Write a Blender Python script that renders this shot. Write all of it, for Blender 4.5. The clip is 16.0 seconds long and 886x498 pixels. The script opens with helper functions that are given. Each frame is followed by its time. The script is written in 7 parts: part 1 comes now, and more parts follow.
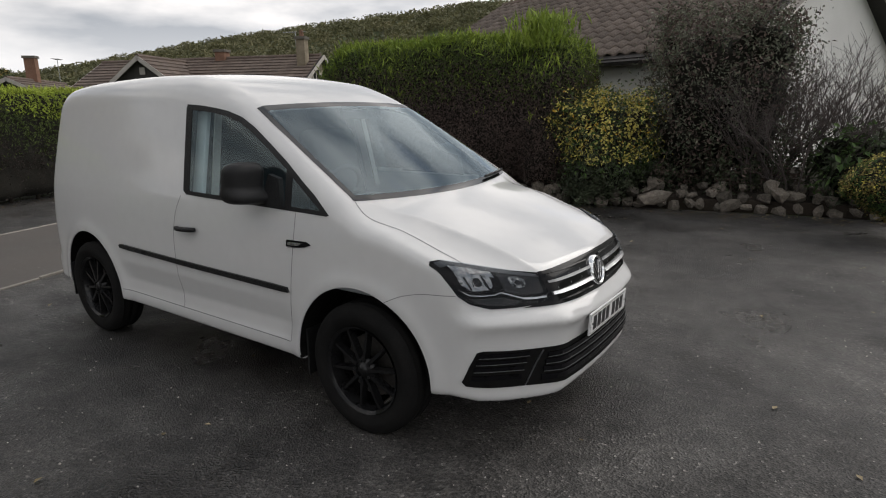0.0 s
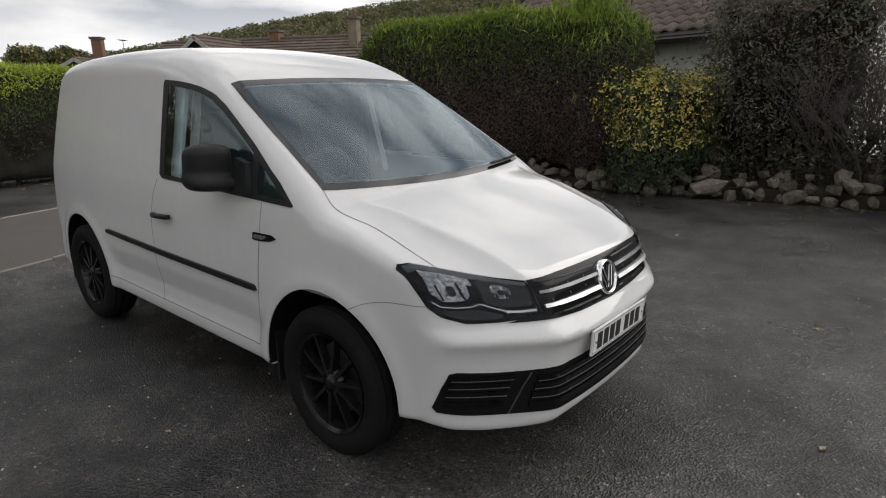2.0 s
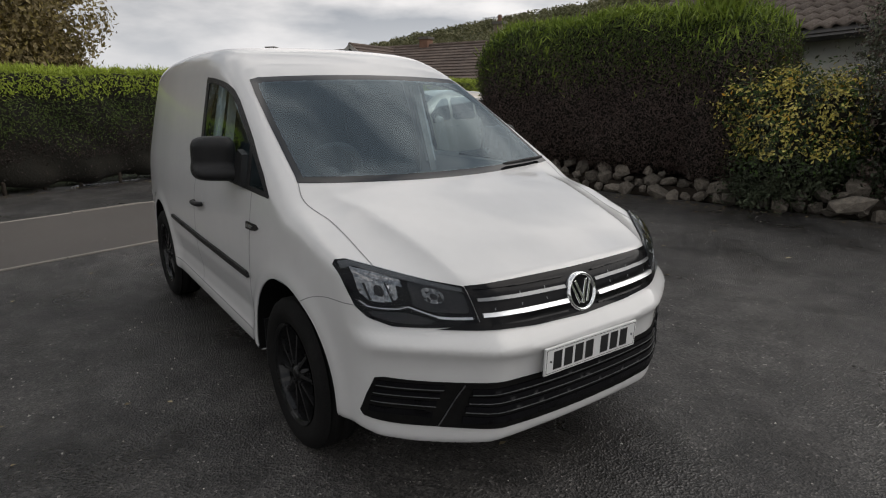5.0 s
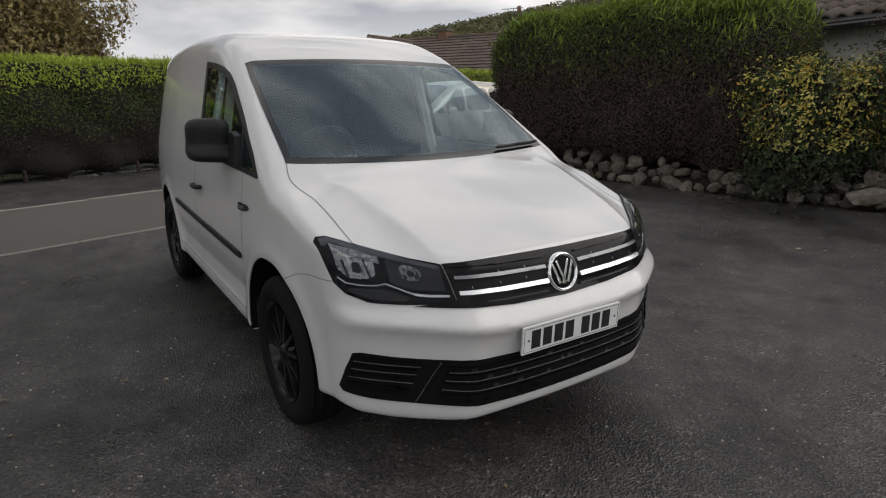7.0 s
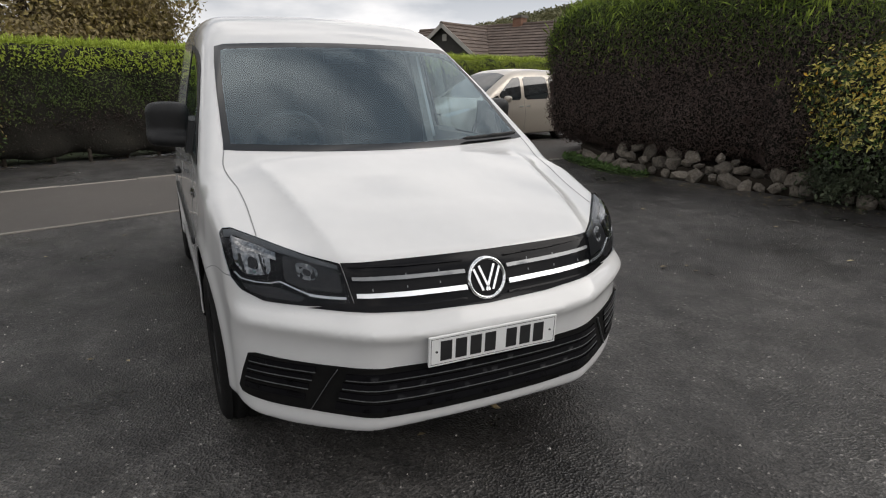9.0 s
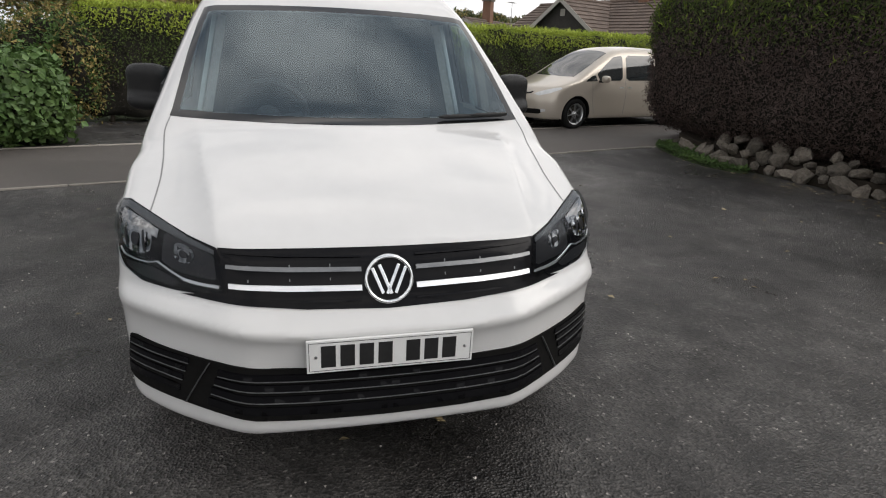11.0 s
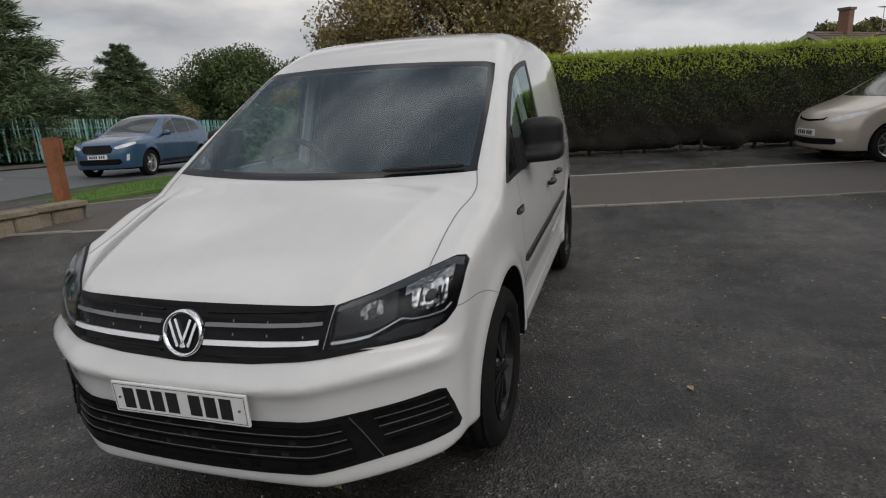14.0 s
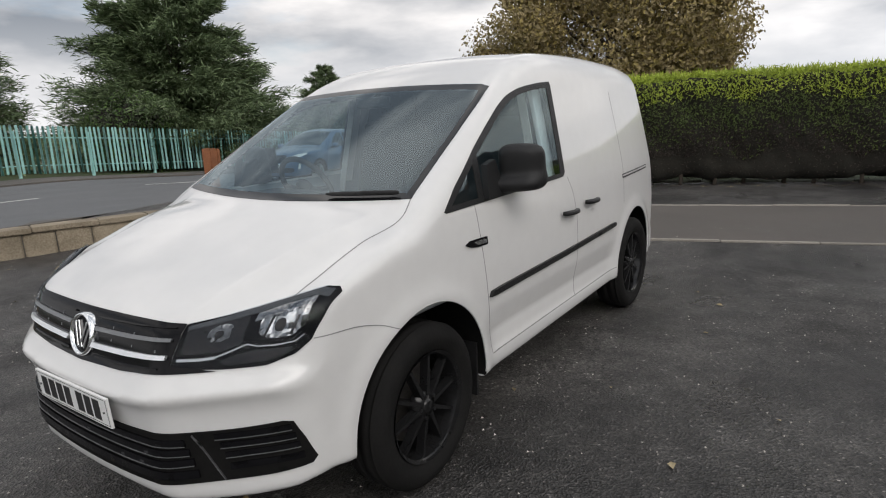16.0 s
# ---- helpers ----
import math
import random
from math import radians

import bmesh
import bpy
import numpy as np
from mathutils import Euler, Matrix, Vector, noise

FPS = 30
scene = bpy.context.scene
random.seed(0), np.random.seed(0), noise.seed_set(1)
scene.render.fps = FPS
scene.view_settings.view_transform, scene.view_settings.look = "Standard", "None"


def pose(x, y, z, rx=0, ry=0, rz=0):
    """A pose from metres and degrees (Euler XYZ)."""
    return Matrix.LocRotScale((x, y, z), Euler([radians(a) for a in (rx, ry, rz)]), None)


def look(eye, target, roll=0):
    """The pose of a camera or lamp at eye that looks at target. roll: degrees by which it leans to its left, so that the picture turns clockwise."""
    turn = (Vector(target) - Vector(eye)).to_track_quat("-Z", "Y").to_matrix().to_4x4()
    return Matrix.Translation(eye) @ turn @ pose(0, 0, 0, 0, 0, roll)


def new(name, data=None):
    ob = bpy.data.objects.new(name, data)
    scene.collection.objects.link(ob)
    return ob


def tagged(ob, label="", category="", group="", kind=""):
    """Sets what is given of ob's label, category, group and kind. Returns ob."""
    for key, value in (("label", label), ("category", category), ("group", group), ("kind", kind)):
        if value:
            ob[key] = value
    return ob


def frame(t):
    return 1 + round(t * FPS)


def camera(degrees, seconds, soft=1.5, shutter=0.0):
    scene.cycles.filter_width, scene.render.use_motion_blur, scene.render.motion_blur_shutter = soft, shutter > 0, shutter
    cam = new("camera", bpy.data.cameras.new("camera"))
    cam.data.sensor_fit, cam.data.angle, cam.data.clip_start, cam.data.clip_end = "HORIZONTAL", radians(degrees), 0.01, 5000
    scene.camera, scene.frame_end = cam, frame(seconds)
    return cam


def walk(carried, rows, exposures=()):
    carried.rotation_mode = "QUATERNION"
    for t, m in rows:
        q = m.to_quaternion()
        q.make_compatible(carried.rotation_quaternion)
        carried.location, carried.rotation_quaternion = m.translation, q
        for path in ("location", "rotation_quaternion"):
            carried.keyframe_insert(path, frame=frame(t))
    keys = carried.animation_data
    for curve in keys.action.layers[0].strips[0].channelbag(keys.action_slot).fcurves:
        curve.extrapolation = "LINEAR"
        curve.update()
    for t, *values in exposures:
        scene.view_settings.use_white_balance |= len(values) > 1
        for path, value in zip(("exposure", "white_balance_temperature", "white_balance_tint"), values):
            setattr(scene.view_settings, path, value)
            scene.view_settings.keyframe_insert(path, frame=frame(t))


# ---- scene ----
cam = camera(73.0, 16.0, soft=1.1)
PATH = [
    (0, (1.95, -2.916, 1.632), (0.831, -1.324, 1.17), -0.8),
    (0.5, (1.983, -2.757, 1.628), (0.755, -1.249, 1.159), -0.9),
    (1, (2.036, -2.639, 1.624), (0.761, -1.177, 1.139), -1.0),
    (1.5, (2.022, -2.541, 1.607), (0.795, -1.049, 1.09), -0.9),
    (2, (1.959, -2.374, 1.601), (0.704, -0.905, 1.085), -0.6),
    (2.5, (1.965, -2.263, 1.594), (0.685, -0.81, 1.094), -1.1),
    (3, (2.103, -2.134, 1.589), (0.713, -0.782, 1.1), -0.8),
    (3.5, (2.226, -2.021, 1.583), (0.76, -0.757, 1.079), -0.3),
    (4, (2.266, -1.907, 1.575), (0.744, -0.718, 1.053), -1.4),
    (4.5, (2.305, -1.799, 1.586), (0.774, -0.618, 1.077), -0.9),
    (4.7, (2.348, -1.763, 1.572), (0.781, -0.621, 1.08), -1.0),
    (6.8, (2.532, -1.681, 1.496), (0.908, -0.627, 0.994), 0.4),
    (7, (2.516, -1.626, 1.494), (0.895, -0.573, 0.98), -0.4),
    (7.5, (2.461, -1.476, 1.482), (0.846, -0.455, 0.893), -0.5),
    (8, (2.485, -1.365, 1.489), (0.843, -0.367, 0.936), -0.0),
    (8.5, (2.605, -1.176, 1.496), (0.9, -0.295, 0.934), 1.6),
    (9, (2.644, -1.019, 1.484), (0.909, -0.189, 0.935), 0.3),
    (9.2, (2.632, -0.944, 1.477), (0.881, -0.166, 0.904), -0.1),
    (11.3, (2.595, -0.114, 1.476), (0.745, 0.301, 0.838), 0.8),
    (11.5, (2.622, 0.013, 1.515), (0.76, 0.36, 0.874), -0.8),
    (12, (2.678, 0.327, 1.509), (0.777, 0.414, 0.896), -0.2),
    (12.5, (2.604, 0.583, 1.501), (0.688, 0.485, 0.935), -1.1),
    (13, (2.48, 0.797, 1.524), (0.576, 0.567, 0.955), -2.3),
    (13.5, (2.445, 1.115, 1.518), (0.581, 0.608, 0.999), -3.0),
    (14, (2.35, 1.366, 1.516), (0.507, 0.779, 1.004), -3.0),
    (14.5, (2.167, 1.564, 1.529), (0.374, 0.846, 1.009), -2.0),
    (15, (2.068, 1.78, 1.519), (0.34, 0.897, 1.031), -3.2),
    (15.5, (1.97, 2.054, 1.537), (0.316, 1.033, 1.064), -3.6),
    (16, (1.804, 2.231, 1.504), (0.202, 1.114, 1.07), -2.5),
]
walk(cam, [(t, look(eye, target, roll)) for t, eye, target, roll in PATH], [(t, s, 6490 if t < 12.4 else 6420, 11) for t, s in [(0, 0), (1, .02), (2, .07), (3, -.08), (3.5, -.16), (4.5, -.17), (7, -.13), (7.6, .06), (8, .22), (9, .18), (11.5, .29), (12, .24), (12.5, 0), (13, -.30), (13.5, -.36), (14, -.26), (14.5, -.04), (15, .10), (15.5, .26), (16, .22)]])

# ---- world, sun and sky ----
SUN_AZ, SUN_EL = 62.0, 36.0          # degrees: bearing of the veiled sun from +x towards +y, and its height
sun_dir = Vector((math.cos(radians(SUN_AZ)) * math.cos(radians(SUN_EL)), math.sin(radians(SUN_AZ)) * math.cos(radians(SUN_EL)), math.sin(radians(SUN_EL))))
world = bpy.data.worlds.new("sky")
scene.world = world
world.use_nodes = True
wn, wl = world.node_tree.nodes, world.node_tree.links
wn.clear()
w_out = wn.new("ShaderNodeOutputWorld")
w_bg = wn.new("ShaderNodeBackground")
w_sky = wn.new("ShaderNodeTexSky")
w_sky.sky_type, w_sky.sun_disc = "NISHITA", False
w_sky.sun_elevation, w_sky.sun_rotation = radians(SUN_EL), radians(90 - SUN_AZ)
w_dim = wn.new("ShaderNodeVectorMath")
w_dim.operation = "SCALE"
w_dim.inputs["Scale"].default_value = 0.10
w_co = wn.new("ShaderNodeTexCoord")
w_map = wn.new("ShaderNodeMapping")
w_map.inputs["Scale"].default_value = (1.0, 1.0, 3.2)
w_map.inputs["Location"].default_value = (3.1, 0.4, 0.2)
w_n1 = wn.new("ShaderNodeTexNoise")
w_n1.inputs["Scale"].default_value, w_n1.inputs["Detail"].default_value, w_n1.inputs["Roughness"].default_value = 1.5, 7.0, 0.55
w_n2 = wn.new("ShaderNodeTexNoise")
w_n2.inputs["Scale"].default_value, w_n2.inputs["Detail"].default_value = 2.6, 6.0
w_mask = wn.new("ShaderNodeMapRange")
w_mask.inputs["From Min"].default_value, w_mask.inputs["From Max"].default_value = 0.24, 0.37
w_shade = wn.new("ShaderNodeValToRGB")
w_shade.color_ramp.elements[0].position, w_shade.color_ramp.elements[0].color = 0.40, (0.34, 0.37, 0.41, 1)
w_shade.color_ramp.elements[1].position, w_shade.color_ramp.elements[1].color = 0.62, (1.12, 1.085, 1.05, 1)
w_mix = wn.new("ShaderNodeMix")
w_mix.data_type = "RGBA"
# the veiled sun brightens the cloud towards it
w_dot = wn.new("ShaderNodeVectorMath")
w_dot.operation = "DOT_PRODUCT"
w_dot.inputs[1].default_value = sun_dir
w_glow = wn.new("ShaderNodeMapRange")
w_glow.inputs["From Min"].default_value, w_glow.inputs["From Max"].default_value = -0.7, 1.0
w_glow.inputs["To Min"].default_value, w_glow.inputs["To Max"].default_value = 0.74, 1.30
w_lit = wn.new("ShaderNodeVectorMath")
w_lit.operation = "SCALE"
wl.new(w_co.outputs["Generated"], w_map.inputs["Vector"])
wl.new(w_map.outputs["Vector"], w_n1.inputs["Vector"])
wl.new(w_map.outputs["Vector"], w_n2.inputs["Vector"])
wl.new(w_n1.outputs["Fac"], w_mask.inputs["Value"])
wl.new(w_n2.outputs["Fac"], w_shade.inputs["Fac"])
wl.new(w_sky.outputs["Color"], w_dim.inputs[0])
wl.new(w_co.outputs["Generated"], w_dot.inputs[0])
wl.new(w_dot.outputs["Value"], w_glow.inputs["Value"])
wl.new(w_glow.outputs["Result"], w_lit.inputs["Scale"])
wl.new(w_mask.outputs["Result"], w_mix.inputs["Factor"])
wl.new(w_dim.outputs["Vector"], w_mix.inputs["A"])
wl.new(w_shade.outputs["Color"], w_mix.inputs["B"])
w_sep = wn.new("ShaderNodeSeparateXYZ")
w_low = wn.new("ShaderNodeMapRange")
w_low.inputs["From Min"].default_value, w_low.inputs["From Max"].default_value = 0.0, 0.15
w_low.inputs["To Min"].default_value, w_low.inputs["To Max"].default_value = 0.85, 0.0
w_haze = wn.new("ShaderNodeMix")
w_haze.data_type = "RGBA"
w_haze.inputs["B"].default_value = (0.97, 0.975, 0.98, 1)
wl.new(w_co.outputs["Generated"], w_sep.inputs["Vector"])
wl.new(w_sep.outputs["Z"], w_low.inputs["Value"])
wl.new(w_low.outputs["Result"], w_haze.inputs["Factor"])
wl.new(w_mix.outputs["Result"], w_haze.inputs["A"])
wl.new(w_haze.outputs["Result"], w_lit.inputs[0])
wl.new(w_lit.outputs["Vector"], w_bg.inputs["Color"])
w_bg.inputs["Strength"].default_value = 1.08
wl.new(w_bg.outputs["Background"], w_out.inputs["Surface"])
sun = new("sun", bpy.data.lights.new("sun", "SUN"))
sun.data.energy, sun.data.angle, sun.data.color = 1.1, radians(45), (1.0, 0.95, 0.88)
sun.matrix_world = look(sun_dir * 50, (0, 0, 0))

# ---- materials ----
def material(name, c1, c2=None, rough=0.6, scale=8.0, fine=60.0, bump=0.0, metal=0.0, coat=0.0, island=0.0, objrand=0.0,
             rough2=None, spec=0.5, bump_scale=None, through_light=0.0, detail=6.0):
    """Two colours mixed by noise at two scales, with fine relief; island and objrand vary the brightness piece by piece."""
    m = bpy.data.materials.new(name)
    m.use_nodes = True
    n, l = m.node_tree.nodes, m.node_tree.links
    b = n["Principled BSDF"]
    b.inputs["Metallic"].default_value = metal
    b.inputs["Specular IOR Level"].default_value = spec
    if coat:
        b.inputs["Coat Weight"].default_value, b.inputs["Coat Roughness"].default_value = coat, 0.04
    c2 = c2 or tuple(v * 0.8 for v in c1)
    co = n.new("ShaderNodeTexCoord")
    big, small = n.new("ShaderNodeTexNoise"), n.new("ShaderNodeTexNoise")
    for tex, s in ((big, scale), (small, fine)):
        tex.inputs["Scale"].default_value, tex.inputs["Detail"].default_value = s, detail
        l.new(co.outputs["Object"], tex.inputs["Vector"])
    add = n.new("ShaderNodeMath")
    add.operation = "MULTIPLY_ADD"
    add.inputs[1].default_value = 0.5
    half = n.new("ShaderNodeMath")
    half.operation = "MULTIPLY"
    half.inputs[1].default_value = 0.5
    l.new(small.outputs["Fac"], half.inputs[0])
    l.new(big.outputs["Fac"], add.inputs[0])
    l.new(half.outputs[0], add.inputs[2])
    ramp = n.new("ShaderNodeValToRGB")
    ramp.color_ramp.elements[0].position, ramp.color_ramp.elements[0].color = 0.36, (*c1, 1)
    ramp.color_ramp.elements[1].position, ramp.color_ramp.elements[1].color = 0.64, (*c2, 1)
    l.new(add.outputs[0], ramp.inputs["Fac"])
    col = ramp.outputs["Color"]
    if island or objrand:
        if island:
            src = n.new("ShaderNodeNewGeometry").outputs["Random Per Island"]
        else:
            src = n.new("ShaderNodeObjectInfo").outputs["Random"]
        rng = n.new("ShaderNodeMapRange")
        rng.inputs["To Min"].default_value, rng.inputs["To Max"].default_value = 1 - (island or objrand), 1 + (island or objrand)
        l.new(src, rng.inputs["Value"])
        mul = n.new("ShaderNodeVectorMath")
        mul.operation = "SCALE"
        l.new(col, mul.inputs[0])
        l.new(rng.outputs["Result"], mul.inputs["Scale"])
        col = mul.outputs["Vector"]
    l.new(col, b.inputs["Base Color"])
    if rough2 is None:
        b.inputs["Roughness"].default_value = rough
    else:
        rr = n.new("ShaderNodeMapRange")
        rr.inputs["From Min"].default_value, rr.inputs["From Max"].default_value = 0.35, 0.65
        rr.inputs["To Min"].default_value, rr.inputs["To Max"].default_value = rough, rough2
        l.new(big.outputs["Fac"], rr.inputs["Value"])
        l.new(rr.outputs["Result"], b.inputs["Roughness"])
    if bump:
        bp = n.new("ShaderNodeBump")
        bp.inputs["Strength"].default_value, bp.inputs["Distance"].default_value = min(1.0, bump), 0.01
        l.new(small.outputs["Fac"], bp.inputs["Height"])
        l.new(bp.outputs["Normal"], b.inputs["Normal"])
    if through_light:
        tr, mixs = n.new("ShaderNodeBsdfTranslucent"), n.new("ShaderNodeMixShader")
        l.new(col, tr.inputs["Color"])
        mixs.inputs["Fac"].default_value = through_light
        l.new(b.outputs["BSDF"], mixs.inputs[1])
        l.new(tr.outputs["BSDF"], mixs.inputs[2])
        l.new(mixs.outputs["Shader"], n["Material Output"].inputs["Surface"])
    return m


def pane(name, tint, ior=1.5, rough=0.0, sheen=(1, 1, 1)):
    """Thin glass: clear with a tint, glossier at grazing angles."""
    m = bpy.data.materials.new(name)
    m.use_nodes = True
    n, l = m.node_tree.nodes, m.node_tree.links
    n.remove(n["Principled BSDF"])
    lw, pw, fr, tr, gl, mx = n.new("ShaderNodeLayerWeight"), n.new("ShaderNodeMath"), n.new("ShaderNodeMapRange"), n.new("ShaderNodeBsdfTransparent"), n.new("ShaderNodeBsdfGlossy"), n.new("ShaderNodeMixShader")
    lw.inputs["Blend"].default_value = 0.5
    pw.operation = "POWER"
    pw.inputs[1].default_value = 5.0
    fr.inputs["To Min"].default_value, fr.inputs["To Max"].default_value = ((ior - 1) / (ior + 1)) ** 2, 1.0
    l.new(lw.outputs["Facing"], pw.inputs[0])
    l.new(pw.outputs[0], fr.inputs["Value"])
    tr.inputs["Color"].default_value = (*tint, 1)
    gl.inputs["Roughness"].default_value = rough
    gl.inputs["Color"].default_value = (*sheen, 1)
    l.new(fr.outputs["Result"], mx.inputs["Fac"])
    l.new(tr.outputs["BSDF"], mx.inputs[1])
    l.new(gl.outputs["BSDF"], mx.inputs[2])
    l.new(mx.outputs["Shader"], n["Material Output"].inputs["Surface"])
    return m


def aggregate(name, dark, light, r0, r1):
    """Old tarmac: damp and dry patches, stone chips of differing grey set in black binder."""
    m = bpy.data.materials.new(name)
    m.use_nodes = True
    n, l = m.node_tree.nodes, m.node_tree.links
    b = n["Principled BSDF"]
    co = n.new("ShaderNodeTexCoord")
    def noise_(s, d=5.0, rough=0.6):
        t = n.new("ShaderNodeTexNoise")
        t.inputs["Scale"].default_value, t.inputs["Detail"].default_value, t.inputs["Roughness"].default_value = s, d, rough
        l.new(co.outputs["Object"], t.inputs["Vector"])
        return t.outputs["Fac"]
    def rng(v, a0, a1, b0, b1):
        r = n.new("ShaderNodeMapRange")
        for k_, w_ in zip(("From Min", "From Max", "To Min", "To Max"), (a0, a1, b0, b1)):
            r.inputs[k_].default_value = w_
        l.new(v, r.inputs["Value"])
        return r.outputs["Result"]
    def mul(p, q):
        t = n.new("ShaderNodeMath")
        t.operation = "MULTIPLY"
        l.new(p, t.inputs[0])
        l.new(q, t.inputs[1])
        return t.outputs[0]
    chips = n.new("ShaderNodeTexVoronoi")
    chips.inputs["Scale"].default_value = 95.0
    l.new(co.outputs["Object"], chips.inputs["Vector"])
    sep = n.new("ShaderNodeSeparateColor")
    l.new(chips.outputs["Color"], sep.inputs["Color"])
    grain = rng(sep.outputs["Red"], 0.0, 1.0, 0.45, 1.75)
    rare = rng(sep.outputs["Green"], 0.965, 0.985, 1.0, 3.4)
    patch_ = noise_(0.55, 6.0, 0.62)
    mid = noise_(4.5, 5.0, 0.65)
    ramp = n.new("ShaderNodeValToRGB")
    ramp.color_ramp.elements[0].position, ramp.color_ramp.elements[0].color = 0.40, (*dark, 1)
    ramp.color_ramp.elements[1].position, ramp.color_ramp.elements[1].color = 0.62, (*light, 1)
    l.new(patch_, ramp.inputs["Fac"])
    amount = mul(mul(mul(grain, rare), rng(mid, 0.3, 0.7, 0.62, 1.38)), rng(noise_(34.0, 3.0, 0.7), 0.33, 0.67, 0.68, 1.36))
    sc = n.new("ShaderNodeVectorMath")
    sc.operation = "SCALE"
    l.new(ramp.outputs["Color"], sc.inputs[0])
    l.new(amount, sc.inputs["Scale"])
    l.new(sc.outputs["Vector"], b.inputs["Base Color"])
    l.new(rng(noise_(0.8, 6.0, 0.6), 0.36, 0.62, r0, r1), b.inputs["Roughness"])
    bp = n.new("ShaderNodeBump")
    bp.inputs["Strength"].default_value, bp.inputs["Distance"].default_value = 0.9, 0.007
    l.new(chips.outputs["Distance"], bp.inputs["Height"])
    l.new(bp.outputs["Normal"], b.inputs["Normal"])
    return m


M_white = material("white_paint", (0.625, 0.621, 0.615), (0.600, 0.596, 0.590), rough=0.45, spec=0.1, scale=1.3, fine=14, coat=1.0)
M_black_plastic = material("black_plastic", (0.012, 0.012, 0.0125), (0.018, 0.018, 0.0185), rough=0.45, spec=0.25, scale=20, fine=500, bump=0.25)
M_gloss_black = material("gloss_black", (0.005, 0.005, 0.006), (0.008, 0.008, 0.009), rough=0.14, spec=0.12, scale=9, fine=60)
M_seam = material("seam_shadow_gap", (0.20, 0.20, 0.20), (0.25, 0.25, 0.25), rough=0.8)
M_under = material("underbody_black", (0.006, 0.006, 0.006), (0.010, 0.0095, 0.009), rough=0.9, spec=0.1, scale=14)
M_tyre = material("tyre_rubber", (0.008, 0.008, 0.008), (0.014, 0.0135, 0.013), rough=0.82, spec=0.12, scale=9, fine=120, bump=0.2)
M_rim = material("black_alloy", (0.008, 0.008, 0.0085), (0.013, 0.013, 0.0135), rough=0.16, spec=0.32, scale=12, fine=90)
M_chrome = material("chrome", (0.86, 0.87, 0.88), (0.80, 0.81, 0.82), rough=0.12, metal=1.0, scale=9)
M_silver = material("reflector_silver", (0.66, 0.67, 0.68), (0.12, 0.122, 0.125), rough=0.22, metal=0.85, scale=45, fine=120)
M_reflect = material("fluted_reflector", (0.34, 0.345, 0.35), (0.13, 0.135, 0.14), rough=0.09, metal=1.0, scale=30, fine=120)
M_dim_reflect = material("indicator_reflector", (0.16, 0.165, 0.17), (0.07, 0.072, 0.075), rough=0.16, metal=0.9, scale=30, fine=120)
M_barchrome = material("satin_chrome", (0.80, 0.81, 0.82), (0.74, 0.75, 0.76), rough=0.34, metal=0.85, scale=9)
M_lamp_dark = material("lamp_housing", (0.014, 0.0145, 0.016), (0.026, 0.026, 0.028), rough=0.3, spec=0.2, scale=9)
M_plate = material("plate_white", (0.72, 0.72, 0.71), (0.66, 0.66, 0.65), rough=0.35, scale=12, fine=200)
M_ink = material("plate_ink", (0.012, 0.012, 0.013), (0.02, 0.02, 0.02), rough=0.4)
M_glass = pane("window_glass", (0.60, 0.71, 0.75), 2.05, sheen=(0.80, 0.93, 1.0))
M_sideglass = pane("side_glass", (0.70, 0.80, 0.82), 1.75, sheen=(0.82, 0.97, 1.0))
M_edge = material("slat_edge_sheen", (0.11, 0.112, 0.115), (0.17, 0.172, 0.175), rough=0.3, metal=0.5, scale=14)
M_lens = pane("lamp_lens", (0.84, 0.86, 0.88), 1.2)
M_frit = material("frit_black", (0.006, 0.0065, 0.007), (0.009, 0.0095, 0.010), rough=0.10, spec=0.55, scale=9)
M_cabin = material("cabin_grey", (0.24, 0.26, 0.27), (0.31, 0.33, 0.34), rough=0.75, scale=7, fine=160, bump=0.2)
M_bulkhead = material("bulkhead_board", (0.030, 0.033, 0.036), (0.048, 0.051, 0.054), rough=0.85, scale=3, fine=60)
M_cabin_dark = material("cabin_dark", (0.02, 0.021, 0.023), (0.03, 0.031, 0.033), rough=0.7, scale=7, fine=160, bump=0.2)
M_seat = material("seat_cloth", (0.030, 0.032, 0.035), (0.042, 0.044, 0.047), rough=0.95, spec=0.1, scale=12, fine=120)
M_barge = material("bargeboard_white", (0.36, 0.33, 0.30), (0.48, 0.45, 0.42), rough=0.7, scale=3)
M_tarmac = aggregate("tarmac", (0.0185, 0.017, 0.016), (0.056, 0.0525, 0.049), 0.24, 0.74)
M_apron = material("worn_tarmac_strip", (0.060, 0.053, 0.047), (0.108, 0.096, 0.086), rough=0.6, rough2=0.85, scale=0.7, fine=120, bump=0.5)
M_road = material("road_asphalt", (0.085, 0.088, 0.092), (0.12, 0.123, 0.127), rough=0.6, rough2=0.85, scale=0.5, fine=90, bump=0.4)
M_kerb = material("concrete_kerb", (0.21, 0.19, 0.165), (0.33, 0.305, 0.27), rough=0.85, scale=3, fine=90, bump=0.4, objrand=0.12)
M_grass = material("verge_grass", (0.055, 0.11, 0.016), (0.10, 0.18, 0.03), rough=0.8, scale=2.5, fine=60, bump=0.6)
M_moss = material("dark_moss", (0.022, 0.034, 0.012), (0.045, 0.062, 0.022), rough=0.95, scale=6, fine=70, bump=0.9)
M_blade = material("grass_blades", (0.075, 0.155, 0.02), (0.13, 0.23, 0.036), rough=0.6, scale=2.0, island=0.35, through_light=0.25)
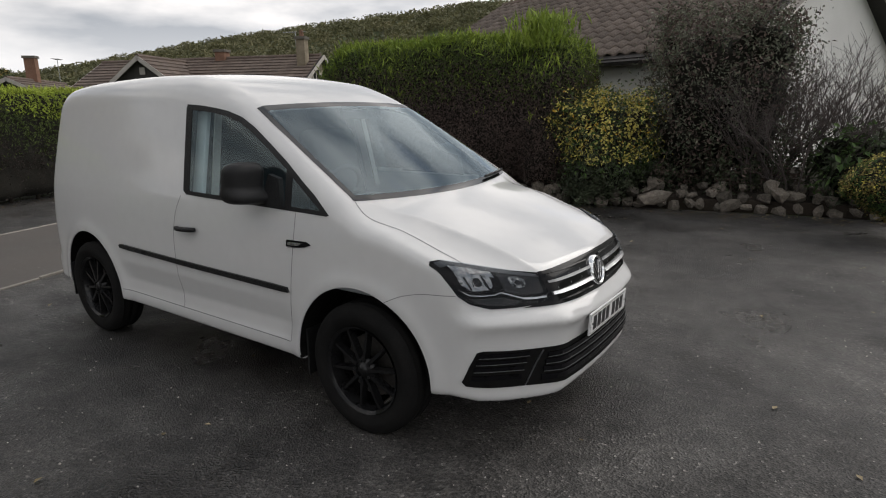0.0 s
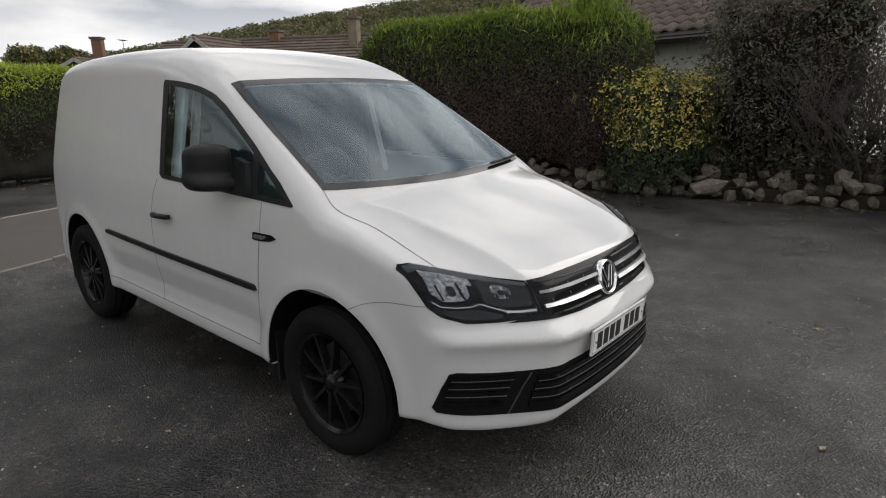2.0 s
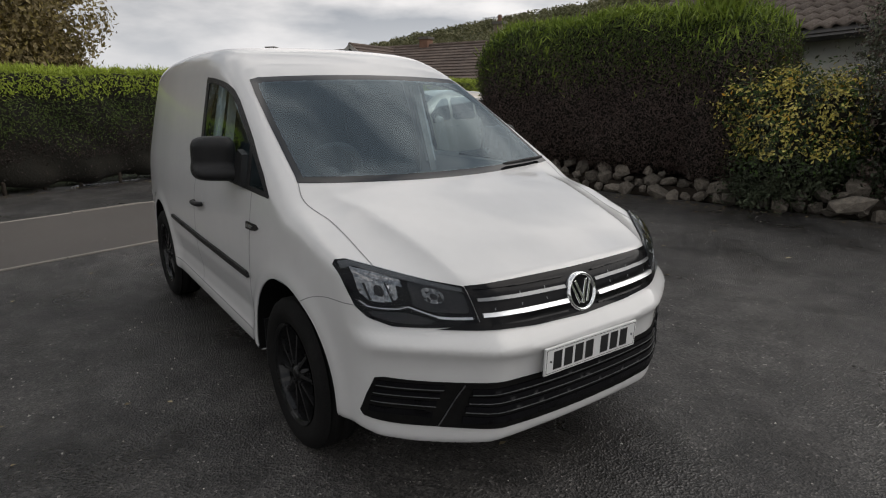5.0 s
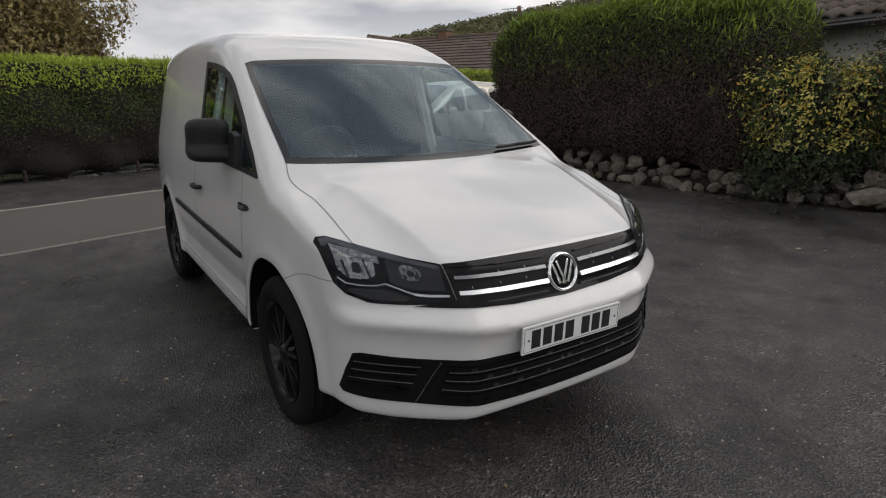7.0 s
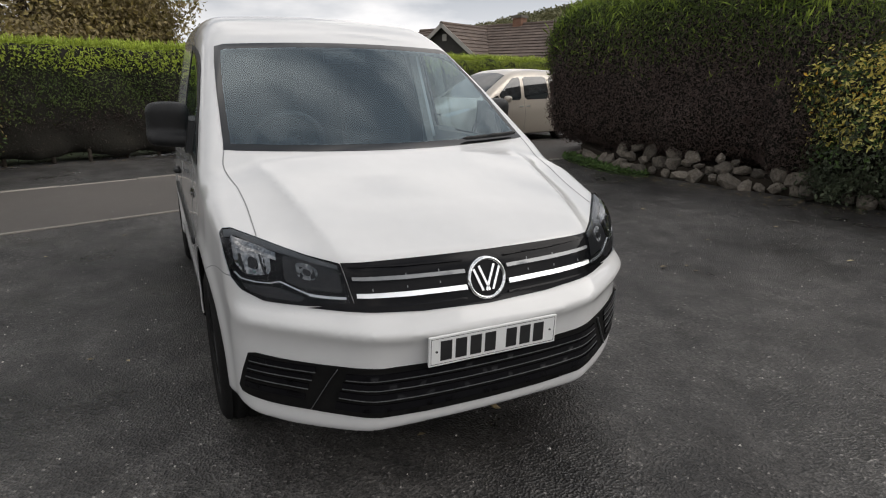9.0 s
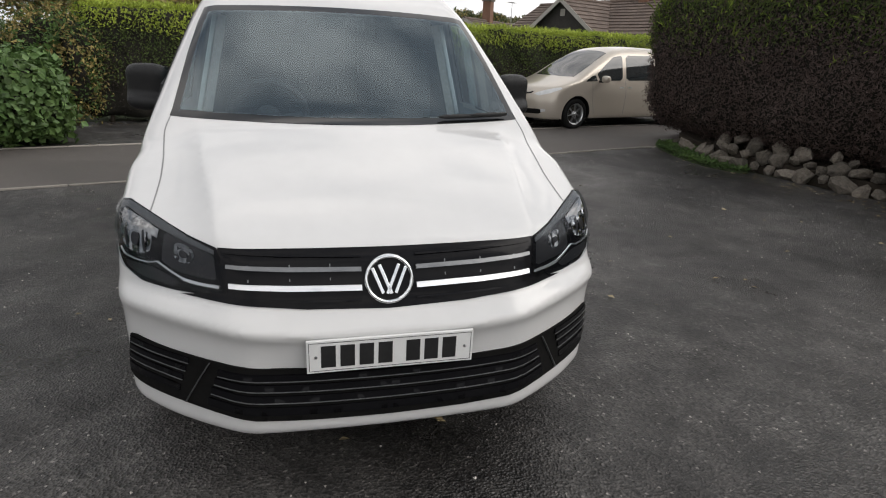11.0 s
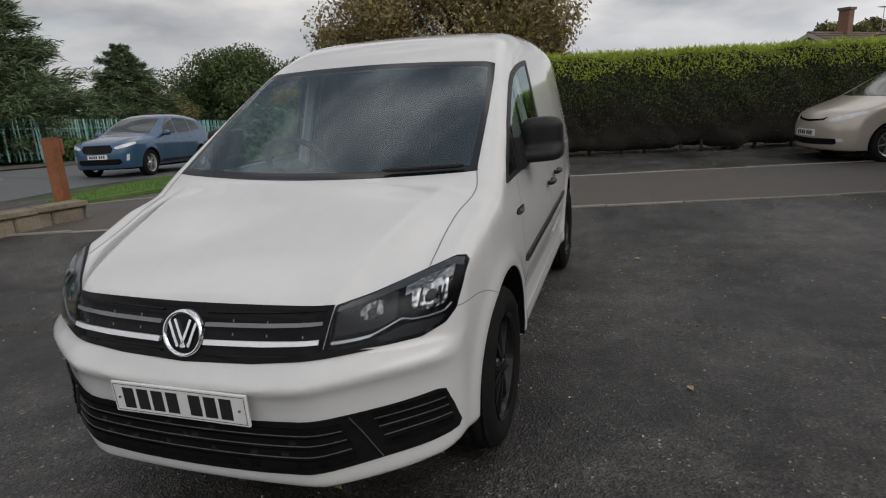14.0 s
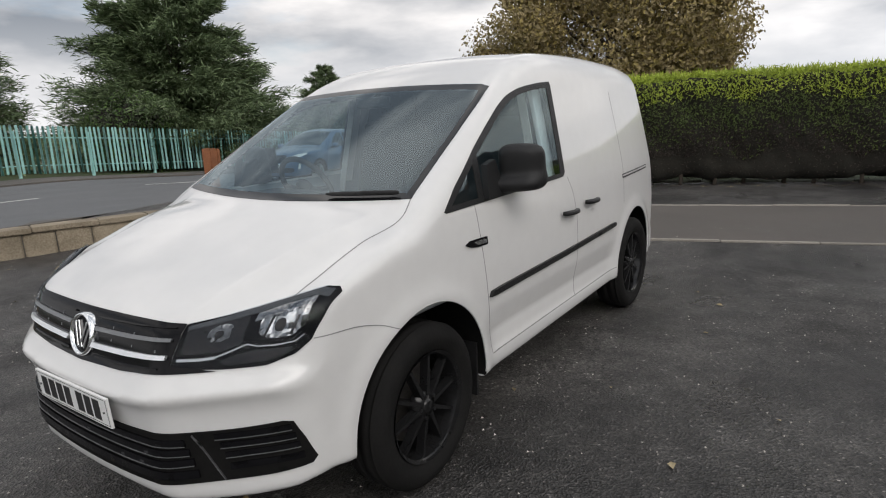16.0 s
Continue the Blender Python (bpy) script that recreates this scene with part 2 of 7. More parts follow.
M_soil = material("soil", (0.022, 0.016, 0.011), (0.045, 0.034, 0.024), rough=0.95, scale=3, fine=50, bump=0.9)
M_line = material("road_paint", (0.55, 0.55, 0.53), (0.42, 0.42, 0.40), rough=0.7, scale=6)
M_stone = material("rockery_stone", (0.072, 0.062, 0.050), (0.230, 0.200, 0.165), rough=0.9, scale=4, fine=45, bump=0.9, objrand=0.4)
M_wallstone = material("wall_stone", (0.155, 0.125, 0.086), (0.29, 0.245, 0.178), rough=0.9, scale=3, fine=45, bump=0.8, objrand=0.2)
M_mortar = material("mortar", (0.10, 0.09, 0.075), (0.16, 0.145, 0.125), rough=0.95, scale=6, fine=70, bump=0.6)
M_post = material("rust_wood_post", (0.17, 0.06, 0.022), (0.27, 0.105, 0.045), rough=0.8, scale=5, fine=40, bump=0.5)
M_bark = material("bark", (0.045, 0.035, 0.027), (0.085, 0.068, 0.052), rough=0.95, scale=5, fine=40, bump=0.9)
M_twig = material("grey_twig", (0.075, 0.060, 0.055), (0.125, 0.105, 0.098), rough=0.9, scale=6)
M_guide = material("light_guide_white", (0.60, 0.61, 0.62), (0.52, 0.53, 0.54), rough=0.2, metal=0.7, scale=9)
M_satin = material("satin_grey_bar", (0.16, 0.165, 0.17), (0.20, 0.205, 0.21), rough=0.3, metal=0.6, scale=9)
M_lamp_band = material("lamp_grey_band", (0.045, 0.048, 0.052), (0.075, 0.078, 0.082), rough=0.35, metal=0.3, scale=9)

# ---- tools ----
def link_mesh(name, verts, faces, mats, parent=None, label="", smooth=True, face_mat=None):
    """verts (n,3); faces: an int array (m,k) or a list of tuples."""
    me = bpy.data.meshes.new(name)
    verts = np.asarray(verts, dtype=np.float32)
    if isinstance(faces, np.ndarray) and faces.ndim == 1:
        faces = list(faces)
    if isinstance(faces, np.ndarray):
        m, k = faces.shape
        me.vertices.add(len(verts))
        me.vertices.foreach_set("co", verts.ravel())
        me.loops.add(m * k)
        me.loops.foreach_set("vertex_index", faces.astype(np.int32).ravel())
        me.polygons.add(m)
        me.polygons.foreach_set("loop_start", np.arange(0, m * k, k, dtype=np.int32))
        me.polygons.foreach_set("loop_total", np.full(m, k, dtype=np.int32))
        me.update(calc_edges=True)
    else:
        me.from_pydata([tuple(v) for v in verts], [], faces)
    for mt in mats if isinstance(mats, (list, tuple)) else [mats]:
        me.materials.append(mt)
    if face_mat is not None:
        me.polygons.foreach_set("material_index", np.asarray(face_mat, dtype=np.int32))
    me.polygons.foreach_set("use_smooth", np.full(len(me.polygons), smooth))
    me.update()
    ob = new(name, me)
    if parent:
        ob.parent = parent
    if label:
        tagged(ob, label)
    return ob


def part(name, bm, material_, parent=None, label="", smooth=False):
    """One bmesh as one mesh object under a thing or a part."""
    me = bpy.data.meshes.new(name)
    bm.to_mesh(me)
    bm.free()
    me.materials.append(material_)
    me.polygons.foreach_set("use_smooth", np.full(len(me.polygons), smooth))
    ob = new(name, me)
    if parent:
        ob.parent = parent
    if label:
        tagged(ob, label)
    return ob


def thing(name, m, label, category, group="", kind=""):
    ob = new(name)
    ob.matrix_world = m
    ob.empty_display_size = 0.2
    return tagged(ob, label, category, group, kind)


def box(bm, x0, x1, y0, y1, z0, z1, m=None, bevel=0.0):
    vs = [bm.verts.new((x, y, z)) for z in (z0, z1) for x, y in ((x0, y0), (x1, y0), (x1, y1), (x0, y1))]
    fs = [bm.faces.new([vs[i] for i in f]) for f in ((3, 2, 1, 0), (4, 5, 6, 7), (0, 1, 5, 4), (1, 2, 6, 5), (2, 3, 7, 6), (3, 0, 4, 7))]
    if bevel:
        bmesh.ops.bevel(bm, geom=list({e for f in fs for e in f.edges}), offset=bevel, segments=2, affect="EDGES", profile=0.5)
    if m is not None:
        bmesh.ops.transform(bm, matrix=m, verts=[v for v in bm.verts if v in set(vs)] if not bevel else bm.verts)
    return bm


def boxed(x0, x1, y0, y1, z0, z1, bevel=0.0):
    return box(bmesh.new(), x0, x1, y0, y1, z0, z1, None, bevel)


def curve(x, keys):
    """Smooth monotone curve through (x, value) keys, flat beyond its ends."""
    kx, kv = np.array([k[0] for k in keys], float), np.array([k[1] for k in keys], float)
    if kx[0] > kx[-1]:
        kx, kv = kx[::-1], kv[::-1]
    h = np.diff(kx)
    d = np.diff(kv) / h
    mm = np.zeros_like(kv)
    mm[1:-1] = np.where(d[1:] * d[:-1] > 0, 2 * d[1:] * d[:-1] / np.where(d[1:] + d[:-1] == 0, 1, d[1:] + d[:-1]), 0)
    mm[0], mm[-1] = d[0], d[-1]
    x = np.clip(x, kx[0], kx[-1])
    i = np.clip(np.searchsorted(kx, x) - 1, 0, len(h) - 1)
    t = (x - kx[i]) / h[i]
    return ((1 + 2 * t) * (1 - t) ** 2 * kv[i] + t * (1 - t) ** 2 * h[i] * mm[i] + t * t * (3 - 2 * t) * kv[i + 1] + t * t * (t - 1) * h[i] * mm[i + 1])


def smax(a, b, k):
    return np.maximum(a, b) + np.maximum(k - np.abs(a - b), 0) ** 2 / (4 * k)


def smooth01(a, b, v):
    t = np.clip((v - a) / (b - a), 0, 1)
    return t * t * (3 - 2 * t)


def inside_poly(poly, px, py):
    poly = np.asarray(poly)
    r = np.zeros(np.shape(px), bool)
    x0, y0 = poly[-1]
    for x1, y1 in poly:
        c = ((y0 > py) != (y1 > py)) & (px < (x1 - x0) * (py - y0) / (y1 - y0 + 1e-12) + x0)
        r ^= c
        x0, y0 = x1, y1
    return r


def inset(poly, d):
    """A closed outline moved inwards by d (outwards when negative)."""
    p = np.asarray(poly, float)
    area = 0.5 * np.sum(p[:, 0] * np.roll(p[:, 1], -1) - np.roll(p[:, 0], -1) * p[:, 1])
    e = np.roll(p, -1, 0) - p
    nrm = np.stack([-e[:, 1], e[:, 0]], 1) / np.linalg.norm(e, axis=1)[:, None] * np.sign(area)
    n0 = np.roll(nrm, 1, 0)
    bis = (n0 + nrm) / np.maximum(1 + np.sum(n0 * nrm, 1), 0.35)[:, None]
    return p + bis * d


def rounded(poly, times=2, keep=0.25):
    p = np.asarray(poly, float)
    for _ in range(times):
        q = np.roll(p, -1, 0)
        p = np.stack([p * (1 - keep) + q * keep, p * keep + q * (1 - keep)], 1).reshape(-1, 2)
    return p


def surface_net(f, lo, hi, h):
    """Quads on f = 0 inside a box, by cells of size h, moved exactly onto the surface."""
    ax = [np.arange(a, b + h, h) for a, b in zip(lo, hi)]
    X, Y, Z = np.meshgrid(*ax, indexing="ij")
    F = f(X, Y, Z)
    ins = F < 0
    nx, ny, nz = (len(a) - 1 for a in ax)
    acc, cnt = np.zeros((nx, ny, nz, 3)), np.zeros((nx, ny, nz))
    corner = [(i, j, k) for i in (0, 1) for j in (0, 1) for k in (0, 1)]
    def sub(A, c):
        return A[c[0]:c[0] + nx, c[1]:c[1] + ny, c[2]:c[2] + nz]
    for c in corner:
        for a in range(3):
            if c[a] == 0:
                d = list(c)
                d[a] = 1
                f0, f1 = sub(F, c), sub(F, d)
                s = (f0 < 0) != (f1 < 0)
                t = np.where(s, f0 / np.where(s, f0 - f1, 1), 0)
                for b in range(3):
                    acc[..., b] += np.where(s, c[b] + (t if b == a else 0), 0)
                cnt += s
    act = cnt > 0
    idx = np.full(act.shape, -1)
    idx[act] = np.arange(act.sum())
    base = np.stack(np.nonzero(act), 1)
    V = (base + acc[act] / cnt[act][:, None]) * h + np.array(lo)
    Q = []
    for a in range(3):
        b, c = (a + 1) % 3, (a + 2) % 3
        s0 = [slice(None)] * 3
        s1 = [slice(None)] * 3
        s0[a], s1[a] = slice(0, -1), slice(1, None)
        flip = ins[tuple(s0)] != ins[tuple(s1)]
        g = np.stack(np.nonzero(flip), 1)
        n = (nx, ny, nz)
        g = g[(g[:, b] > 0) & (g[:, b] < n[b]) & (g[:, c] > 0) & (g[:, c] < n[c])]
        q = []
        for db, dc in ((-1, -1), (0, -1), (0, 0), (-1, 0)):
            k = g.copy()
            k[:, b] += db
            k[:, c] += dc
            q.append(idx[k[:, 0], k[:, 1], k[:, 2]])
        q = np.stack(q, 1)
        out = ~ins[tuple(g.T)]
        q[out] = q[out][:, ::-1]
        Q.append(q)
    Q = np.concatenate(Q)
    return settle(f, V, 5, h), Q[(Q >= 0).all(1)]


def gradient(f, V, e=0.002):
    g = np.zeros_like(V)
    for a in range(3):
        d = np.zeros(3)
        d[a] = e
        g[:, a] = (f(*(V + d).T) - f(*(V - d).T)) / (2 * e)
    return g


def settle(f, V, times, limit):
    for _ in range(times):
        g = gradient(f, V)
        step = f(*V.T)[:, None] * g / np.maximum((g * g).sum(1), 0.05)[:, None]
        ln = np.linalg.norm(step, axis=1)[:, None]
        V = V - step * np.minimum(1, 0.5 * limit / np.maximum(ln, 1e-9))
    return V


def onto(f, uv, axis, sgn):
    """Points (u, v) of a projection along an axis, dropped onto the outside of f = 0."""
    a = "xyz".index(axis)
    start, reach = ((1.1, 2.2), (1.1, 0.7), (2.0, 1.3))[a]
    o = [i for i in range(3) if i != a]
    P = np.zeros((len(uv), 3))
    P[:, o[0]], P[:, o[1]] = uv[:, 0], uv[:, 1]
    near, far, got = np.full(len(uv), start), np.full(len(uv), start - reach), np.zeros(len(uv), bool)
    for s in np.linspace(start, start - reach, 44):
        P[:, a] = sgn * s
        hit = (f(*P.T) < 0) & ~got
        far[hit] = s
        got |= hit
        near = np.where(got, near, s)
    for _ in range(15):
        mid = (near + far) / 2
        P[:, a] = sgn * mid
        i = f(*P.T) < 0
        far, near = np.where(i, mid, far), np.where(i, near, mid)
    P[:, a] = sgn * (near + far) / 2
    return P


def patch(name, f, outline, axis, sgn, off, mat, parent, label="", hole=None, cell=0.03, thick=0.005, height=None):
    """A panel of that outline that follows a body's surface, off metres proud of it, with a turned-in edge."""
    from mathutils.geometry import delaunay_2d_cdt
    outline = np.asarray(outline, float)
    holes = [] if hole is None else [np.asarray(q_, float) for q_ in (hole if isinstance(hole, list) else [hole])]
    loops = [outline] + holes
    pts, edges = [], []
    for lp in loops:
        s0 = len(pts)
        for p, q in zip(lp, np.roll(lp, -1, 0)):
            k = max(1, int(np.ceil(np.linalg.norm(q - p) / cell)))
            pts += [p + (q - p) * i / k for i in range(k)]
        edges += [(i, i + 1) for i in range(s0, len(pts) - 1)] + [(len(pts) - 1, s0)]
    lo, hi = outline.min(0), outline.max(0)
    gx, gy = np.meshgrid(np.arange(lo[0] + cell / 2, hi[0], cell), np.arange(lo[1] + cell / 2, hi[1], cell))
    g = np.stack([gx.ravel(), gy.ravel()], 1)
    if len(g):
        ok = inside_poly(outline, g[:, 0], g[:, 1])
        for q_ in holes:
            ok &= ~inside_poly(q_, g[:, 0], g[:, 1])
        B = np.array(pts)
        ok[ok] = np.min(np.linalg.norm(g[ok][:, None] - B[None], axis=2), axis=1) > cell * 0.45 if ok.any() else ok[ok]
        pts += list(g[ok])
    v, _, fc, *_ = delaunay_2d_cdt([Vector(p) for p in pts], edges, [], 0, 1e-6)
    uv = np.array([tuple(p) for p in v])
    fc = np.array([tuple(t) for t in fc])
    cen = uv[fc].mean(1)
    ok = inside_poly(outline, cen[:, 0], cen[:, 1])
    for q_ in holes:
        ok &= ~inside_poly(q_, cen[:, 0], cen[:, 1])
    fc = fc[ok]
    if height is not None:
        V = np.column_stack([uv, height(uv[:, 0], uv[:, 1])])
        g = np.tile((0.0, 0.0, 1.0), (len(V), 1))
    else:
        V = onto(f, uv, axis, sgn)
        g = gradient(f, V)
        g /= np.linalg.norm(g, axis=1)[:, None]
    top, low = V + g * off, V + g * (off - thick)
    nrm = np.cross(top[fc[:, 1]] - top[fc[:, 0]], top[fc[:, 2]] - top[fc[:, 0]])
    bad = (nrm * g[fc[:, 0]]).sum(1) < 0
    fc[bad] = fc[bad][:, ::-1]
    count = {}
    for t in fc:
        for e in ((t[0], t[1]), (t[1], t[2]), (t[2], t[0])):
            count[e] = 1
    rim = [e for e in count if (e[1], e[0]) not in count]
    faces = [tuple(t) for t in fc]
    n = len(top)
    faces += [(b + n, a + n, a + 2 * n, b + 2 * n) for a, b in rim]
    verts = np.concatenate([top, top, low])
    used = sorted({i for t in faces for i in t})
    back = {o: i for i, o in enumerate(used)}
    verts = verts[used]
    faces = [tuple(back[i] for i in t) for t in faces]
    ob = link_mesh(name, verts, faces, mat, parent, label)
    if height is None and thick <= 0.006:
        ob.data.normals_split_custom_set_from_vertices(np.concatenate([g, g, g])[used].tolist())
    return ob


def ribbon(path, w):
    """The outline of a strip of width w along an open 2D path."""
    p = np.asarray(path, float)
    t = np.gradient(p, axis=0)
    nrm = np.stack([-t[:, 1], t[:, 0]], 1) / np.linalg.norm(t, axis=1)[:, None] * w / 2
    return np.concatenate([p + nrm, (p - nrm)[::-1]])


def bowed(path, n=8):
    """A finer path through a few points."""
    p = np.asarray(path, float)
    s = np.concatenate([[0], np.cumsum(np.linalg.norm(np.diff(p, axis=0), axis=1))])
    u = np.linspace(0, s[-1], n * (len(p) - 1) + 1)
    return np.stack([curve(u, list(zip(s, p[:, k]))) for k in range(p.shape[1])], 1)


def revolve(bm, profile, n=48, m=None):
    """Spin (radius, y) points round the y axis."""
    rings = []
    for i in range(n):
        a = 2 * math.pi * i / n
        rings.append([bm.verts.new((r * math.cos(a), y, r * math.sin(a))) for r, y in profile])
    for i in range(n):
        A, B = rings[i], rings[(i + 1) % n]
        for j in range(len(profile) - 1):
            bm.faces.new((A[j], A[j + 1], B[j + 1], B[j]))
    return bm


def tube(bm, pts, radii, n=8, cap=True):
    """A round, tapering limb through points."""
    pts = [Vector(p) for p in pts]
    rings = []
    for i, p in enumerate(pts):
        d = (pts[min(i + 1, len(pts) - 1)] - pts[max(i - 1, 0)]).normalized()
        a = d.cross(Vector((0.31, 0.17, 0.93))).normalized()
        b = d.cross(a)
        r = radii[i] if hasattr(radii, "__len__") else radii
        rings.append([bm.verts.new(p + (a * math.cos(2 * math.pi * k / n) + b * math.sin(2 * math.pi * k / n)) * r) for k in range(n)])
    for A, B in zip(rings, rings[1:]):
        for k in range(n):
            bm.faces.new((A[k], A[(k + 1) % n], B[(k + 1) % n], B[k]))
    if cap:
        bm.faces.new(rings[0][::-1])
        bm.faces.new(rings[-1])
    return bm


def leaves(name, P, N, size, mat, parent, rng, aspect=0.45, spread=0.9, lift=0.0, fold=0.25, label="", kind="stuff", heading=None):
    """Many small pointed leaves at P, facing about N; one joined mesh."""
    n = len(P)
    N = N + rng.normal(0, spread, (n, 3)) * 0.6
    N /= np.linalg.norm(N, axis=1)[:, None] + 1e-9
    D = rng.normal(0, 1, (n, 3))
    if heading is not None:
        D = D * 0.42 + heading
    D[:, 2] += lift
    D -= N * (D * N).sum(1)[:, None]
    D /= np.linalg.norm(D, axis=1)[:, None] + 1e-9
    S = np.cross(N, D)
    L = (size * rng.uniform(0.6, 1.35, n))[:, None]
    W = L * aspect
    base, tip = P, P + D * L
    mid = P + D * L * 0.45 + N * L * fold * 0.3
    V = np.stack([base, mid + S * W * 0.5 , tip - N * L * fold * 0.2, mid - S * W * 0.5], 1).reshape(-1, 3)
    F = np.arange(4 * n).reshape(n, 4)
    ob = link_mesh(name, V, F, mat, parent, label, smooth=False)
    if kind:
        tagged(ob, kind=kind)
    return ob


def lumps(u, v, seed, s=1.0):
    """Smooth pseudo-random undulation between about -1 and 1."""
    r = np.random.RandomState(seed)
    out = np.zeros_like(np.asarray(u, float))
    for k in range(7):
        a, b, c = r.uniform(0.5, 3.2, 2).tolist() + [r.uniform(0, 6.28)]
        out = out + np.sin(s * (a * u * r.choice((-1, 1)) + b * v) + c) / 7 * 1.8
    return out

# ---- bodies of vehicles, as smooth fields ----
def body_field(P):
    """A vehicle's outside as a field (below 0 inside): x ahead, y across, z up."""
    def f(x, y, z):
        y = np.abs(y)
        arch = np.zeros_like(x)
        for ax, az, ar in P["arches"]:
            d = np.hypot(x - ax, z - az)
            arch = arch + P["flare"] * np.exp(-((d - ar - 0.015) / 0.05) ** 2)
        side = (y - (curve(z, P["side"]) - curve(x, P["taper"]) + arch)) / 1.02
        if "dent" in P:
            x0, x1, d0 = P["dent"]
            side = side + d0 * smooth01(x1, x1 - 0.22, x) * smooth01(x0, x0 + 0.22, x) * np.interp(z, (0.395, 0.425, 0.50, 0.62), (0.0, 0.55, 1.0, 0.0))
        T = curve(x, P["top"])
        slope = (curve(x + 0.02, P["top"]) - curve(x - 0.02, P["top"])) / 0.04
        c = curve(x, P["crown"])
        top = (z - T + c * y * y + curve(x, P["crease"]) * (1 - (1 - np.clip((y - P["fold"][0] - P["fold"][1] * (0.8 - x)) / 0.24, 0, 1)) ** 3)) / np.sqrt(1 + slope * slope + (2 * c * y) ** 2)
        a, b, p = P["nose"]
        y0, turn = P.get("corner", (0.5, 0.0))
        bend = smax(y - y0, 0 * y, 0.05)
        zf = z - P.get("rise", 0.0) * smooth01(0.22, 0.80, y) * smooth01(0.52, 0.62, z) * (1 - smooth01(0.69, 0.80, z))
        front = (x - curve(zf, P["front"]) + a * y * y + b * y ** p + turn * bend) / np.sqrt(1 + (2 * a * y + b * p * y ** (p - 1) + turn * (y > y0)) ** 2)
        rear = (curve(z, P["rear"]) - x + 0.07 * y * y) / 1.03
        out = smax(side, top, curve(x, P["edge"]))
        out = smax(out, front, P["k_front"])
        out = smax(out, rear, P["k_rear"])
        low = curve(x, P["bottom"]) + P.get("lift", 0.0) * np.clip((y - 0.45) / 0.3, 0, 1) * np.clip((x - 0.35) / 0.25, 0, 1)
        return smax(out, low - z, 0.03)
    return f


def body_mesh(f, P, h, lo, hi):
    """Surface of a body with crisp wheel openings; returns points, quads and which quads are wheel well or underside."""
    V, Q = surface_net(f, lo, hi, h)
    faces = [tuple(q) for q in Q]
    V = [tuple(v) for v in V]
    for ax, az, ar in P["arches"]:
        faces = open_arch(f, V, faces, ax, az, ar, P["well"])
    V = np.array(V)
    Q = np.empty(len(faces), object)
    Q[:] = faces
    C = np.array([V[list(q)].mean(0) for q in faces])
    nrm = np.array([np.cross(V[q[2]] - V[q[0]], V[q[-1]] - V[q[1]]) if len(q) > 3 else np.cross(V[q[1]] - V[q[0]], V[q[2]] - V[q[0]]) for q in faces])
    nrm /= np.linalg.norm(nrm, axis=1)[:, None] + 1e-12
    inner = f(*C.T) < -0.012
    return V, Q, C, nrm, inner | ((nrm[:, 2] < -0.75) & (C[:, 2] < curve(C[:, 0], P["bottom"]) + 0.03))


def open_arch(f, V, faces, ax, az, ar, well_y):
    """Cut a round wheel opening out of a skin along its exact edge, and line it with a wheel well."""
    def far(i):
        return math.hypot(V[i][0] - ax, V[i][2] - az) - ar
    out, cut, edge = [], {}, {}
    for q in faces:
        if max(abs(V[i][0] - ax) for i in q) > ar + 0.1 or min(abs(V[i][1]) for i in q) < well_y:
            out.append(q)
            continue
        d = [far(i) for i in q]
        if min(d) >= 0:
            out.append(q)
        elif max(d) > 0:
            poly = []
            for k in range(len(q)):
                a, b, da, db = q[k], q[(k + 1) % len(q)], d[k], d[(k + 1) % len(q)]
                if da >= 0:
                    poly.append(a)
                if (da >= 0) != (db >= 0):
                    key = (min(a, b), max(a, b))
                    if key not in cut:
                        t0, t1 = 0.0, 1.0
                        for _ in range(14):
                            t = (t0 + t1) / 2
                            p = tuple(V[a][c] + (V[b][c] - V[a][c]) * t for c in range(3))
                            if (math.hypot(p[0] - ax, p[2] - az) >= ar) == (da >= 0):
                                t0 = t
                            else:
                                t1 = t
                        cut[key] = len(V)
                        V.append(p)
                    poly.append(cut[key])
            if len(poly) > 2:
                out.append(tuple(poly))
                ring = [i for i in poly if abs(far(i)) < 1e-4]
                for a, b in zip(poly, poly[1:] + poly[:1]):
                    if a in ring and b in ring:
                        edge[(a, b)] = 1
    # the lining runs straight inwards from the cut edge to the inner panel
    inner = {}
    for a, b in edge:
        for i in (a, b):
            if i not in inner:
                inner[i] = (len(V), len(V) + 1)
                V.append(V[i])
                V.append((V[i][0], math.copysign(well_y, V[i][1]), V[i][2]))
        out.append((inner[b][0], inner[a][0], inner[a][1], inner[b][1]))
    return out


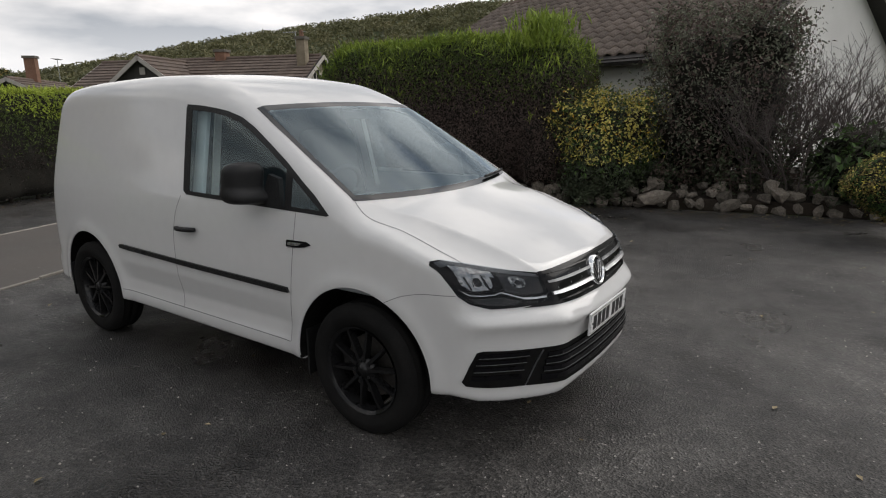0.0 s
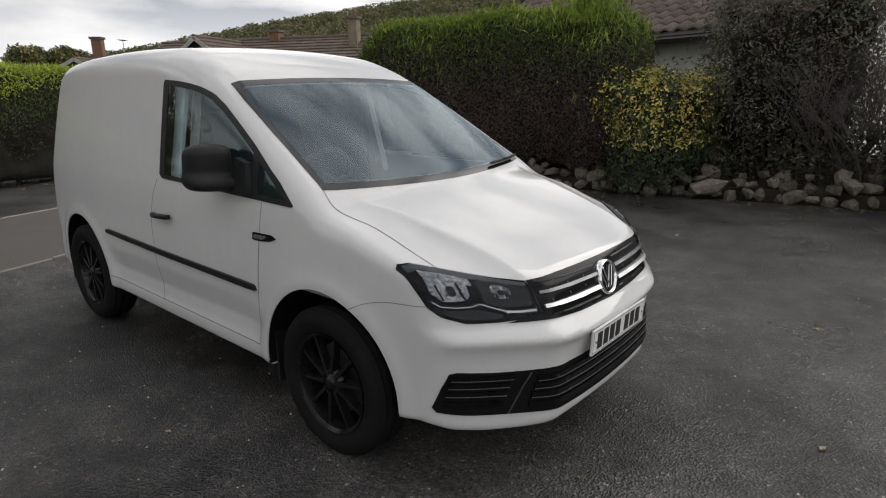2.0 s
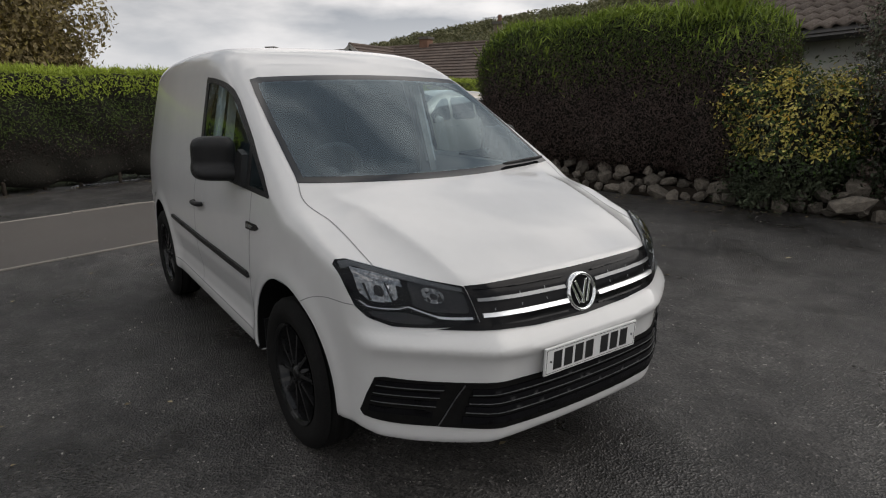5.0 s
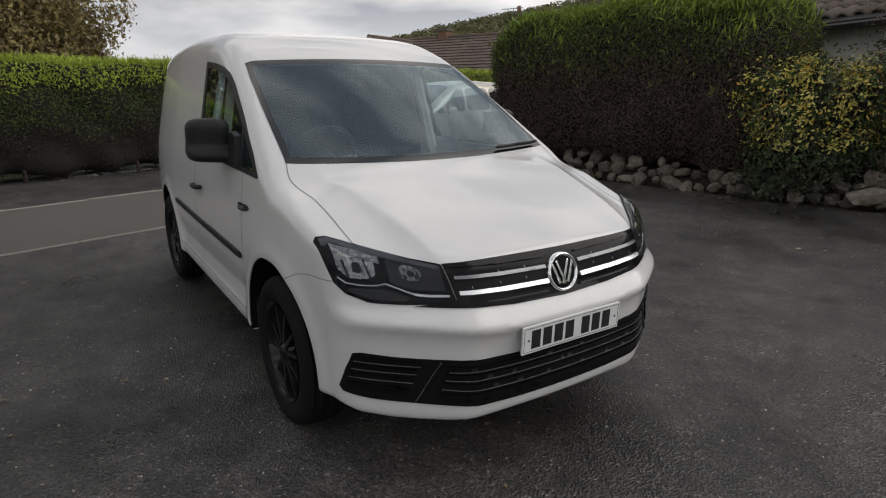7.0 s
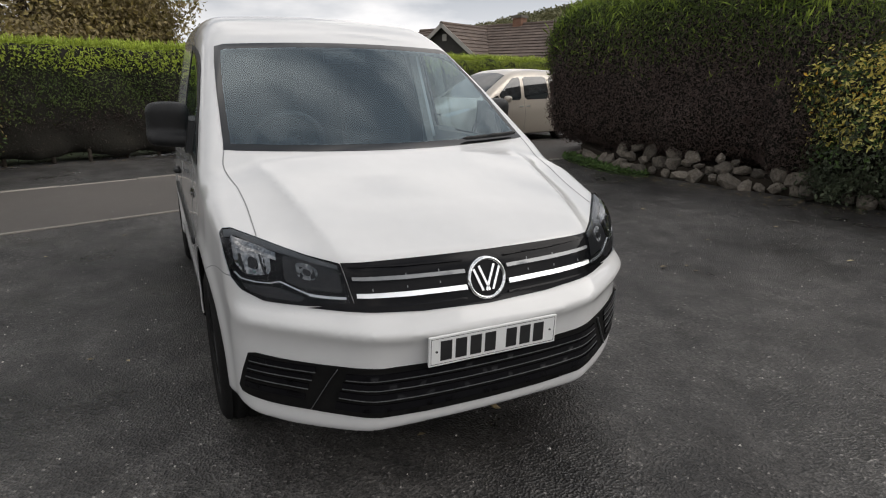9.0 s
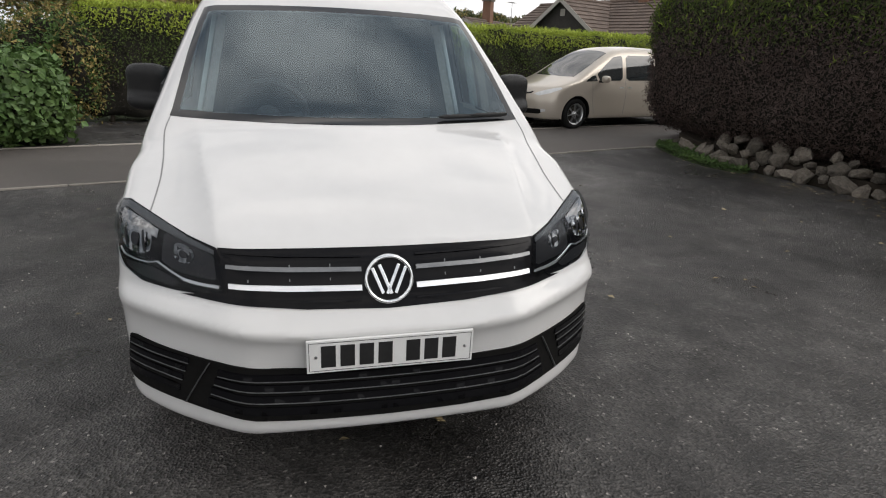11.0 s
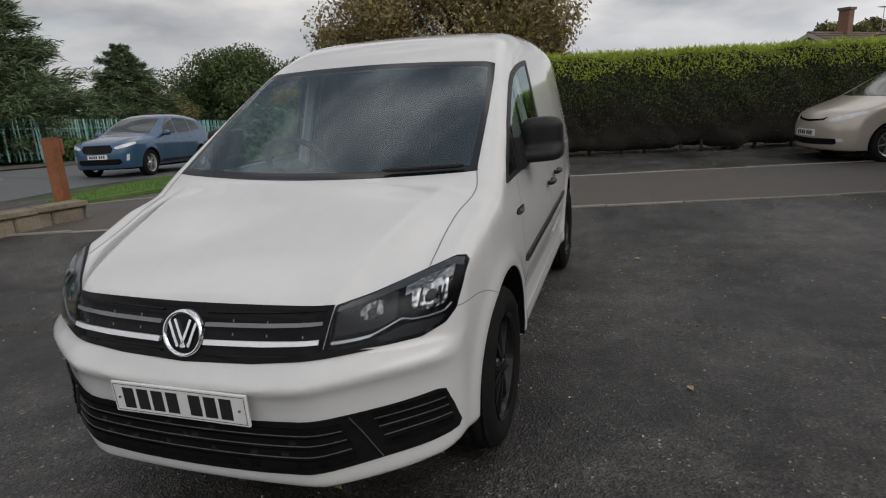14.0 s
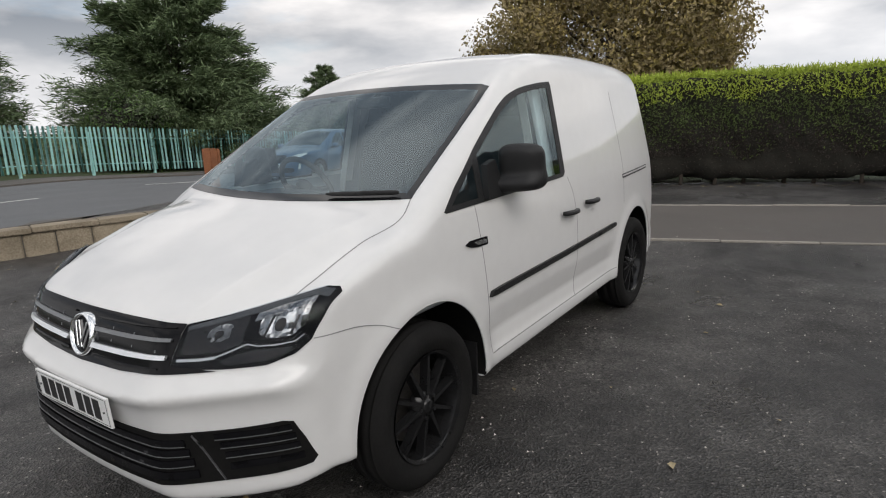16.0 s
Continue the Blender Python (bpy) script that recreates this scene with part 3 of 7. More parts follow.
def make_wheel(parent, at, out, R, W, r, spokes, rim_mat, tread=True, pair=0.0, name="wheel"):
    """A wheel with tyre, spoked rim, hub and brake disc; out is the side that faces outwards."""
    w = new(name)
    w.parent = parent
    w.matrix_local = Matrix.Translation(at) @ (Matrix.Identity(4) if out > 0 else Matrix.Rotation(math.pi, 4, "Z"))
    bm = bmesh.new()
    e = W / 2
    prof = [(r - 0.006, e - 0.03), (r + 0.012, e - 0.008), (r + 0.05, e + 0.002), (R - 0.055, e + 0.004), (R - 0.03, e - 0.002), (R - 0.010, e - 0.016), (R - 0.003, e - 0.034)]
    for g in (0.055, 0.0, -0.055) if tread else ():
        prof += [(R, g * W / 0.2 + 0.012), (R - 0.009, g * W / 0.2 + 0.008), (R - 0.009, g * W / 0.2 - 0.004), (R, g * W / 0.2 - 0.008)]
    prof += [(R - 0.003, -e + 0.034), (R - 0.010, -e + 0.016), (R - 0.05, -e), (r + 0.012, -e + 0.008), (r - 0.006, -e + 0.03)]
    revolve(bm, prof, 72)
    part("tyre", bm, M_tyre, w, "dark rubber tyre", smooth=True)
    bm = bmesh.new()
    revolve(bm, [(r - 0.004, e - 0.012), (r + 0.006, e - 0.006), (r - 0.010, e - 0.018), (r - 0.022, e - 0.06), (r - 0.03, -e + 0.03), (r - 0.006, -e + 0.02)], 64)
    for i in range(spokes):
        for s in ((-pair, pair) if pair else (0,)):
            a = 2 * math.pi * (i + 0.25) / spokes
            p0 = [(0.045, -0.016), (r - 0.012, -0.011), (r - 0.012, 0.011), (0.045, 0.016)]
            vs = []
            for y_in, grow in ((0.0, 0.6), (-0.035, 1.0)):
                for (rad, t) in p0:
                    y = e - 0.030 - 0.022 * (1 - (rad / r) ** 2) * -0.4 + y_in
                    aa = -(a + s * rad / r)
                    vs.append(bm.verts.new((rad * math.cos(aa) - t * grow * math.sin(aa) * -1, y, rad * math.sin(aa) - t * grow * math.cos(aa))))
            for q in ((0, 1, 2, 3), (4, 7, 6, 5), (0, 4, 5, 1), (1, 5, 6, 2), (2, 6, 7, 3), (3, 7, 4, 0)):
                bm.faces.new([vs[k] for k in q])
    rim = part("rim", bm, rim_mat, w, "spoked alloy rim", smooth=False)
    bm = bmesh.new()
    revolve(bm, [(0.0005, e - 0.012), (0.026, e - 0.013), (0.030, e - 0.020), (0.034, e - 0.024), (0.062, e - 0.030), (0.068, e - 0.07)], 32)
    part("hub", bm, rim_mat, w, smooth=True)
    for i in range(5):
        bm = bmesh.new()
        a = 2 * math.pi * i / 5
        b2 = Matrix.Translation((0.05 * math.cos(a), e - 0.026, 0.05 * math.sin(a)))
        bmesh.ops.create_cone(bm, cap_ends=True, segments=6, radius1=0.009, radius2=0.008, depth=0.018, matrix=b2 @ Matrix.Rotation(math.pi / 2, 4, "X"))
        part("wheel_bolt", bm, M_black_plastic, w)
    bm = bmesh.new()
    revolve(bm, [(0.0005, e - 0.10), (r * 0.72, e - 0.10), (r * 0.72, e - 0.125), (0.0005, e - 0.125)], 40)
    part("brake_disc", bm, M_disc, w, "dull grey brake disc", smooth=False)
    return w


M_disc = material("brake_iron", (0.09, 0.085, 0.08), (0.14, 0.13, 0.12), rough=0.45, metal=0.8, scale=20)

VAN = dict(
    side=[(0.15, 0.845), (0.30, 0.876), (0.36, 0.886), (0.50, 0.887), (0.61, 0.889), (0.75, 0.891), (0.95, 0.882), (1.08, 0.868), (1.14, 0.857), (1.40, 0.802), (1.65, 0.745), (1.90, 0.690)],
    taper=[(-3.6, 0.105), (-3.2, 0.042), (-2.7, 0.012), (-2.2, 0.0), (-0.2, 0.0), (0.15, 0.006), (0.3, 0.020), (0.45, 0.034), (0.6, 0.046), (1.0, 0.09)],
    top=[(1.2, 0.70), (0.92, 0.845), (0.80, 0.905), (0.60, 0.994), (0.30, 1.087), (0.08, 1.148), (0.02, 1.168), (-0.10, 1.236), (-0.50, 1.467), (-0.78, 1.625), (-0.86, 1.668), (-1.05, 1.754), (-1.30, 1.828), (-1.60, 1.866), (-2.0, 1.874), (-2.7, 1.858), (-3.1, 1.83), (-3.6, 1.75)],
    crown=[(0.9, 0.052), (0.2, 0.045), (-0.05, 0.10), (-0.8, 0.080), (-1.3, 0.06), (-3.5, 0.05)],
    crease=[(0.95, 0.052), (0.45, 0.052), (0.15, 0.034), (0.0, 0.014), (-0.14, 0.0), (-3.5, 0.0)], fold=(0.50, 0.17),
    front=[(0.15, 0.78), (0.24, 0.862), (0.285, 0.898), (0.32, 0.910), (0.37, 0.913), (0.50, 0.906), (0.56, 0.913), (0.605, 0.925), (0.638, 0.943), (0.650, 0.946), (0.662, 0.939), (0.70, 0.907), (0.715, 0.893), (0.80, 0.868), (0.88, 0.838), (1.1, 0.75)],
    nose=(0.10, 0.30, 8.0), corner=(0.45, 0.42),
    rear=[(0.2, -3.40), (0.32, -3.45), (0.48, -3.455), (0.55, -3.40), (1.0, -3.39), (1.5, -3.34), (1.85, -3.26)],
    bottom=[(1.0, 0.275), (0.7, 0.285), (0.5, 0.315), (0.3, 0.31), (0.0, 0.305), (-2.6, 0.325), (-3.2, 0.32), (-3.5, 0.34)],
    edge=[(1.0, 0.05), (0.3, 0.06), (-0.1, 0.08), (-0.5, 0.10), (-0.9, 0.13), (-1.4, 0.15), (-3.0, 0.15), (-3.5, 0.16)],
    k_front=0.040, k_rear=0.11, flare=0.012, well=0.60, lift=0.03, rise=0.045, dent=(-2.30, -0.38, 0.020),
    arches=[(0.0, 0.356, 0.430), (-2.681, 0.356, 0.426)])
F_van = body_field(VAN)

van = thing("van", pose(0, 0, 0), "white panel van with black alloy wheels parked on tarmac", "van")

# outlines of the glazed openings: windscreen seen from ahead (y, z), side window from the side (x, z)
SCREEN = np.concatenate([[(-0.755, 1.182)], np.stack([np.linspace(-0.70, 0.70, 9), 1.164 + 0.014 * (np.linspace(-1, 1, 9) ** 2)], 1), [(0.755, 1.182), (0.749, 1.205), (0.722, 1.42), (0.697, 1.56), (0.676, 1.638)],
                         np.stack([np.linspace(0.63, -0.63, 9), 1.669 - 0.018 * np.linspace(-1, 1, 9) ** 2], 1), [(-0.676, 1.638), (-0.697, 1.56), (-0.722, 1.42), (-0.749, 1.205)]])
SIDEWIN = np.array([(-0.17, 1.112), (-0.45, 1.118), (-1.0, 1.128), (-1.415, 1.138), (-1.435, 1.40), (-1.458, 1.668), (-1.30, 1.658), (-1.16, 1.642), (-1.05, 1.624), (-0.93, 1.590), (-0.82, 1.538), (-0.66, 1.446), (-0.52, 1.362), (-0.38, 1.266), (-0.29, 1.208)])
DOORGLASS = np.array([(-0.50, 1.142), (-1.0, 1.152), (-1.358, 1.160), (-1.378, 1.40), (-1.398, 1.632), (-1.30, 1.628), (-1.16, 1.612), (-1.05, 1.594), (-0.93, 1.560), (-0.82, 1.508), (-0.66, 1.416), (-0.51, 1.325)])
QUARTER = np.array([(-0.235, 1.136), (-0.455, 1.141), (-0.462, 1.290), (-0.36, 1.222)])

V, Q, C, nrm, well = body_mesh(F_van, VAN, 0.016, (-3.56, -0.96, 0.14), (1.0, 0.96, 1.93))
cut = inside_poly(inset(SCREEN, 0.010), C[:, 1], C[:, 2]) & (C[:, 0] > -1.0) & (nrm[:, 0] > 0.15)
cut |= inside_poly(inset(SIDEWIN, 0.018), C[:, 0], C[:, 2]) & (np.abs(nrm[:, 1]) > 0.5)
link_mesh("body", V, Q[~cut], [M_white, M_under], van, "white painted steel body", face_mat=well[~cut].astype(int))
# cabin lining, 30 mm inside the body
F_in = lambda x, y, z: smax(F_van(x, y, z) + 0.014, np.maximum(-1.60 - x, np.maximum(x - 0.25, 0.75 - z)), 0.02)
V, Q = surface_net(F_in, (-1.68, -0.92, 0.70), (0.32, 0.92, 1.93), 0.022)
C = V[Q].mean(1)
nr = np.cross(V[Q[:, 2]] - V[Q[:, 0]], V[Q[:, 3]] - V[Q[:, 1]])
nr /= np.linalg.norm(nr, axis=1)[:, None] + 1e-12
cut = inside_poly(inset(SCREEN, 0.004), C[:, 1], C[:, 2]) & (C[:, 0] > -1.0) & (nr[:, 0] > 0.15)
cut |= inside_poly(inset(SIDEWIN, 0.002), C[:, 0], C[:, 2]) & (np.abs(nr[:, 1]) > 0.5)
link_mesh("cabin_lining", V, Q[~cut], M_cabin, van, "grey plastic cabin lining")

# glazing
def lowered(o):
    return o - np.stack([0 * o[:, 0], 0.006 * (o[:, 1] < 1.23)], 1)


patch("windscreen_border", F_van, SCREEN, "x", 1, 0.003, M_frit, van, "black windscreen border", hole=lowered(inset(SCREEN, 0.031)), cell=0.035)
patch("windscreen", F_van, lowered(inset(SCREEN, 0.029)), "x", 1, 0.004, M_glass, van, "clear windscreen reflecting clouds", cell=0.05, thick=0.001)
for s in (-1, 1):
    frame_ = patch("window_frame", F_van, rounded(SIDEWIN, 1, 0.08), "y", s, 0.004, M_black_plastic, van, "black side window frame", hole=[DOORGLASS, QUARTER], cell=0.03)
    patch("door_glass", F_van, DOORGLASS, "y", s, 0.001, M_sideglass, van, "dark reflecting side glass", cell=0.05, thick=0.001)
    patch("quarter_glass", F_van, QUARTER, "y", s, 0.001, M_sideglass, van, "small quarter glass", cell=0.03, thick=0.001)

# seams and body lines: dark gaps 5 mm wide
for s in (-1, 1):
    for path in ([(-0.415, 1.112), (-0.425, 1.0), (-0.45, 0.80), (-0.475, 0.60), (-0.495, 0.40)],
                 [(-1.445, 1.13), (-1.50, 1.02), (-1.53, 0.85), (-1.525, 0.60), (-1.51, 0.40)]):
        patch("door_gap", F_van, ribbon(bowed(path, 5), 0.004), "y", s, 0.0012, M_seam, van, cell=0.04, thick=0.001)
    patch("bonnet_gap", F_van, ribbon(bowed([(-0.105, s * 0.752), (-0.03, s * 0.768), (0.05, s * 0.760), (0.20, s * 0.740), (0.35, s * 0.731), (0.50, s * 0.732), (0.56, s * 0.738)], 6), 0.0045), "z", 1, 0.0012, M_seam, van, cell=0.03, thick=0.001)
    patch("bumper_gap", F_van, ribbon(bowed([(0.185, 0.744), (0.28, 0.786), (0.40, 0.812), (0.55, 0.822)], 5), 0.0035), "y", s, 0.0012, M_seam, van, cell=0.03, thick=0.001)
    patch("sill_gap", F_van, ribbon(np.array([(-0.50, 0.398), (-1.2, 0.404), (-2.24, 0.412)]), 0.005), "y", s, 0.0012, M_seam, van, cell=0.06, thick=0.001)
    patch("rub_strip", F_van, rounded([(-0.475, 0.680), (-0.49, 0.711), (-1.4, 0.724), (-2.18, 0.744), (-2.205, 0.735), (-2.19, 0.715), (-1.4, 0.694)], 1, 0.1), "y", s, 0.014, M_black_plastic, van, "black plastic rubbing strip", cell=0.05, thick=0.016)
for path in ([(-2.42, 1.62), (-2.43, 1.2), (-2.40, 0.85)],):
    patch("sliding_door_gap", F_van, ribbon(bowed(path, 4), 0.005), "y", 1, 0.0012, M_seam, van, cell=0.05, thick=0.001)
patch("door_rail", F_van, np.array([(-2.40, 1.022), (-3.05, 1.035), (-3.05, 1.063), (-2.40, 1.05)]), "y", 1, 0.003, M_black_plastic, van, "dark sliding door rail", cell=0.05)
patch("door_rail_cap", F_van, np.array([(-2.40, 1.034), (-3.05, 1.047), (-3.05, 1.056), (-2.40, 1.043)]), "y", 1, 0.009, M_white, van, cell=0.05)


def door_handle(x, z, s):
    """A pull handle over a shallow dished cup."""
    cup = rounded(np.array([(x + 0.055, z - 0.045), (x + 0.055, z + 0.05), (x - 0.055, z + 0.05), (x - 0.055, z - 0.045)]), 3)
    patch("handle_cup", F_van, cup, "y", s, 0.001, M_white, van, cell=0.03)
    y = onto(F_van, np.array([(x, z)]), "y", s)[0][1]
    bm = bmesh.new()
    n = 9
    pts = [(x + 0.095 * math.cos(math.pi * i / (n - 1)), y + s * (0.012 + 0.026 * math.sin(math.pi * i / (n - 1)) ** 0.6), z + 0.004 * math.cos(math.pi * i / (n - 1))) for i in range(n)]
    tube(bm, pts, [0.012, 0.014, 0.015, 0.015, 0.015, 0.015, 0.015, 0.014, 0.012], 10)
    part("door_handle", bm, M_black_plastic, van, "black plastic door handle", smooth=True)


door_handle(-1.37, 0.935, -1)
door_handle(-1.40, 0.935, 1)
door_handle(-1.735, 0.955, 1)


def mirror(s):
    """Tall black door mirror on its arm, with a reflecting glass facing back."""
    m = new("door_mirror")
    m.parent = van
    tagged(m, "large black plastic door mirror")
    hi = lambda x, y, z: smax(smax(np.abs(x + 0.715 - 0.12 * (z - 1.28) + 0.25 * (s * y - 0.95)) - 0.062, np.abs(y - s * 0.945) - 0.102, 0.07), np.abs(z - 1.270) - 0.096, 0.06)
    arm = lambda x, y, z: smax(smax(np.abs(x + 0.69 + 0.30 * (s * y - 0.93)) - 0.070, np.abs(y - s * 0.925) - 0.12, 0.05), np.abs(z - 1.178 - 0.06 * (s * y - 0.9)) - 0.034, 0.04)
    both = lambda x, y, z: -smax(-hi(x, y, z), -arm(x, y, z), 0.03)
    lo, hh = (-0.92, min(s * 0.75, s * 1.12), 1.08), (-0.48, max(s * 0.75, s * 1.12), 1.46)
    v, q = surface_net(both, lo, hh, 0.011)
    link_mesh("housing", v, q, M_black_plastic, m)
    bm = bmesh.new()
    box(bm, -0.003, 0.003, -0.085, 0.085, -0.072, 0.072, bevel=0.0)
    bm.transform(pose(-0.782, s * 0.945, 1.278, 0, 7, s * -14))
    part("mirror_glass", bm, M_chrome, m, "silvered mirror glass")
    bm = bmesh.new()
    tri_ = [(-0.50, 1.132), (-0.66, 1.138), (-0.62, 1.30), (-0.535, 1.28)]
    vs = [bm.verts.new((x, s * (curve(z, VAN["side"]) + dy), z)) for dy in (0.0, 0.03) for x, z in tri_]
    for f_ in ((3, 2, 1, 0), (4, 5, 6, 7), (0, 1, 5, 4), (1, 2, 6, 5), (2, 3, 7, 6), (3, 0, 4, 7)):
        bm.faces.new([vs[i] for i in f_])
    part("mirror_base", bm, M_black_plastic, m)


mirror(-1)
mirror(1)

# front: upper grille with bars, badge, lamps, lower grille, number plate
GRILLE = np.array([(0.0, 0.886), (0.25, 0.887), (0.505, 0.888), (0.488, 0.80), (0.480, 0.765), (0.62, 0.746), (0.45, 0.734), (0.25, 0.716), (0.0, 0.709)])
GRILLE = np.concatenate([GRILLE, (GRILLE * (-1, 1))[::-1][1:-1]])
patch("upper_grille", F_van, GRILLE, "x", 1, 0.004, M_gloss_black, van, "gloss black front grille")
for z0, z1, hw, mt, proud, nm in ((0.824, 0.835, 0.478, M_satin, 0.012, "grille_bar"), (0.770, 0.784, 0.470, M_barchrome, 0.016, "chrome_bar"), (0.862, 0.866, 0.482, M_gloss_black, 0.008, "grille_bar"), (0.735, 0.741, 0.44, M_gloss_black, 0.008, "grille_bar")):
    for s in (-1, 1):
        y0, y1 = s * 0.085, s * hw
        p = np.array([(y0, z0), (s * 0.30, z0 + 0.004), (y1, z0 + 0.012), (y1, z1 + 0.011), (s * 0.30, z1 + 0.004), (y0, z1)])
        bar = patch(nm, F_van, p, "x", 1, proud, mt, van, "bright chrome grille bar" if nm == "chrome_bar" else "", cell=0.04, thick=0.014)
        for v in bar.data.vertices:
            v.co.x += 0.45 * max(0.0, z1 + 0.008 - v.co.z)
for i in range(8):
    for z in (0.842, 0.803):
        y = -0.42 + 0.12 * i
        if abs(y) > 0.1:
            patch("grille_clip", F_van, np.array([(y, z - 0.004), (y + 0.003, z - 0.004), (y + 0.003, z + 0.004), (y, z + 0.004)]), "x", 1, 0.006, M_satin, van, cell=0.02, thick=0.004)
badge = new("badge")
badge.parent = van
badge.matrix_local = pose(0.872, 0, 0.797, 0, -14, 0)
tagged(badge, "round chrome badge with a dark centre")
bm = bmesh.new()
revolve(bm, [(0.064, 0.006), (0.068, 0.016), (0.074, 0.016), (0.079, 0.004), (0.079, -0.03)], 56)
bm.transform(Matrix.Rotation(-math.pi / 2, 4, "Z"))
part("ring", bm, M_chrome, badge, smooth=True)
bm = bmesh.new()
revolve(bm, [(0.0005, 0.004), (0.066, 0.004), (0.066, -0.02)], 48)
bm.transform(Matrix.Rotation(-math.pi / 2, 4, "Z"))
part("disc", bm, M_gloss_black, badge)
for y, a, z, ln in ((-0.036, 22, -0.004, 0.088), (0.036, -22, -0.004, 0.088), (-0.012, 22, 0.0, 0.100), (0.012, -22, 0.0, 0.100)):
    bm = boxed(0.002, 0.011, -0.0055, 0.0055, -ln / 2, ln / 2, bevel=0.0015)
    bm.transform(pose(0, y, z, a, 0, 0))
    part("emblem_bar", bm, M_chrome, badge)

LAMP = np.array([(0.507, 0.887), (0.60, 0.904), (0.66, 0.920), (0.74, 0.944), (0.806, 0.964), (0.832, 0.960), (0.844, 0.944), (0.841, 0.89), (0.830, 0.82), (0.806, 0.785), (0.745, 0.758), (0.64, 0.752), (0.56, 0.752), (0.482, 0.764), (0.490, 0.80)])


def fluted(ob, pitch, deep, seed):
    """Turn a smooth reflector into upright flutes and facets."""
    rr = np.random.RandomState(seed)
    tilt = rr.uniform(-1, 1, 400)
    for v in ob.data.vertices:
        k = int(abs(v.co.y) / pitch)
        u = abs(v.co.y) / pitch - k
        v.co.x -= deep * (0.5 + 0.5 * math.cos(2 * math.pi * u)) + 0.5 * deep * tilt[k] * u + deep * 0.5 * tilt[100 + int(v.co.z / 0.02)]
    ob.data.polygons.foreach_set("use_smooth", np.zeros(len(ob.data.polygons), bool))


for s in (-1, 1):
    lamp = new("headlight")
    lamp.parent = van
    tagged(lamp, "dark headlight unit behind a clear lens")
    o = LAMP * (s, 1)
    patch("housing", F_van, rounded(o, 1, 0.04), "x", 1, 0.003, M_gloss_black, lamp, cell=0.02, thick=0.010)
    patch("inner_panel", F_van, rounded(np.array([(0.516, 0.866), (0.60, 0.886), (0.672, 0.902), (0.676, 0.828), (0.625, 0.806), (0.51, 0.796)]) * (s, 1), 1, 0.10), "x", 1, 0.0045, M_lamp_dark, lamp, cell=0.03)
    bowl = patch("indicator", F_van, rounded(np.array([(0.572, 0.872), (0.640, 0.886), (0.640, 0.838), (0.580, 0.830)]) * (s, 1), 2), "x", 1, 0.008, M_dim_reflect, lamp, "grey indicator bowl", cell=0.010)
    fluted(bowl, 0.014, 0.005, 8)
    patch("indicator_bulb", F_van, rounded(np.array([(0.596, 0.862), (0.618, 0.866), (0.618, 0.848), (0.597, 0.846)]) * (s, 1), 2), "x", 1, 0.0095, M_lamp_dark, lamp, cell=0.01, thick=0.006)
    bowl = patch("reflector", F_van, rounded(np.array([(0.708, 0.912), (0.75, 0.926), (0.798, 0.940), (0.813, 0.926), (0.812, 0.872), (0.792, 0.842), (0.745, 0.838), (0.712, 0.850)]) * (s, 1), 2, 0.14), "x", 1, 0.009, M_reflect, lamp, "bright fluted headlamp reflector", cell=0.009)
    fluted(bowl, 0.012, 0.006, 4)
    patch("reflector_brow", F_van, np.array([(0.690, 0.905), (0.75, 0.923), (0.812, 0.944), (0.814, 0.928), (0.75, 0.904), (0.692, 0.886)]) * (s, 1), "x", 1, 0.0102, M_reflect, lamp, "bright reflector brow", cell=0.02, thick=0.004)
    patch("bulb_shield", F_van, rounded(np.array([(0.748, 0.890), (0.772, 0.896), (0.774, 0.862), (0.750, 0.858)]) * (s, 1), 2), "x", 1, 0.011, M_lamp_dark, lamp, cell=0.02, thick=0.01)
    for yb in (0.735, 0.793):
        patch("reflector_rib", F_van, ribbon(np.array([(yb - 0.006, 0.846), (yb, 0.874), (yb + 0.003, 0.900)]) * (s, 1), 0.005), "x", 1, 0.0104, M_lamp_dark, lamp, cell=0.02, thick=0.004)
    patch("upper_band", F_van, np.array([(0.515, 0.880), (0.60, 0.899), (0.70, 0.928), (0.806, 0.959), (0.830, 0.954), (0.832, 0.938), (0.804, 0.947), (0.70, 0.912), (0.60, 0.886), (0.516, 0.868)]) * (s, 1), "x", 1, 0.007, M_lamp_band, lamp, cell=0.03)
    patch("light_strip", F_van, ribbon(bowed(np.array([(0.502, 0.780), (0.56, 0.782), (0.610, 0.788)]) * (s, 1), 5), 0.008), "x", 1, 0.009, M_guide, lamp, "bright light strip", cell=0.02)
    patch("light_line", F_van, ribbon(bowed(np.array([(0.606, 0.788), (0.640, 0.802), (0.690, 0.826)]) * (s, 1), 5), 0.004), "x", 1, 0.009, M_guide, lamp, cell=0.02)
    patch("reflector_edge", F_van, ribbon(np.array([(0.690, 0.826), (0.716, 0.818), (0.760, 0.818), (0.800, 0.824), (0.816, 0.842)]) * (s, 1), 0.003), "x", 1, 0.0095, M_guide, lamp, cell=0.02)
    patch("lower_tray", F_van, rounded(np.array([(0.62, 0.778), (0.70, 0.806), (0.80, 0.808), (0.79, 0.790), (0.74, 0.772), (0.64, 0.764)]) * (s, 1), 1, 0.1), "x", 1, 0.006, M_lamp_dark, lamp, cell=0.03)
    patch("lens", F_van, rounded(inset(o, 0.004), 1, 0.1), "x", 1, 0.013, M_lens, lamp, "clear plastic lens", cell=0.04, thick=0.010)
    rep = rounded(np.array([(-0.295, 0.958), (-0.33, 0.972), (-0.478, 0.968), (-0.480, 0.932), (-0.40, 0.934), (-0.34, 0.942)]), 1, 0.06)
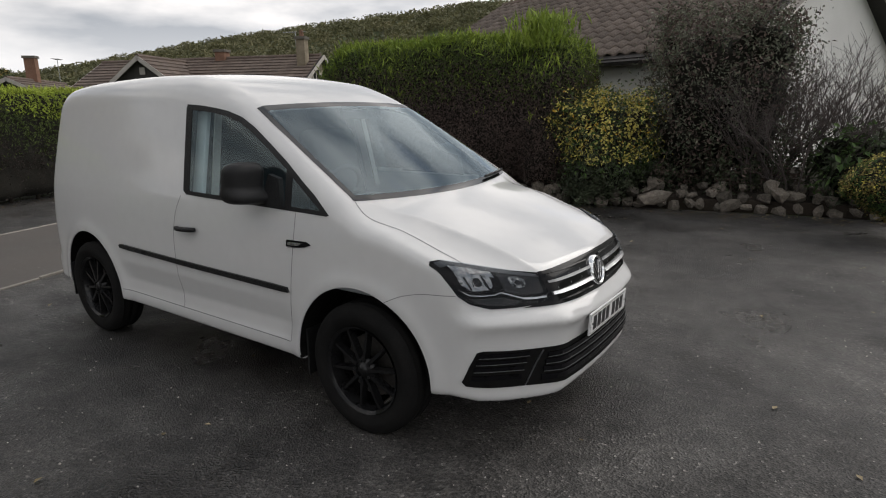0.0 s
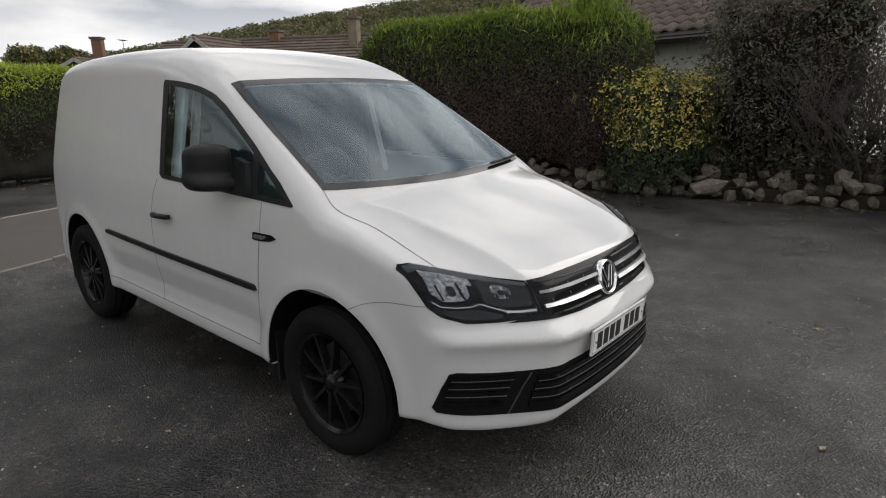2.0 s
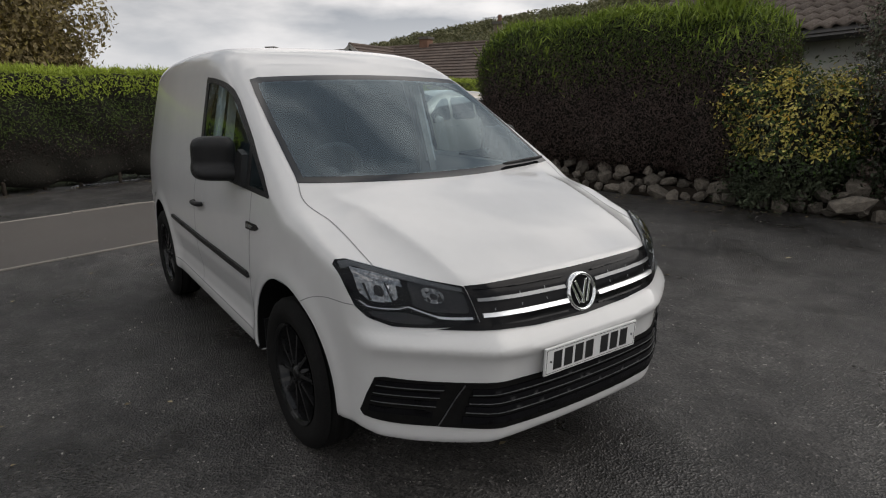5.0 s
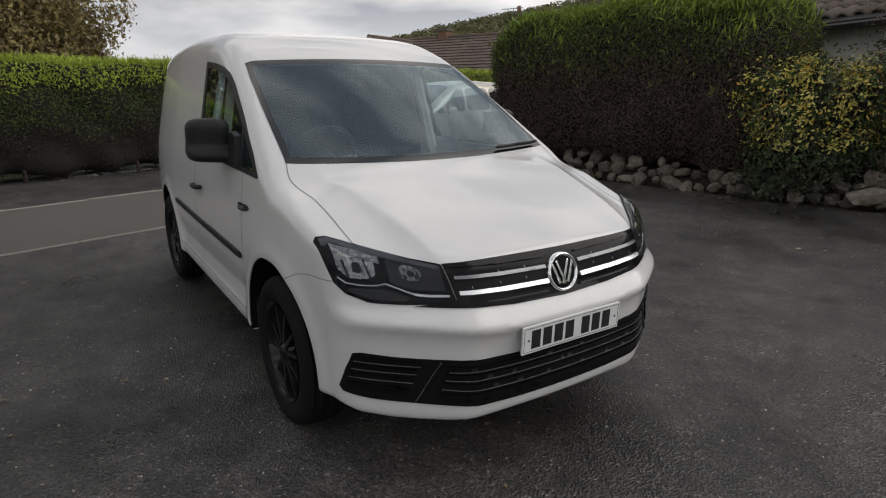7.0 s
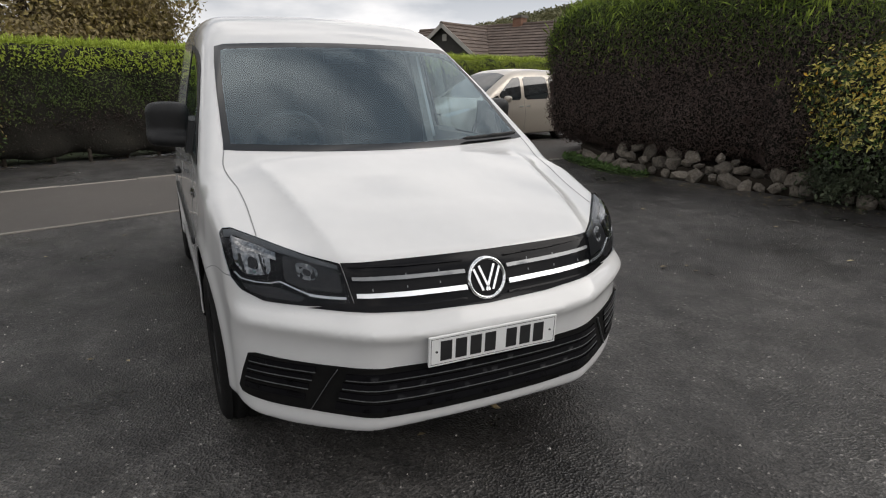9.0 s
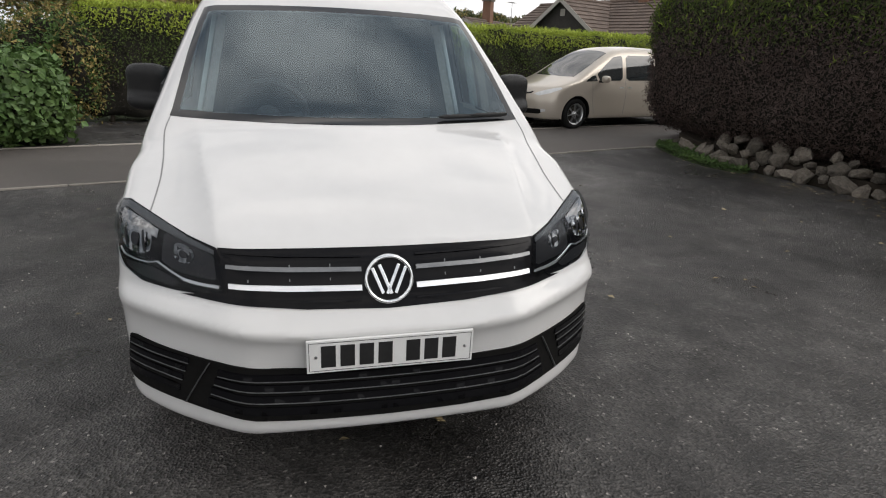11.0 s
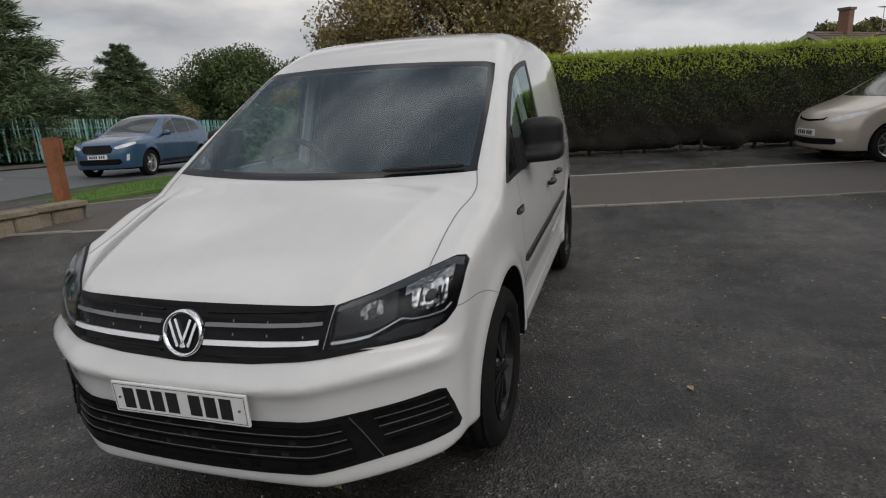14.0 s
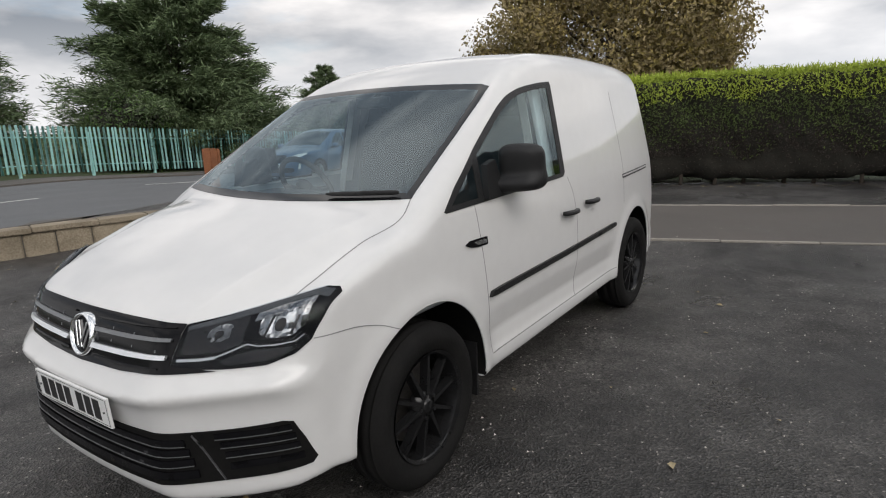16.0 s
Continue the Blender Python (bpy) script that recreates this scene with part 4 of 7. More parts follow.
    r_ = patch("side_repeater", F_van, rep, "y", s, 0.006, M_gloss_black, van, "black and chrome side repeater", cell=0.03)
    patch("repeater_lens", F_van, rounded(np.array([(-0.36, 0.962), (-0.465, 0.960), (-0.466, 0.942), (-0.39, 0.944)]), 1, 0.15), "y", s, 0.010, M_silver, r_, cell=0.02)

LOWER = np.array([(0.0, 0.524), (0.25, 0.526), (0.40, 0.533), (0.537, 0.546), (0.68, 0.560), (0.785, 0.572), (0.806, 0.566), (0.822, 0.50), (0.836, 0.425), (0.830, 0.406), (0.76, 0.394), (0.64, 0.382), (0.54, 0.368), (0.42, 0.351), (0.25, 0.344), (0.0, 0.342)])
LOWER = np.concatenate([LOWER, (LOWER * (-1, 1))[::-1][1:-1]])
patch("lower_grille", F_van, LOWER, "x", 1, 0.006, M_under, van, "black lower bumper grille", cell=0.022, thick=0.008)
for k, (zc, zs_) in enumerate(((0.494, 0.534), (0.458, 0.502), (0.420, 0.468), (0.382, 0.430))):
    mid = np.array([(-0.52 - 0.012 * k, zs_ - 0.024), (-0.42, zc + 0.007), (-0.22, zc + 0.001), (0, zc), (0.22, zc + 0.001), (0.42, zc + 0.007), (0.52 + 0.012 * k, zs_ - 0.024)])
    slat = patch("grille_slat", F_van, ribbon(bowed(mid, 5), 0.026), "x", 1, 0.014, M_gloss_black, van, cell=0.03, thick=0.012)
    # a pale strip along the upper three slats paints in their highlight
    if k < 3:
        patch("slat_highlight", F_van, ribbon(bowed(mid - (0, 0.010), 5), 0.0024), "x", 1, 0.0165, M_edge, slat, "thin pale strip painted as the slat's highlight", cell=0.04, thick=0.003)
    for s in (-1, 1):
        q = np.array([(0.61 + 0.012 * k, zs_ + 0.0), (0.70, zs_ + 0.008), (0.800 + 0.006 * k, zs_ + 0.016)]) * (s, 1)
        slat = patch("grille_slat", F_van, ribbon(q, 0.022), "x", 1, 0.012, M_gloss_black, van, cell=0.02, thick=0.010)
        if k < 3:
            patch("slat_highlight", F_van, ribbon(q - (0, 0.008), 0.0024), "x", 1, 0.0145, M_edge, slat, cell=0.03, thick=0.003)
for s in (-1, 1):
    patch("grille_strut", F_van, ribbon(np.array([(0.545, 0.540), (0.63, 0.386)]) * (s, 1), 0.0022), "x", 1, 0.0135, M_edge, van, cell=0.03, thick=0.012)
patch("tow_cover", F_van, rounded(np.array([(-0.44, 0.528), (-0.36, 0.528), (-0.36, 0.552), (-0.44, 0.552)]), 2), "x", 1, 0.0015, M_white, van, cell=0.03, thick=0.002)

plate = new("number_plate")
plate.parent = van
plate.matrix_local = pose(0.948, 0, 0.586, 0, 3, 0)
tagged(plate, "white number plate with black bars")
part("panel", boxed(-0.006, 0.004, -0.26, 0.26, -0.0555, 0.0555, bevel=0.002), M_plate, plate)
for y0, y1, z0, z1 in ((-0.253, 0.253, 0.047, 0.0485), (-0.253, 0.253, -0.0485, -0.047), (-0.253, -0.2515, -0.0485, 0.0485), (0.2515, 0.253, -0.0485, 0.0485)):
    part("border_line", boxed(0.004, 0.0048, y0, y1, z0, z1), M_ink, plate)
for y in (-0.195, -0.137, -0.079, -0.021, 0.066, 0.124, 0.182):
    part("character_bar", boxed(0.004, 0.0052, y - 0.022, y + 0.022, -0.037, 0.037), M_ink, plate)
for y in (-0.232, 0.232):
    bm = bmesh.new()
    bmesh.ops.create_cone(bm, cap_ends=True, segments=12, radius1=0.005, radius2=0.004, depth=0.006, matrix=pose(0.005, y, 0, 0, 90, 0))
    part("plate_screw", bm, M_silver, plate)

# wipers, wheels, aerial
for y0, y1, z0, z1 in ((0.36, 0.70, 1.186, 1.194),):
    n = 12
    uv = np.stack([np.linspace(y0, y1, n), np.linspace(z0, z1, n)], 1)
    P3 = onto(F_van, uv, "x", 1)
    bm = bmesh.new()
    tube(bm, [(p[0] + 0.018, p[1], p[2] + 0.012) for p in P3], [0.004] + [0.009] * (n - 2) + [0.005], 6)
    tube(bm, [(p[0] + 0.024, p[1], p[2] + 0.016) for p in P3[5:]], [0.005] + [0.008] * (n - 6), 6)
    part("wiper", bm, M_black_plastic, van, "black windscreen wiper", smooth=True)
for x in (0.0, -2.681):
    for s in (-1, 1):
        make_wheel(van, (x, s * 0.783, 0.345), s, 0.345, 0.205, 0.227, 10, M_rim)
        ax_, az_, ar_ = VAN["arches"][0 if x == 0 else 1]
        th = np.radians(np.linspace(-6, 186, 40))
        P3 = onto(F_van, np.stack([ax_ + ar_ * np.cos(th), np.maximum(az_ + ar_ * np.sin(th), 0.335)], 1), "y", s)
        bm = bmesh.new()
        tube(bm, [(p[0], p[1] - s * 0.004, p[2]) for p in P3], 0.005, 6)
        part("arch_lip", bm, M_white, van, smooth=True)
        part("mud_flap", boxed(x - 0.405, x - 0.392, s * 0.80 - 0.06, s * 0.80 + 0.06, 0.22, 0.48), M_black_plastic, van)
bm = bmesh.new()
tube(bm, [(-3.02, 0, 1.80), (-3.06, 0, 1.90)], [0.016, 0.006], 8)
part("roof_aerial", bm, M_black_plastic, van, smooth=True)
part("underside", boxed(-3.30, 0.60, -0.60, 0.60, 0.33, 0.38), M_under, van)
part("front_well_panel", boxed(-0.46, 0.46, -0.60, 0.60, 0.35, 0.80), M_under, van)
part("rear_well_panel", boxed(-3.14, -2.22, -0.60, 0.60, 0.35, 0.80), M_under, van)

# cabin: bulkhead, dashboard, seats, steering wheel, rear-view mirror
bm = bmesh.new()
vs = [bm.verts.new((x, y, z)) for x in (-1.53, -1.56) for y, z in ((-0.82, 0.8), (0.82, 0.8), (0.80, 1.20), (0.66, 1.64), (0.45, 1.76), (-0.45, 1.76), (-0.66, 1.64), (-0.80, 1.20))]
bm.faces.new(vs[:8])
bm.faces.new(vs[8:][::-1])
for i in range(8):
    bm.faces.new((vs[i], vs[i + 8], vs[(i + 1) % 8 + 8], vs[(i + 1) % 8]))
part("bulkhead", bm, M_bulkhead, van, "dark grey load bulkhead")
bm = boxed(-0.45, -0.02, -0.76, 0.76, 0.80, 1.07, bevel=0.05)
box(bm, -0.55, -0.30, -0.60, -0.17, 1.04, 1.13)
part("dashboard", bm, M_cabin_dark, van, "dark plastic dashboard", smooth=False)
for s in (-1, 1):
    st = new("seat")
    st.parent = van
    st.matrix_local = pose(-1.05, s * 0.38, 0.78)
    tagged(st, "dark cloth front seat")
    part("cushion", boxed(-0.25, 0.28, -0.25, 0.25, 0.0, 0.14, bevel=0.04), M_seat, st, smooth=True)
    bm = boxed(-0.07, 0.07, -0.24, 0.24, 0.0, 0.62, bevel=0.05)
    bm.transform(pose(-0.24, 0, 0.10, 0, -14, 0))
    part("backrest", bm, M_seat, st, smooth=True)
    bm = boxed(-0.05, 0.05, -0.13, 0.13, 0.0, 0.17, bevel=0.04)
    bm.transform(pose(-0.40, 0, 0.73, 0, -14, 0))
    part("headrest", bm, M_seat, st, smooth=True)
    bm = boxed(-0.05, 0.05, -0.014, 0.014, 0.0, 0.56, bevel=0.006)
    bm.transform(pose(-1.36, s * 0.80, 1.08, s * 13, -3, 0))
    part("pillar_trim", bm, M_plate, van, "pale door pillar trim")
    bm = boxed(-0.004, 0.004, -0.024, 0.024, 0.0, 0.62)
    bm.transform(pose(-1.27, s * 0.76, 1.02, s * 12, -4, 0))
    part("seat_belt", bm, M_barge, van, "pale grey seat belt strap")
bm = bmesh.new()
n = 40
tube(bm, [(0, 0.185 * math.cos(2 * math.pi * i / n), 0.185 * math.sin(2 * math.pi * i / n)) for i in range(n + 1)], 0.016, 8, cap=False)
for a in (0, 180, 270):
    tube(bm, [(0.03, 0.04 * math.cos(radians(a)), 0.04 * math.sin(radians(a))), (0, 0.18 * math.cos(radians(a)), 0.18 * math.sin(radians(a)))], 0.014, 6)
bmesh.ops.create_uvsphere(bm, u_segments=12, v_segments=8, radius=0.06, matrix=pose(0.02, 0, 0) @ Matrix.Diagonal((0.6, 1, 1, 1)))
bm.transform(pose(-0.60, -0.38, 1.14, 0, 28, 0))
part("steering_wheel", bm, M_cabin_dark, van, "dark steering wheel", smooth=True)
part("rear_view_mirror", boxed(-0.80, -0.77, -0.12, 0.12, 1.56, 1.62, bevel=0.01), M_black_plastic, van)

# ---- ground ----
U = np.array([-0.287, 0.958])          # along the hedge
NN = np.array([-0.958, -0.287])        # from the van towards the hedge


def un(u, n):
    """Plan point from metres along the hedge and metres towards it."""
    p = U * u + NN * n
    return float(p[0]), float(p[1])


def ground_z(x, y):
    x, y = np.asarray(x, float), np.asarray(y, float)
    n = x * NN[0] + y * NN[1]
    z = 0.12 * smooth01(2.9, 5.0, n) * (1 - smooth01(-5.0, -9.0, y))
    low = smooth01(-6.0, -10.0, y)
    z = z - 0.14 * low - 0.060 * low * np.clip(-x - 8.0, 0, 45)
    z = z + 0.30 * smooth01(6.9, 9.0, y - 0.22 * x) * smooth01(-7.6, -6.4, x)
    # wooded hill to the back
    r, az = np.hypot(x, y), np.degrees(np.arctan2(y, -x))
    crest = curve(az, [(-20, 1), (5, 4), (14, 8.5), (22.9, 15), (31.4, 24), (39.3, 31), (50.9, 39), (61, 44), (90, 46), (130, 28), (170, 8)])
    return z + crest * smooth01(110, 290, r)


def sheet(name, outline, mat, label, lift, cell=0.35, depth=0.03, category="ground", kind="structure"):
    """A surfacing that follows the ground inside a plan outline, with a turned-down edge."""
    ob = patch(name, None, outline, "z", 1, lift, mat, None, "", cell=cell, thick=depth, height=ground_z)
    return tagged(ob, label, category, kind=kind)


axis_ = np.unique(np.concatenate([np.linspace(-12, 12, 60), np.linspace(12, 60, 30), -np.linspace(12, 60, 30), np.geomspace(60, 900, 34), -np.geomspace(60, 900, 34)]))
gx, gy = np.meshgrid(axis_, axis_, indexing="ij")
gv = np.stack([gx.ravel(), gy.ravel(), ground_z(gx, gy).ravel() - 0.035], 1)
k = len(axis_)
ii, jj = np.meshgrid(np.arange(k - 1), np.arange(k - 1), indexing="ij")
gq = np.stack([(ii * k + jj).ravel(), ((ii + 1) * k + jj).ravel(), ((ii + 1) * k + jj + 1).ravel(), (ii * k + jj + 1).ravel()], 1)
M_land = material("rough_grass_land", (0.030, 0.045, 0.014), (0.055, 0.075, 0.022), rough=0.9, scale=0.12, fine=3.0, bump=0.5)
tagged(link_mesh("ground", gv, gq, M_land), "rough grassy land reaching a wooded hill", "ground", kind="structure")

DRIVE = np.array([un(-5.6, 4.35), un(-3.2, 4.35), un(0, 4.35), un(3.2, 4.35), un(6.8, 4.35), (-6.3, 5.75), (-4.5, 6.05), (-2.2, 6.5), (0.0, 6.95), (2.0, 7.3), (7.5, 7.6), (9.5, -9.2), (-1.0, -8.8), (-3.6, -7.2)])
sheet("driveway", DRIVE, M_tarmac, "dark damp tarmac driveway", 0.0, 0.3)
STRIP = np.array([un(-8.5, 4.36), un(-4, 4.36), un(0, 4.36), un(4, 4.36), un(8.2, 4.36), un(14, 5.4), un(14, 6.64), un(4, 6.64), un(0, 6.64), un(-4, 6.64), un(-8.5, 6.64)])
sheet("pavement", STRIP, M_apron, "worn brownish tarmac strip between two kerb lines", 0.004, 0.3)
BACK = np.array([un(-8.5, 6.66), un(0, 6.66), un(8, 6.66), un(14, 6.66), un(14, 9.4), un(0, 9.4), un(-3, 9.2), un(-8.5, 8.6)])
sheet("parking_strip", BACK, M_tarmac, "dark tarmac strip in front of the hedge", 0.002, 0.35)
kerb_meshes = []
for j in range(3):
    bm = bmesh.new()
    L, w = 0.905, 0.017
    box(bm, -L / 2, L / 2, -w, w, -0.05, 0.012 + 0.004 * j)
    bmesh.ops.bevel(bm, geom=bm.edges[:], offset=0.006, segments=1, affect="EDGES")
    me = bpy.data.meshes.new("kerb")
    bm.to_mesh(me)
    bm.free()
    me.materials.append(M_kerb)
    kerb_meshes.append(me)


def kerb_line(u0, u1, n):
    top = tagged(new("kerb_line"), "thin pale concrete edging between two tarmac surfaces", "kerb", kind="structure")
    r = random.Random(int(n * 10))
    u = u0
    while u < u1:
        x, y = un(u + 0.46, n + r.uniform(-0.006, 0.006))
        k_ = new("edging_kerb", kerb_meshes[r.randrange(3)])
        k_.parent = top
        zz = float(ground_z(x, y))
        dz = float(ground_z(*un(u + 0.9, n)) - ground_z(*un(u, n)))
        k_.matrix_local = pose(x, y, zz + r.uniform(-0.002, 0.004), 0, -math.degrees(math.atan(dz / 0.9)), 106.7 + r.uniform(-0.7, 0.7))
        u += 0.915


kerb_line(-7.6, 8.0, 4.35)
kerb_line(-7.6, 9.0, 6.65)
ROAD = np.array([(14, -11.2), (2, -10.9), (-4, -10.3), (-12, -10.2), (-25, -11.5), (-60, -16), (-60, -23), (-25, -20.5), (-12, -19.6), (-5, -20.6), (14, -22.5)])
sheet("road", ROAD, M_road, "grey asphalt road with broken white centre line", 0.0, 1.2, category="road")
FARPATH = np.array([(14, -22.6), (-5, -20.7), (-12, -19.7), (-25, -20.6), (-60, -23.1), (-60, -26.5), (-25, -23.5), (-12, -22.2), (-5, -23.2), (14, -25)])
sheet("far_pavement", FARPATH, M_apron, "pale pavement along the far side of the road", 0.05, 1.2, depth=0.12, category="pavement")
for i in range(9):
    x = 2.0 - i * 5.0
    y = -15.4 + 0.02 * (x + 5) + (0.6 if x < -20 else 0)
    s_ = sheet("road_marking", np.array([(x, y), (x - 2.0, y + 0.05), (x - 2.0, y + 0.16), (x, y + 0.11)]), M_line, "white painted dash on the road", 0.006, 0.6, depth=0.004, category="road marking")
APRON = np.array([(9.5, -9.3), (-1.0, -8.9), (-3.6, -7.3), un(-5.7, 4.40), un(-8.5, 4.40), un(-9.4, 6.0), (-5.2, -9.6), (-4, -10.25), (2, -10.85), (9.5, -11.0)])
sheet("footway", APRON, M_apron, "worn tarmac footway beside the road", 0.001, 0.5, category="pavement")
VERGE = rounded(np.array([(-4.9, -7.0), (-6.6, -5.75), (-10.5, -6.6), (-16, -8.2), (-16, -9.6), (-8, -8.9), (-5.2, -8.4)]), 2, 0.2)
sheet("grass_verge", VERGE, M_grass, "short green grass verge by the road", 0.05, 0.3, depth=0.09, category="grass")
rg = np.random.RandomState(3)
pp = rg.uniform((-16, -9.8), (-4.7, -5.6), (30000, 2))
pp = pp[inside_poly(VERGE, pp[:, 0], pp[:, 1])]
P3 = np.stack([pp[:, 0], pp[:, 1], ground_z(pp[:, 0], pp[:, 1]) + 0.05], 1)
tagged(leaves("verge_blades", P3, np.tile((0.6, 0.3, 0.1), (len(P3), 1)), 0.05, M_blade, None, rg, aspect=0.16, lift=2.5), "short grass blades on the verge", "grass")

# ---- hedges, bushes and trees ----
def leaf_mat(name, c1, c2, isl=0.45, rough=0.6, tl=0.2, scale=1.6):
    return material(name, c1, c2, rough=rough, spec=0.3, scale=scale, fine=9, island=isl, through_light=tl)


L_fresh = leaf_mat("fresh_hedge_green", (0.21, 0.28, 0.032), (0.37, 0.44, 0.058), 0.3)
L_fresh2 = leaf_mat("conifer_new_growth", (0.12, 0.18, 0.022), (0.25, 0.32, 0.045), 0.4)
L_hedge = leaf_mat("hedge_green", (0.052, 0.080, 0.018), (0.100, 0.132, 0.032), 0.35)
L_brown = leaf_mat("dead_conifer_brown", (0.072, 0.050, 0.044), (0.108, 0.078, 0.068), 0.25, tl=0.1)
L_dark = leaf_mat("dark_evergreen", (0.045, 0.058, 0.034), (0.080, 0.095, 0.055), 0.5)
L_yellow = leaf_mat("yellow_variegated", (0.52, 0.43, 0.07), (0.66, 0.60, 0.22), 0.35)
L_orange = leaf_mat("orange_flower", (0.55, 0.30, 0.03), (0.62, 0.38, 0.05), 0.25)
L_mid = leaf_mat("mid_green", (0.045, 0.088, 0.022), (0.09, 0.145, 0.038), 0.45)
L_olive = leaf_mat("olive_autumn", (0.20, 0.165, 0.055), (0.32, 0.25, 0.09), 0.5)
L_tan = leaf_mat("tan_autumn", (0.20, 0.160, 0.078), (0.32, 0.255, 0.130), 0.35)
L_low_brown = leaf_mat("low_leaf_brown", (0.020, 0.015, 0.012), (0.040, 0.028, 0.022), 0.4, tl=0.05)
L_rust = leaf_mat("rust_autumn", (0.32, 0.17, 0.025), (0.44, 0.26, 0.045), 0.4)
L_grey = leaf_mat("grey_green", (0.095, 0.105, 0.072), (0.19, 0.20, 0.145), 0.45)
L_big = leaf_mat("broad_green", (0.068, 0.130, 0.038), (0.145, 0.225, 0.078), 0.4, rough=0.45)
L_needle = leaf_mat("conifer_needles", (0.078, 0.116, 0.056), (0.170, 0.220, 0.108), 0.45)
L_russet = leaf_mat("russet_brown", (0.075, 0.052, 0.044), (0.155, 0.115, 0.098), 0.45, tl=0.1)
L_far = leaf_mat("far_tree_green", (0.060, 0.080, 0.034), (0.115, 0.135, 0.058), 0.4)
L_wood = leaf_mat("hill_wood", (0.070, 0.080, 0.036), (0.200, 0.185, 0.092), 0.18, scale=0.11)
# near-black colour paints in the shade deep inside hedges and bushes
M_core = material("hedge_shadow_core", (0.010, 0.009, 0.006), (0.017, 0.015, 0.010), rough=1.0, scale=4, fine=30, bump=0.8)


def blob_core(name, f, lo, hi, h, parent):
    v, q = surface_net(f, lo, hi, h)
    return link_mesh(name, v, q, M_core, parent, "near-black core with the inner shade in its colour"), v, q


def scatter(v, q, n, rng, out=0.0, jitter=0.05):
    """Random points on a quad surface with their normals."""
    a, b, c, d = (v[q[:, i]] for i in range(4))
    nr = np.cross(c - a, d - b)
    ar = np.linalg.norm(nr, axis=1) + 1e-12
    i = rng.choice(len(q), n, p=ar / ar.sum())
    s, t = rng.uniform(0, 1, (2, n, 1))
    P = a[i] * (1 - s) * (1 - t) + b[i] * s * (1 - t) + c[i] * s * t + d[i] * (1 - s) * t
    N = nr[i] / ar[i][:, None]
    return P + N * (out + rng.normal(0, jitter, (n, 1))), N


def soft_box(c, half, rot, k, amp, seed, freq=2.2):
    """A rounded block with an uneven surface, turned by rot degrees about z."""
    ca, sa = math.cos(radians(rot)), math.sin(radians(rot))
    def f(x, y, z):
        dx, dy, dz = x - c[0], y - c[1], z - c[2]
        u, w = dx * ca + dy * sa, -dx * sa + dy * ca
        d = smax(smax(np.abs(u) - half[0], np.abs(w) - half[1], k), np.abs(dz) - half[2], k)
        return d + amp * (lumps(u + dz * 0.3, dz + w, seed, freq) + 0.5 * lumps(u, w + dz, seed + 1, freq * 2.3))
    return f


# long clipped hedge: yellow-green top, darker, browner and thinner-leaved towards the bottom
def long_hedge():
    top_z, u0, u1 = 1.95, -0.85, 18.0
    hd = thing("hedge", pose(*un(6, 9.6), 0.1), "long clipped conifer hedge, bright green on top", "hedge")
    inv = hd.matrix_world.inverted()
    rng = np.random.RandomState(11)
    L = u1 - u0
    mid = un((u0 + u1) / 2, 9.62)
    f = soft_box((mid[0], mid[1], 1.08), (L / 2, 0.62, 0.86), 106.7, 0.22, 0.045, 5)
    v, q = surface_net(f, (mid[0] - 4.5, mid[1] - 10, 0.05), (mid[0] + 4.5, mid[1] + 10, 2.3), 0.09)
    off = np.array(hd.matrix_world.translation)
    link_mesh("inside", v - off, q, M_core, hd, "near-black core with the inner shade in its colour")
    P, N = scatter(v, q, 240000, rng, 0.02, 0.040)
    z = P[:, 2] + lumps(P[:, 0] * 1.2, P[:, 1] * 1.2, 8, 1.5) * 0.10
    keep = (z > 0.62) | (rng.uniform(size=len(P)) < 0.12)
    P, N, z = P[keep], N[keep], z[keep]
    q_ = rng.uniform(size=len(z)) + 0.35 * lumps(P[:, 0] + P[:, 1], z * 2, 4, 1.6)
    # by height: bright green on top, then mid-green, dark brown taking over lower down
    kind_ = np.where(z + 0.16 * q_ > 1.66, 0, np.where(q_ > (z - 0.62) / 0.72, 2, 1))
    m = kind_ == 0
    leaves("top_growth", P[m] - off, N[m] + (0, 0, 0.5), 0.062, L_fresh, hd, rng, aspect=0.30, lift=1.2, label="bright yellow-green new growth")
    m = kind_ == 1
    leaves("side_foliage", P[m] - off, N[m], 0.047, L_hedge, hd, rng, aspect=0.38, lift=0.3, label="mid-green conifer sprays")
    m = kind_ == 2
    leaves("bare_growth", P[m] - off, N[m], 0.045, L_low_brown, hd, rng, aspect=0.35, label="dark brown leaves, more of them towards the bottom")
    # stray shoots on the top edge
    k = 11000
    uu = rng.uniform(u0 + 0.2, u1 - 0.2, k)
    nn = rng.uniform(9.05, 10.2, k)
    xy = U[None] * uu[:, None] + NN[None] * nn[:, None]
    S = np.column_stack([xy, 1.93 + rng.uniform(-0.03, 0.06, k)])
    leaves("new_growth", S - off, np.tile((0.9, 0.2, 0.2), (k, 1)), 0.13, L_fresh, hd, rng, aspect=0.14, lift=3.0)
    bm = bmesh.new()
    for u in np.arange(u0 + 0.4, u1, 0.55):
        x, y = un(u + rng.uniform(-0.1, 0.1), 9.15 + rng.uniform(-0.1, 0.2))
        tube(bm, [(x - off[0], y - off[1], 0.0), (x - off[0] + rng.uniform(-.1, .1), y - off[1], 0.45), (x - off[0], y - off[1], 0.9)], [0.035, 0.028, 0.02], 6)
    tagged(part("stemwork", bm, M_bark, hd, smooth=True), kind="stuff")


long_hedge()


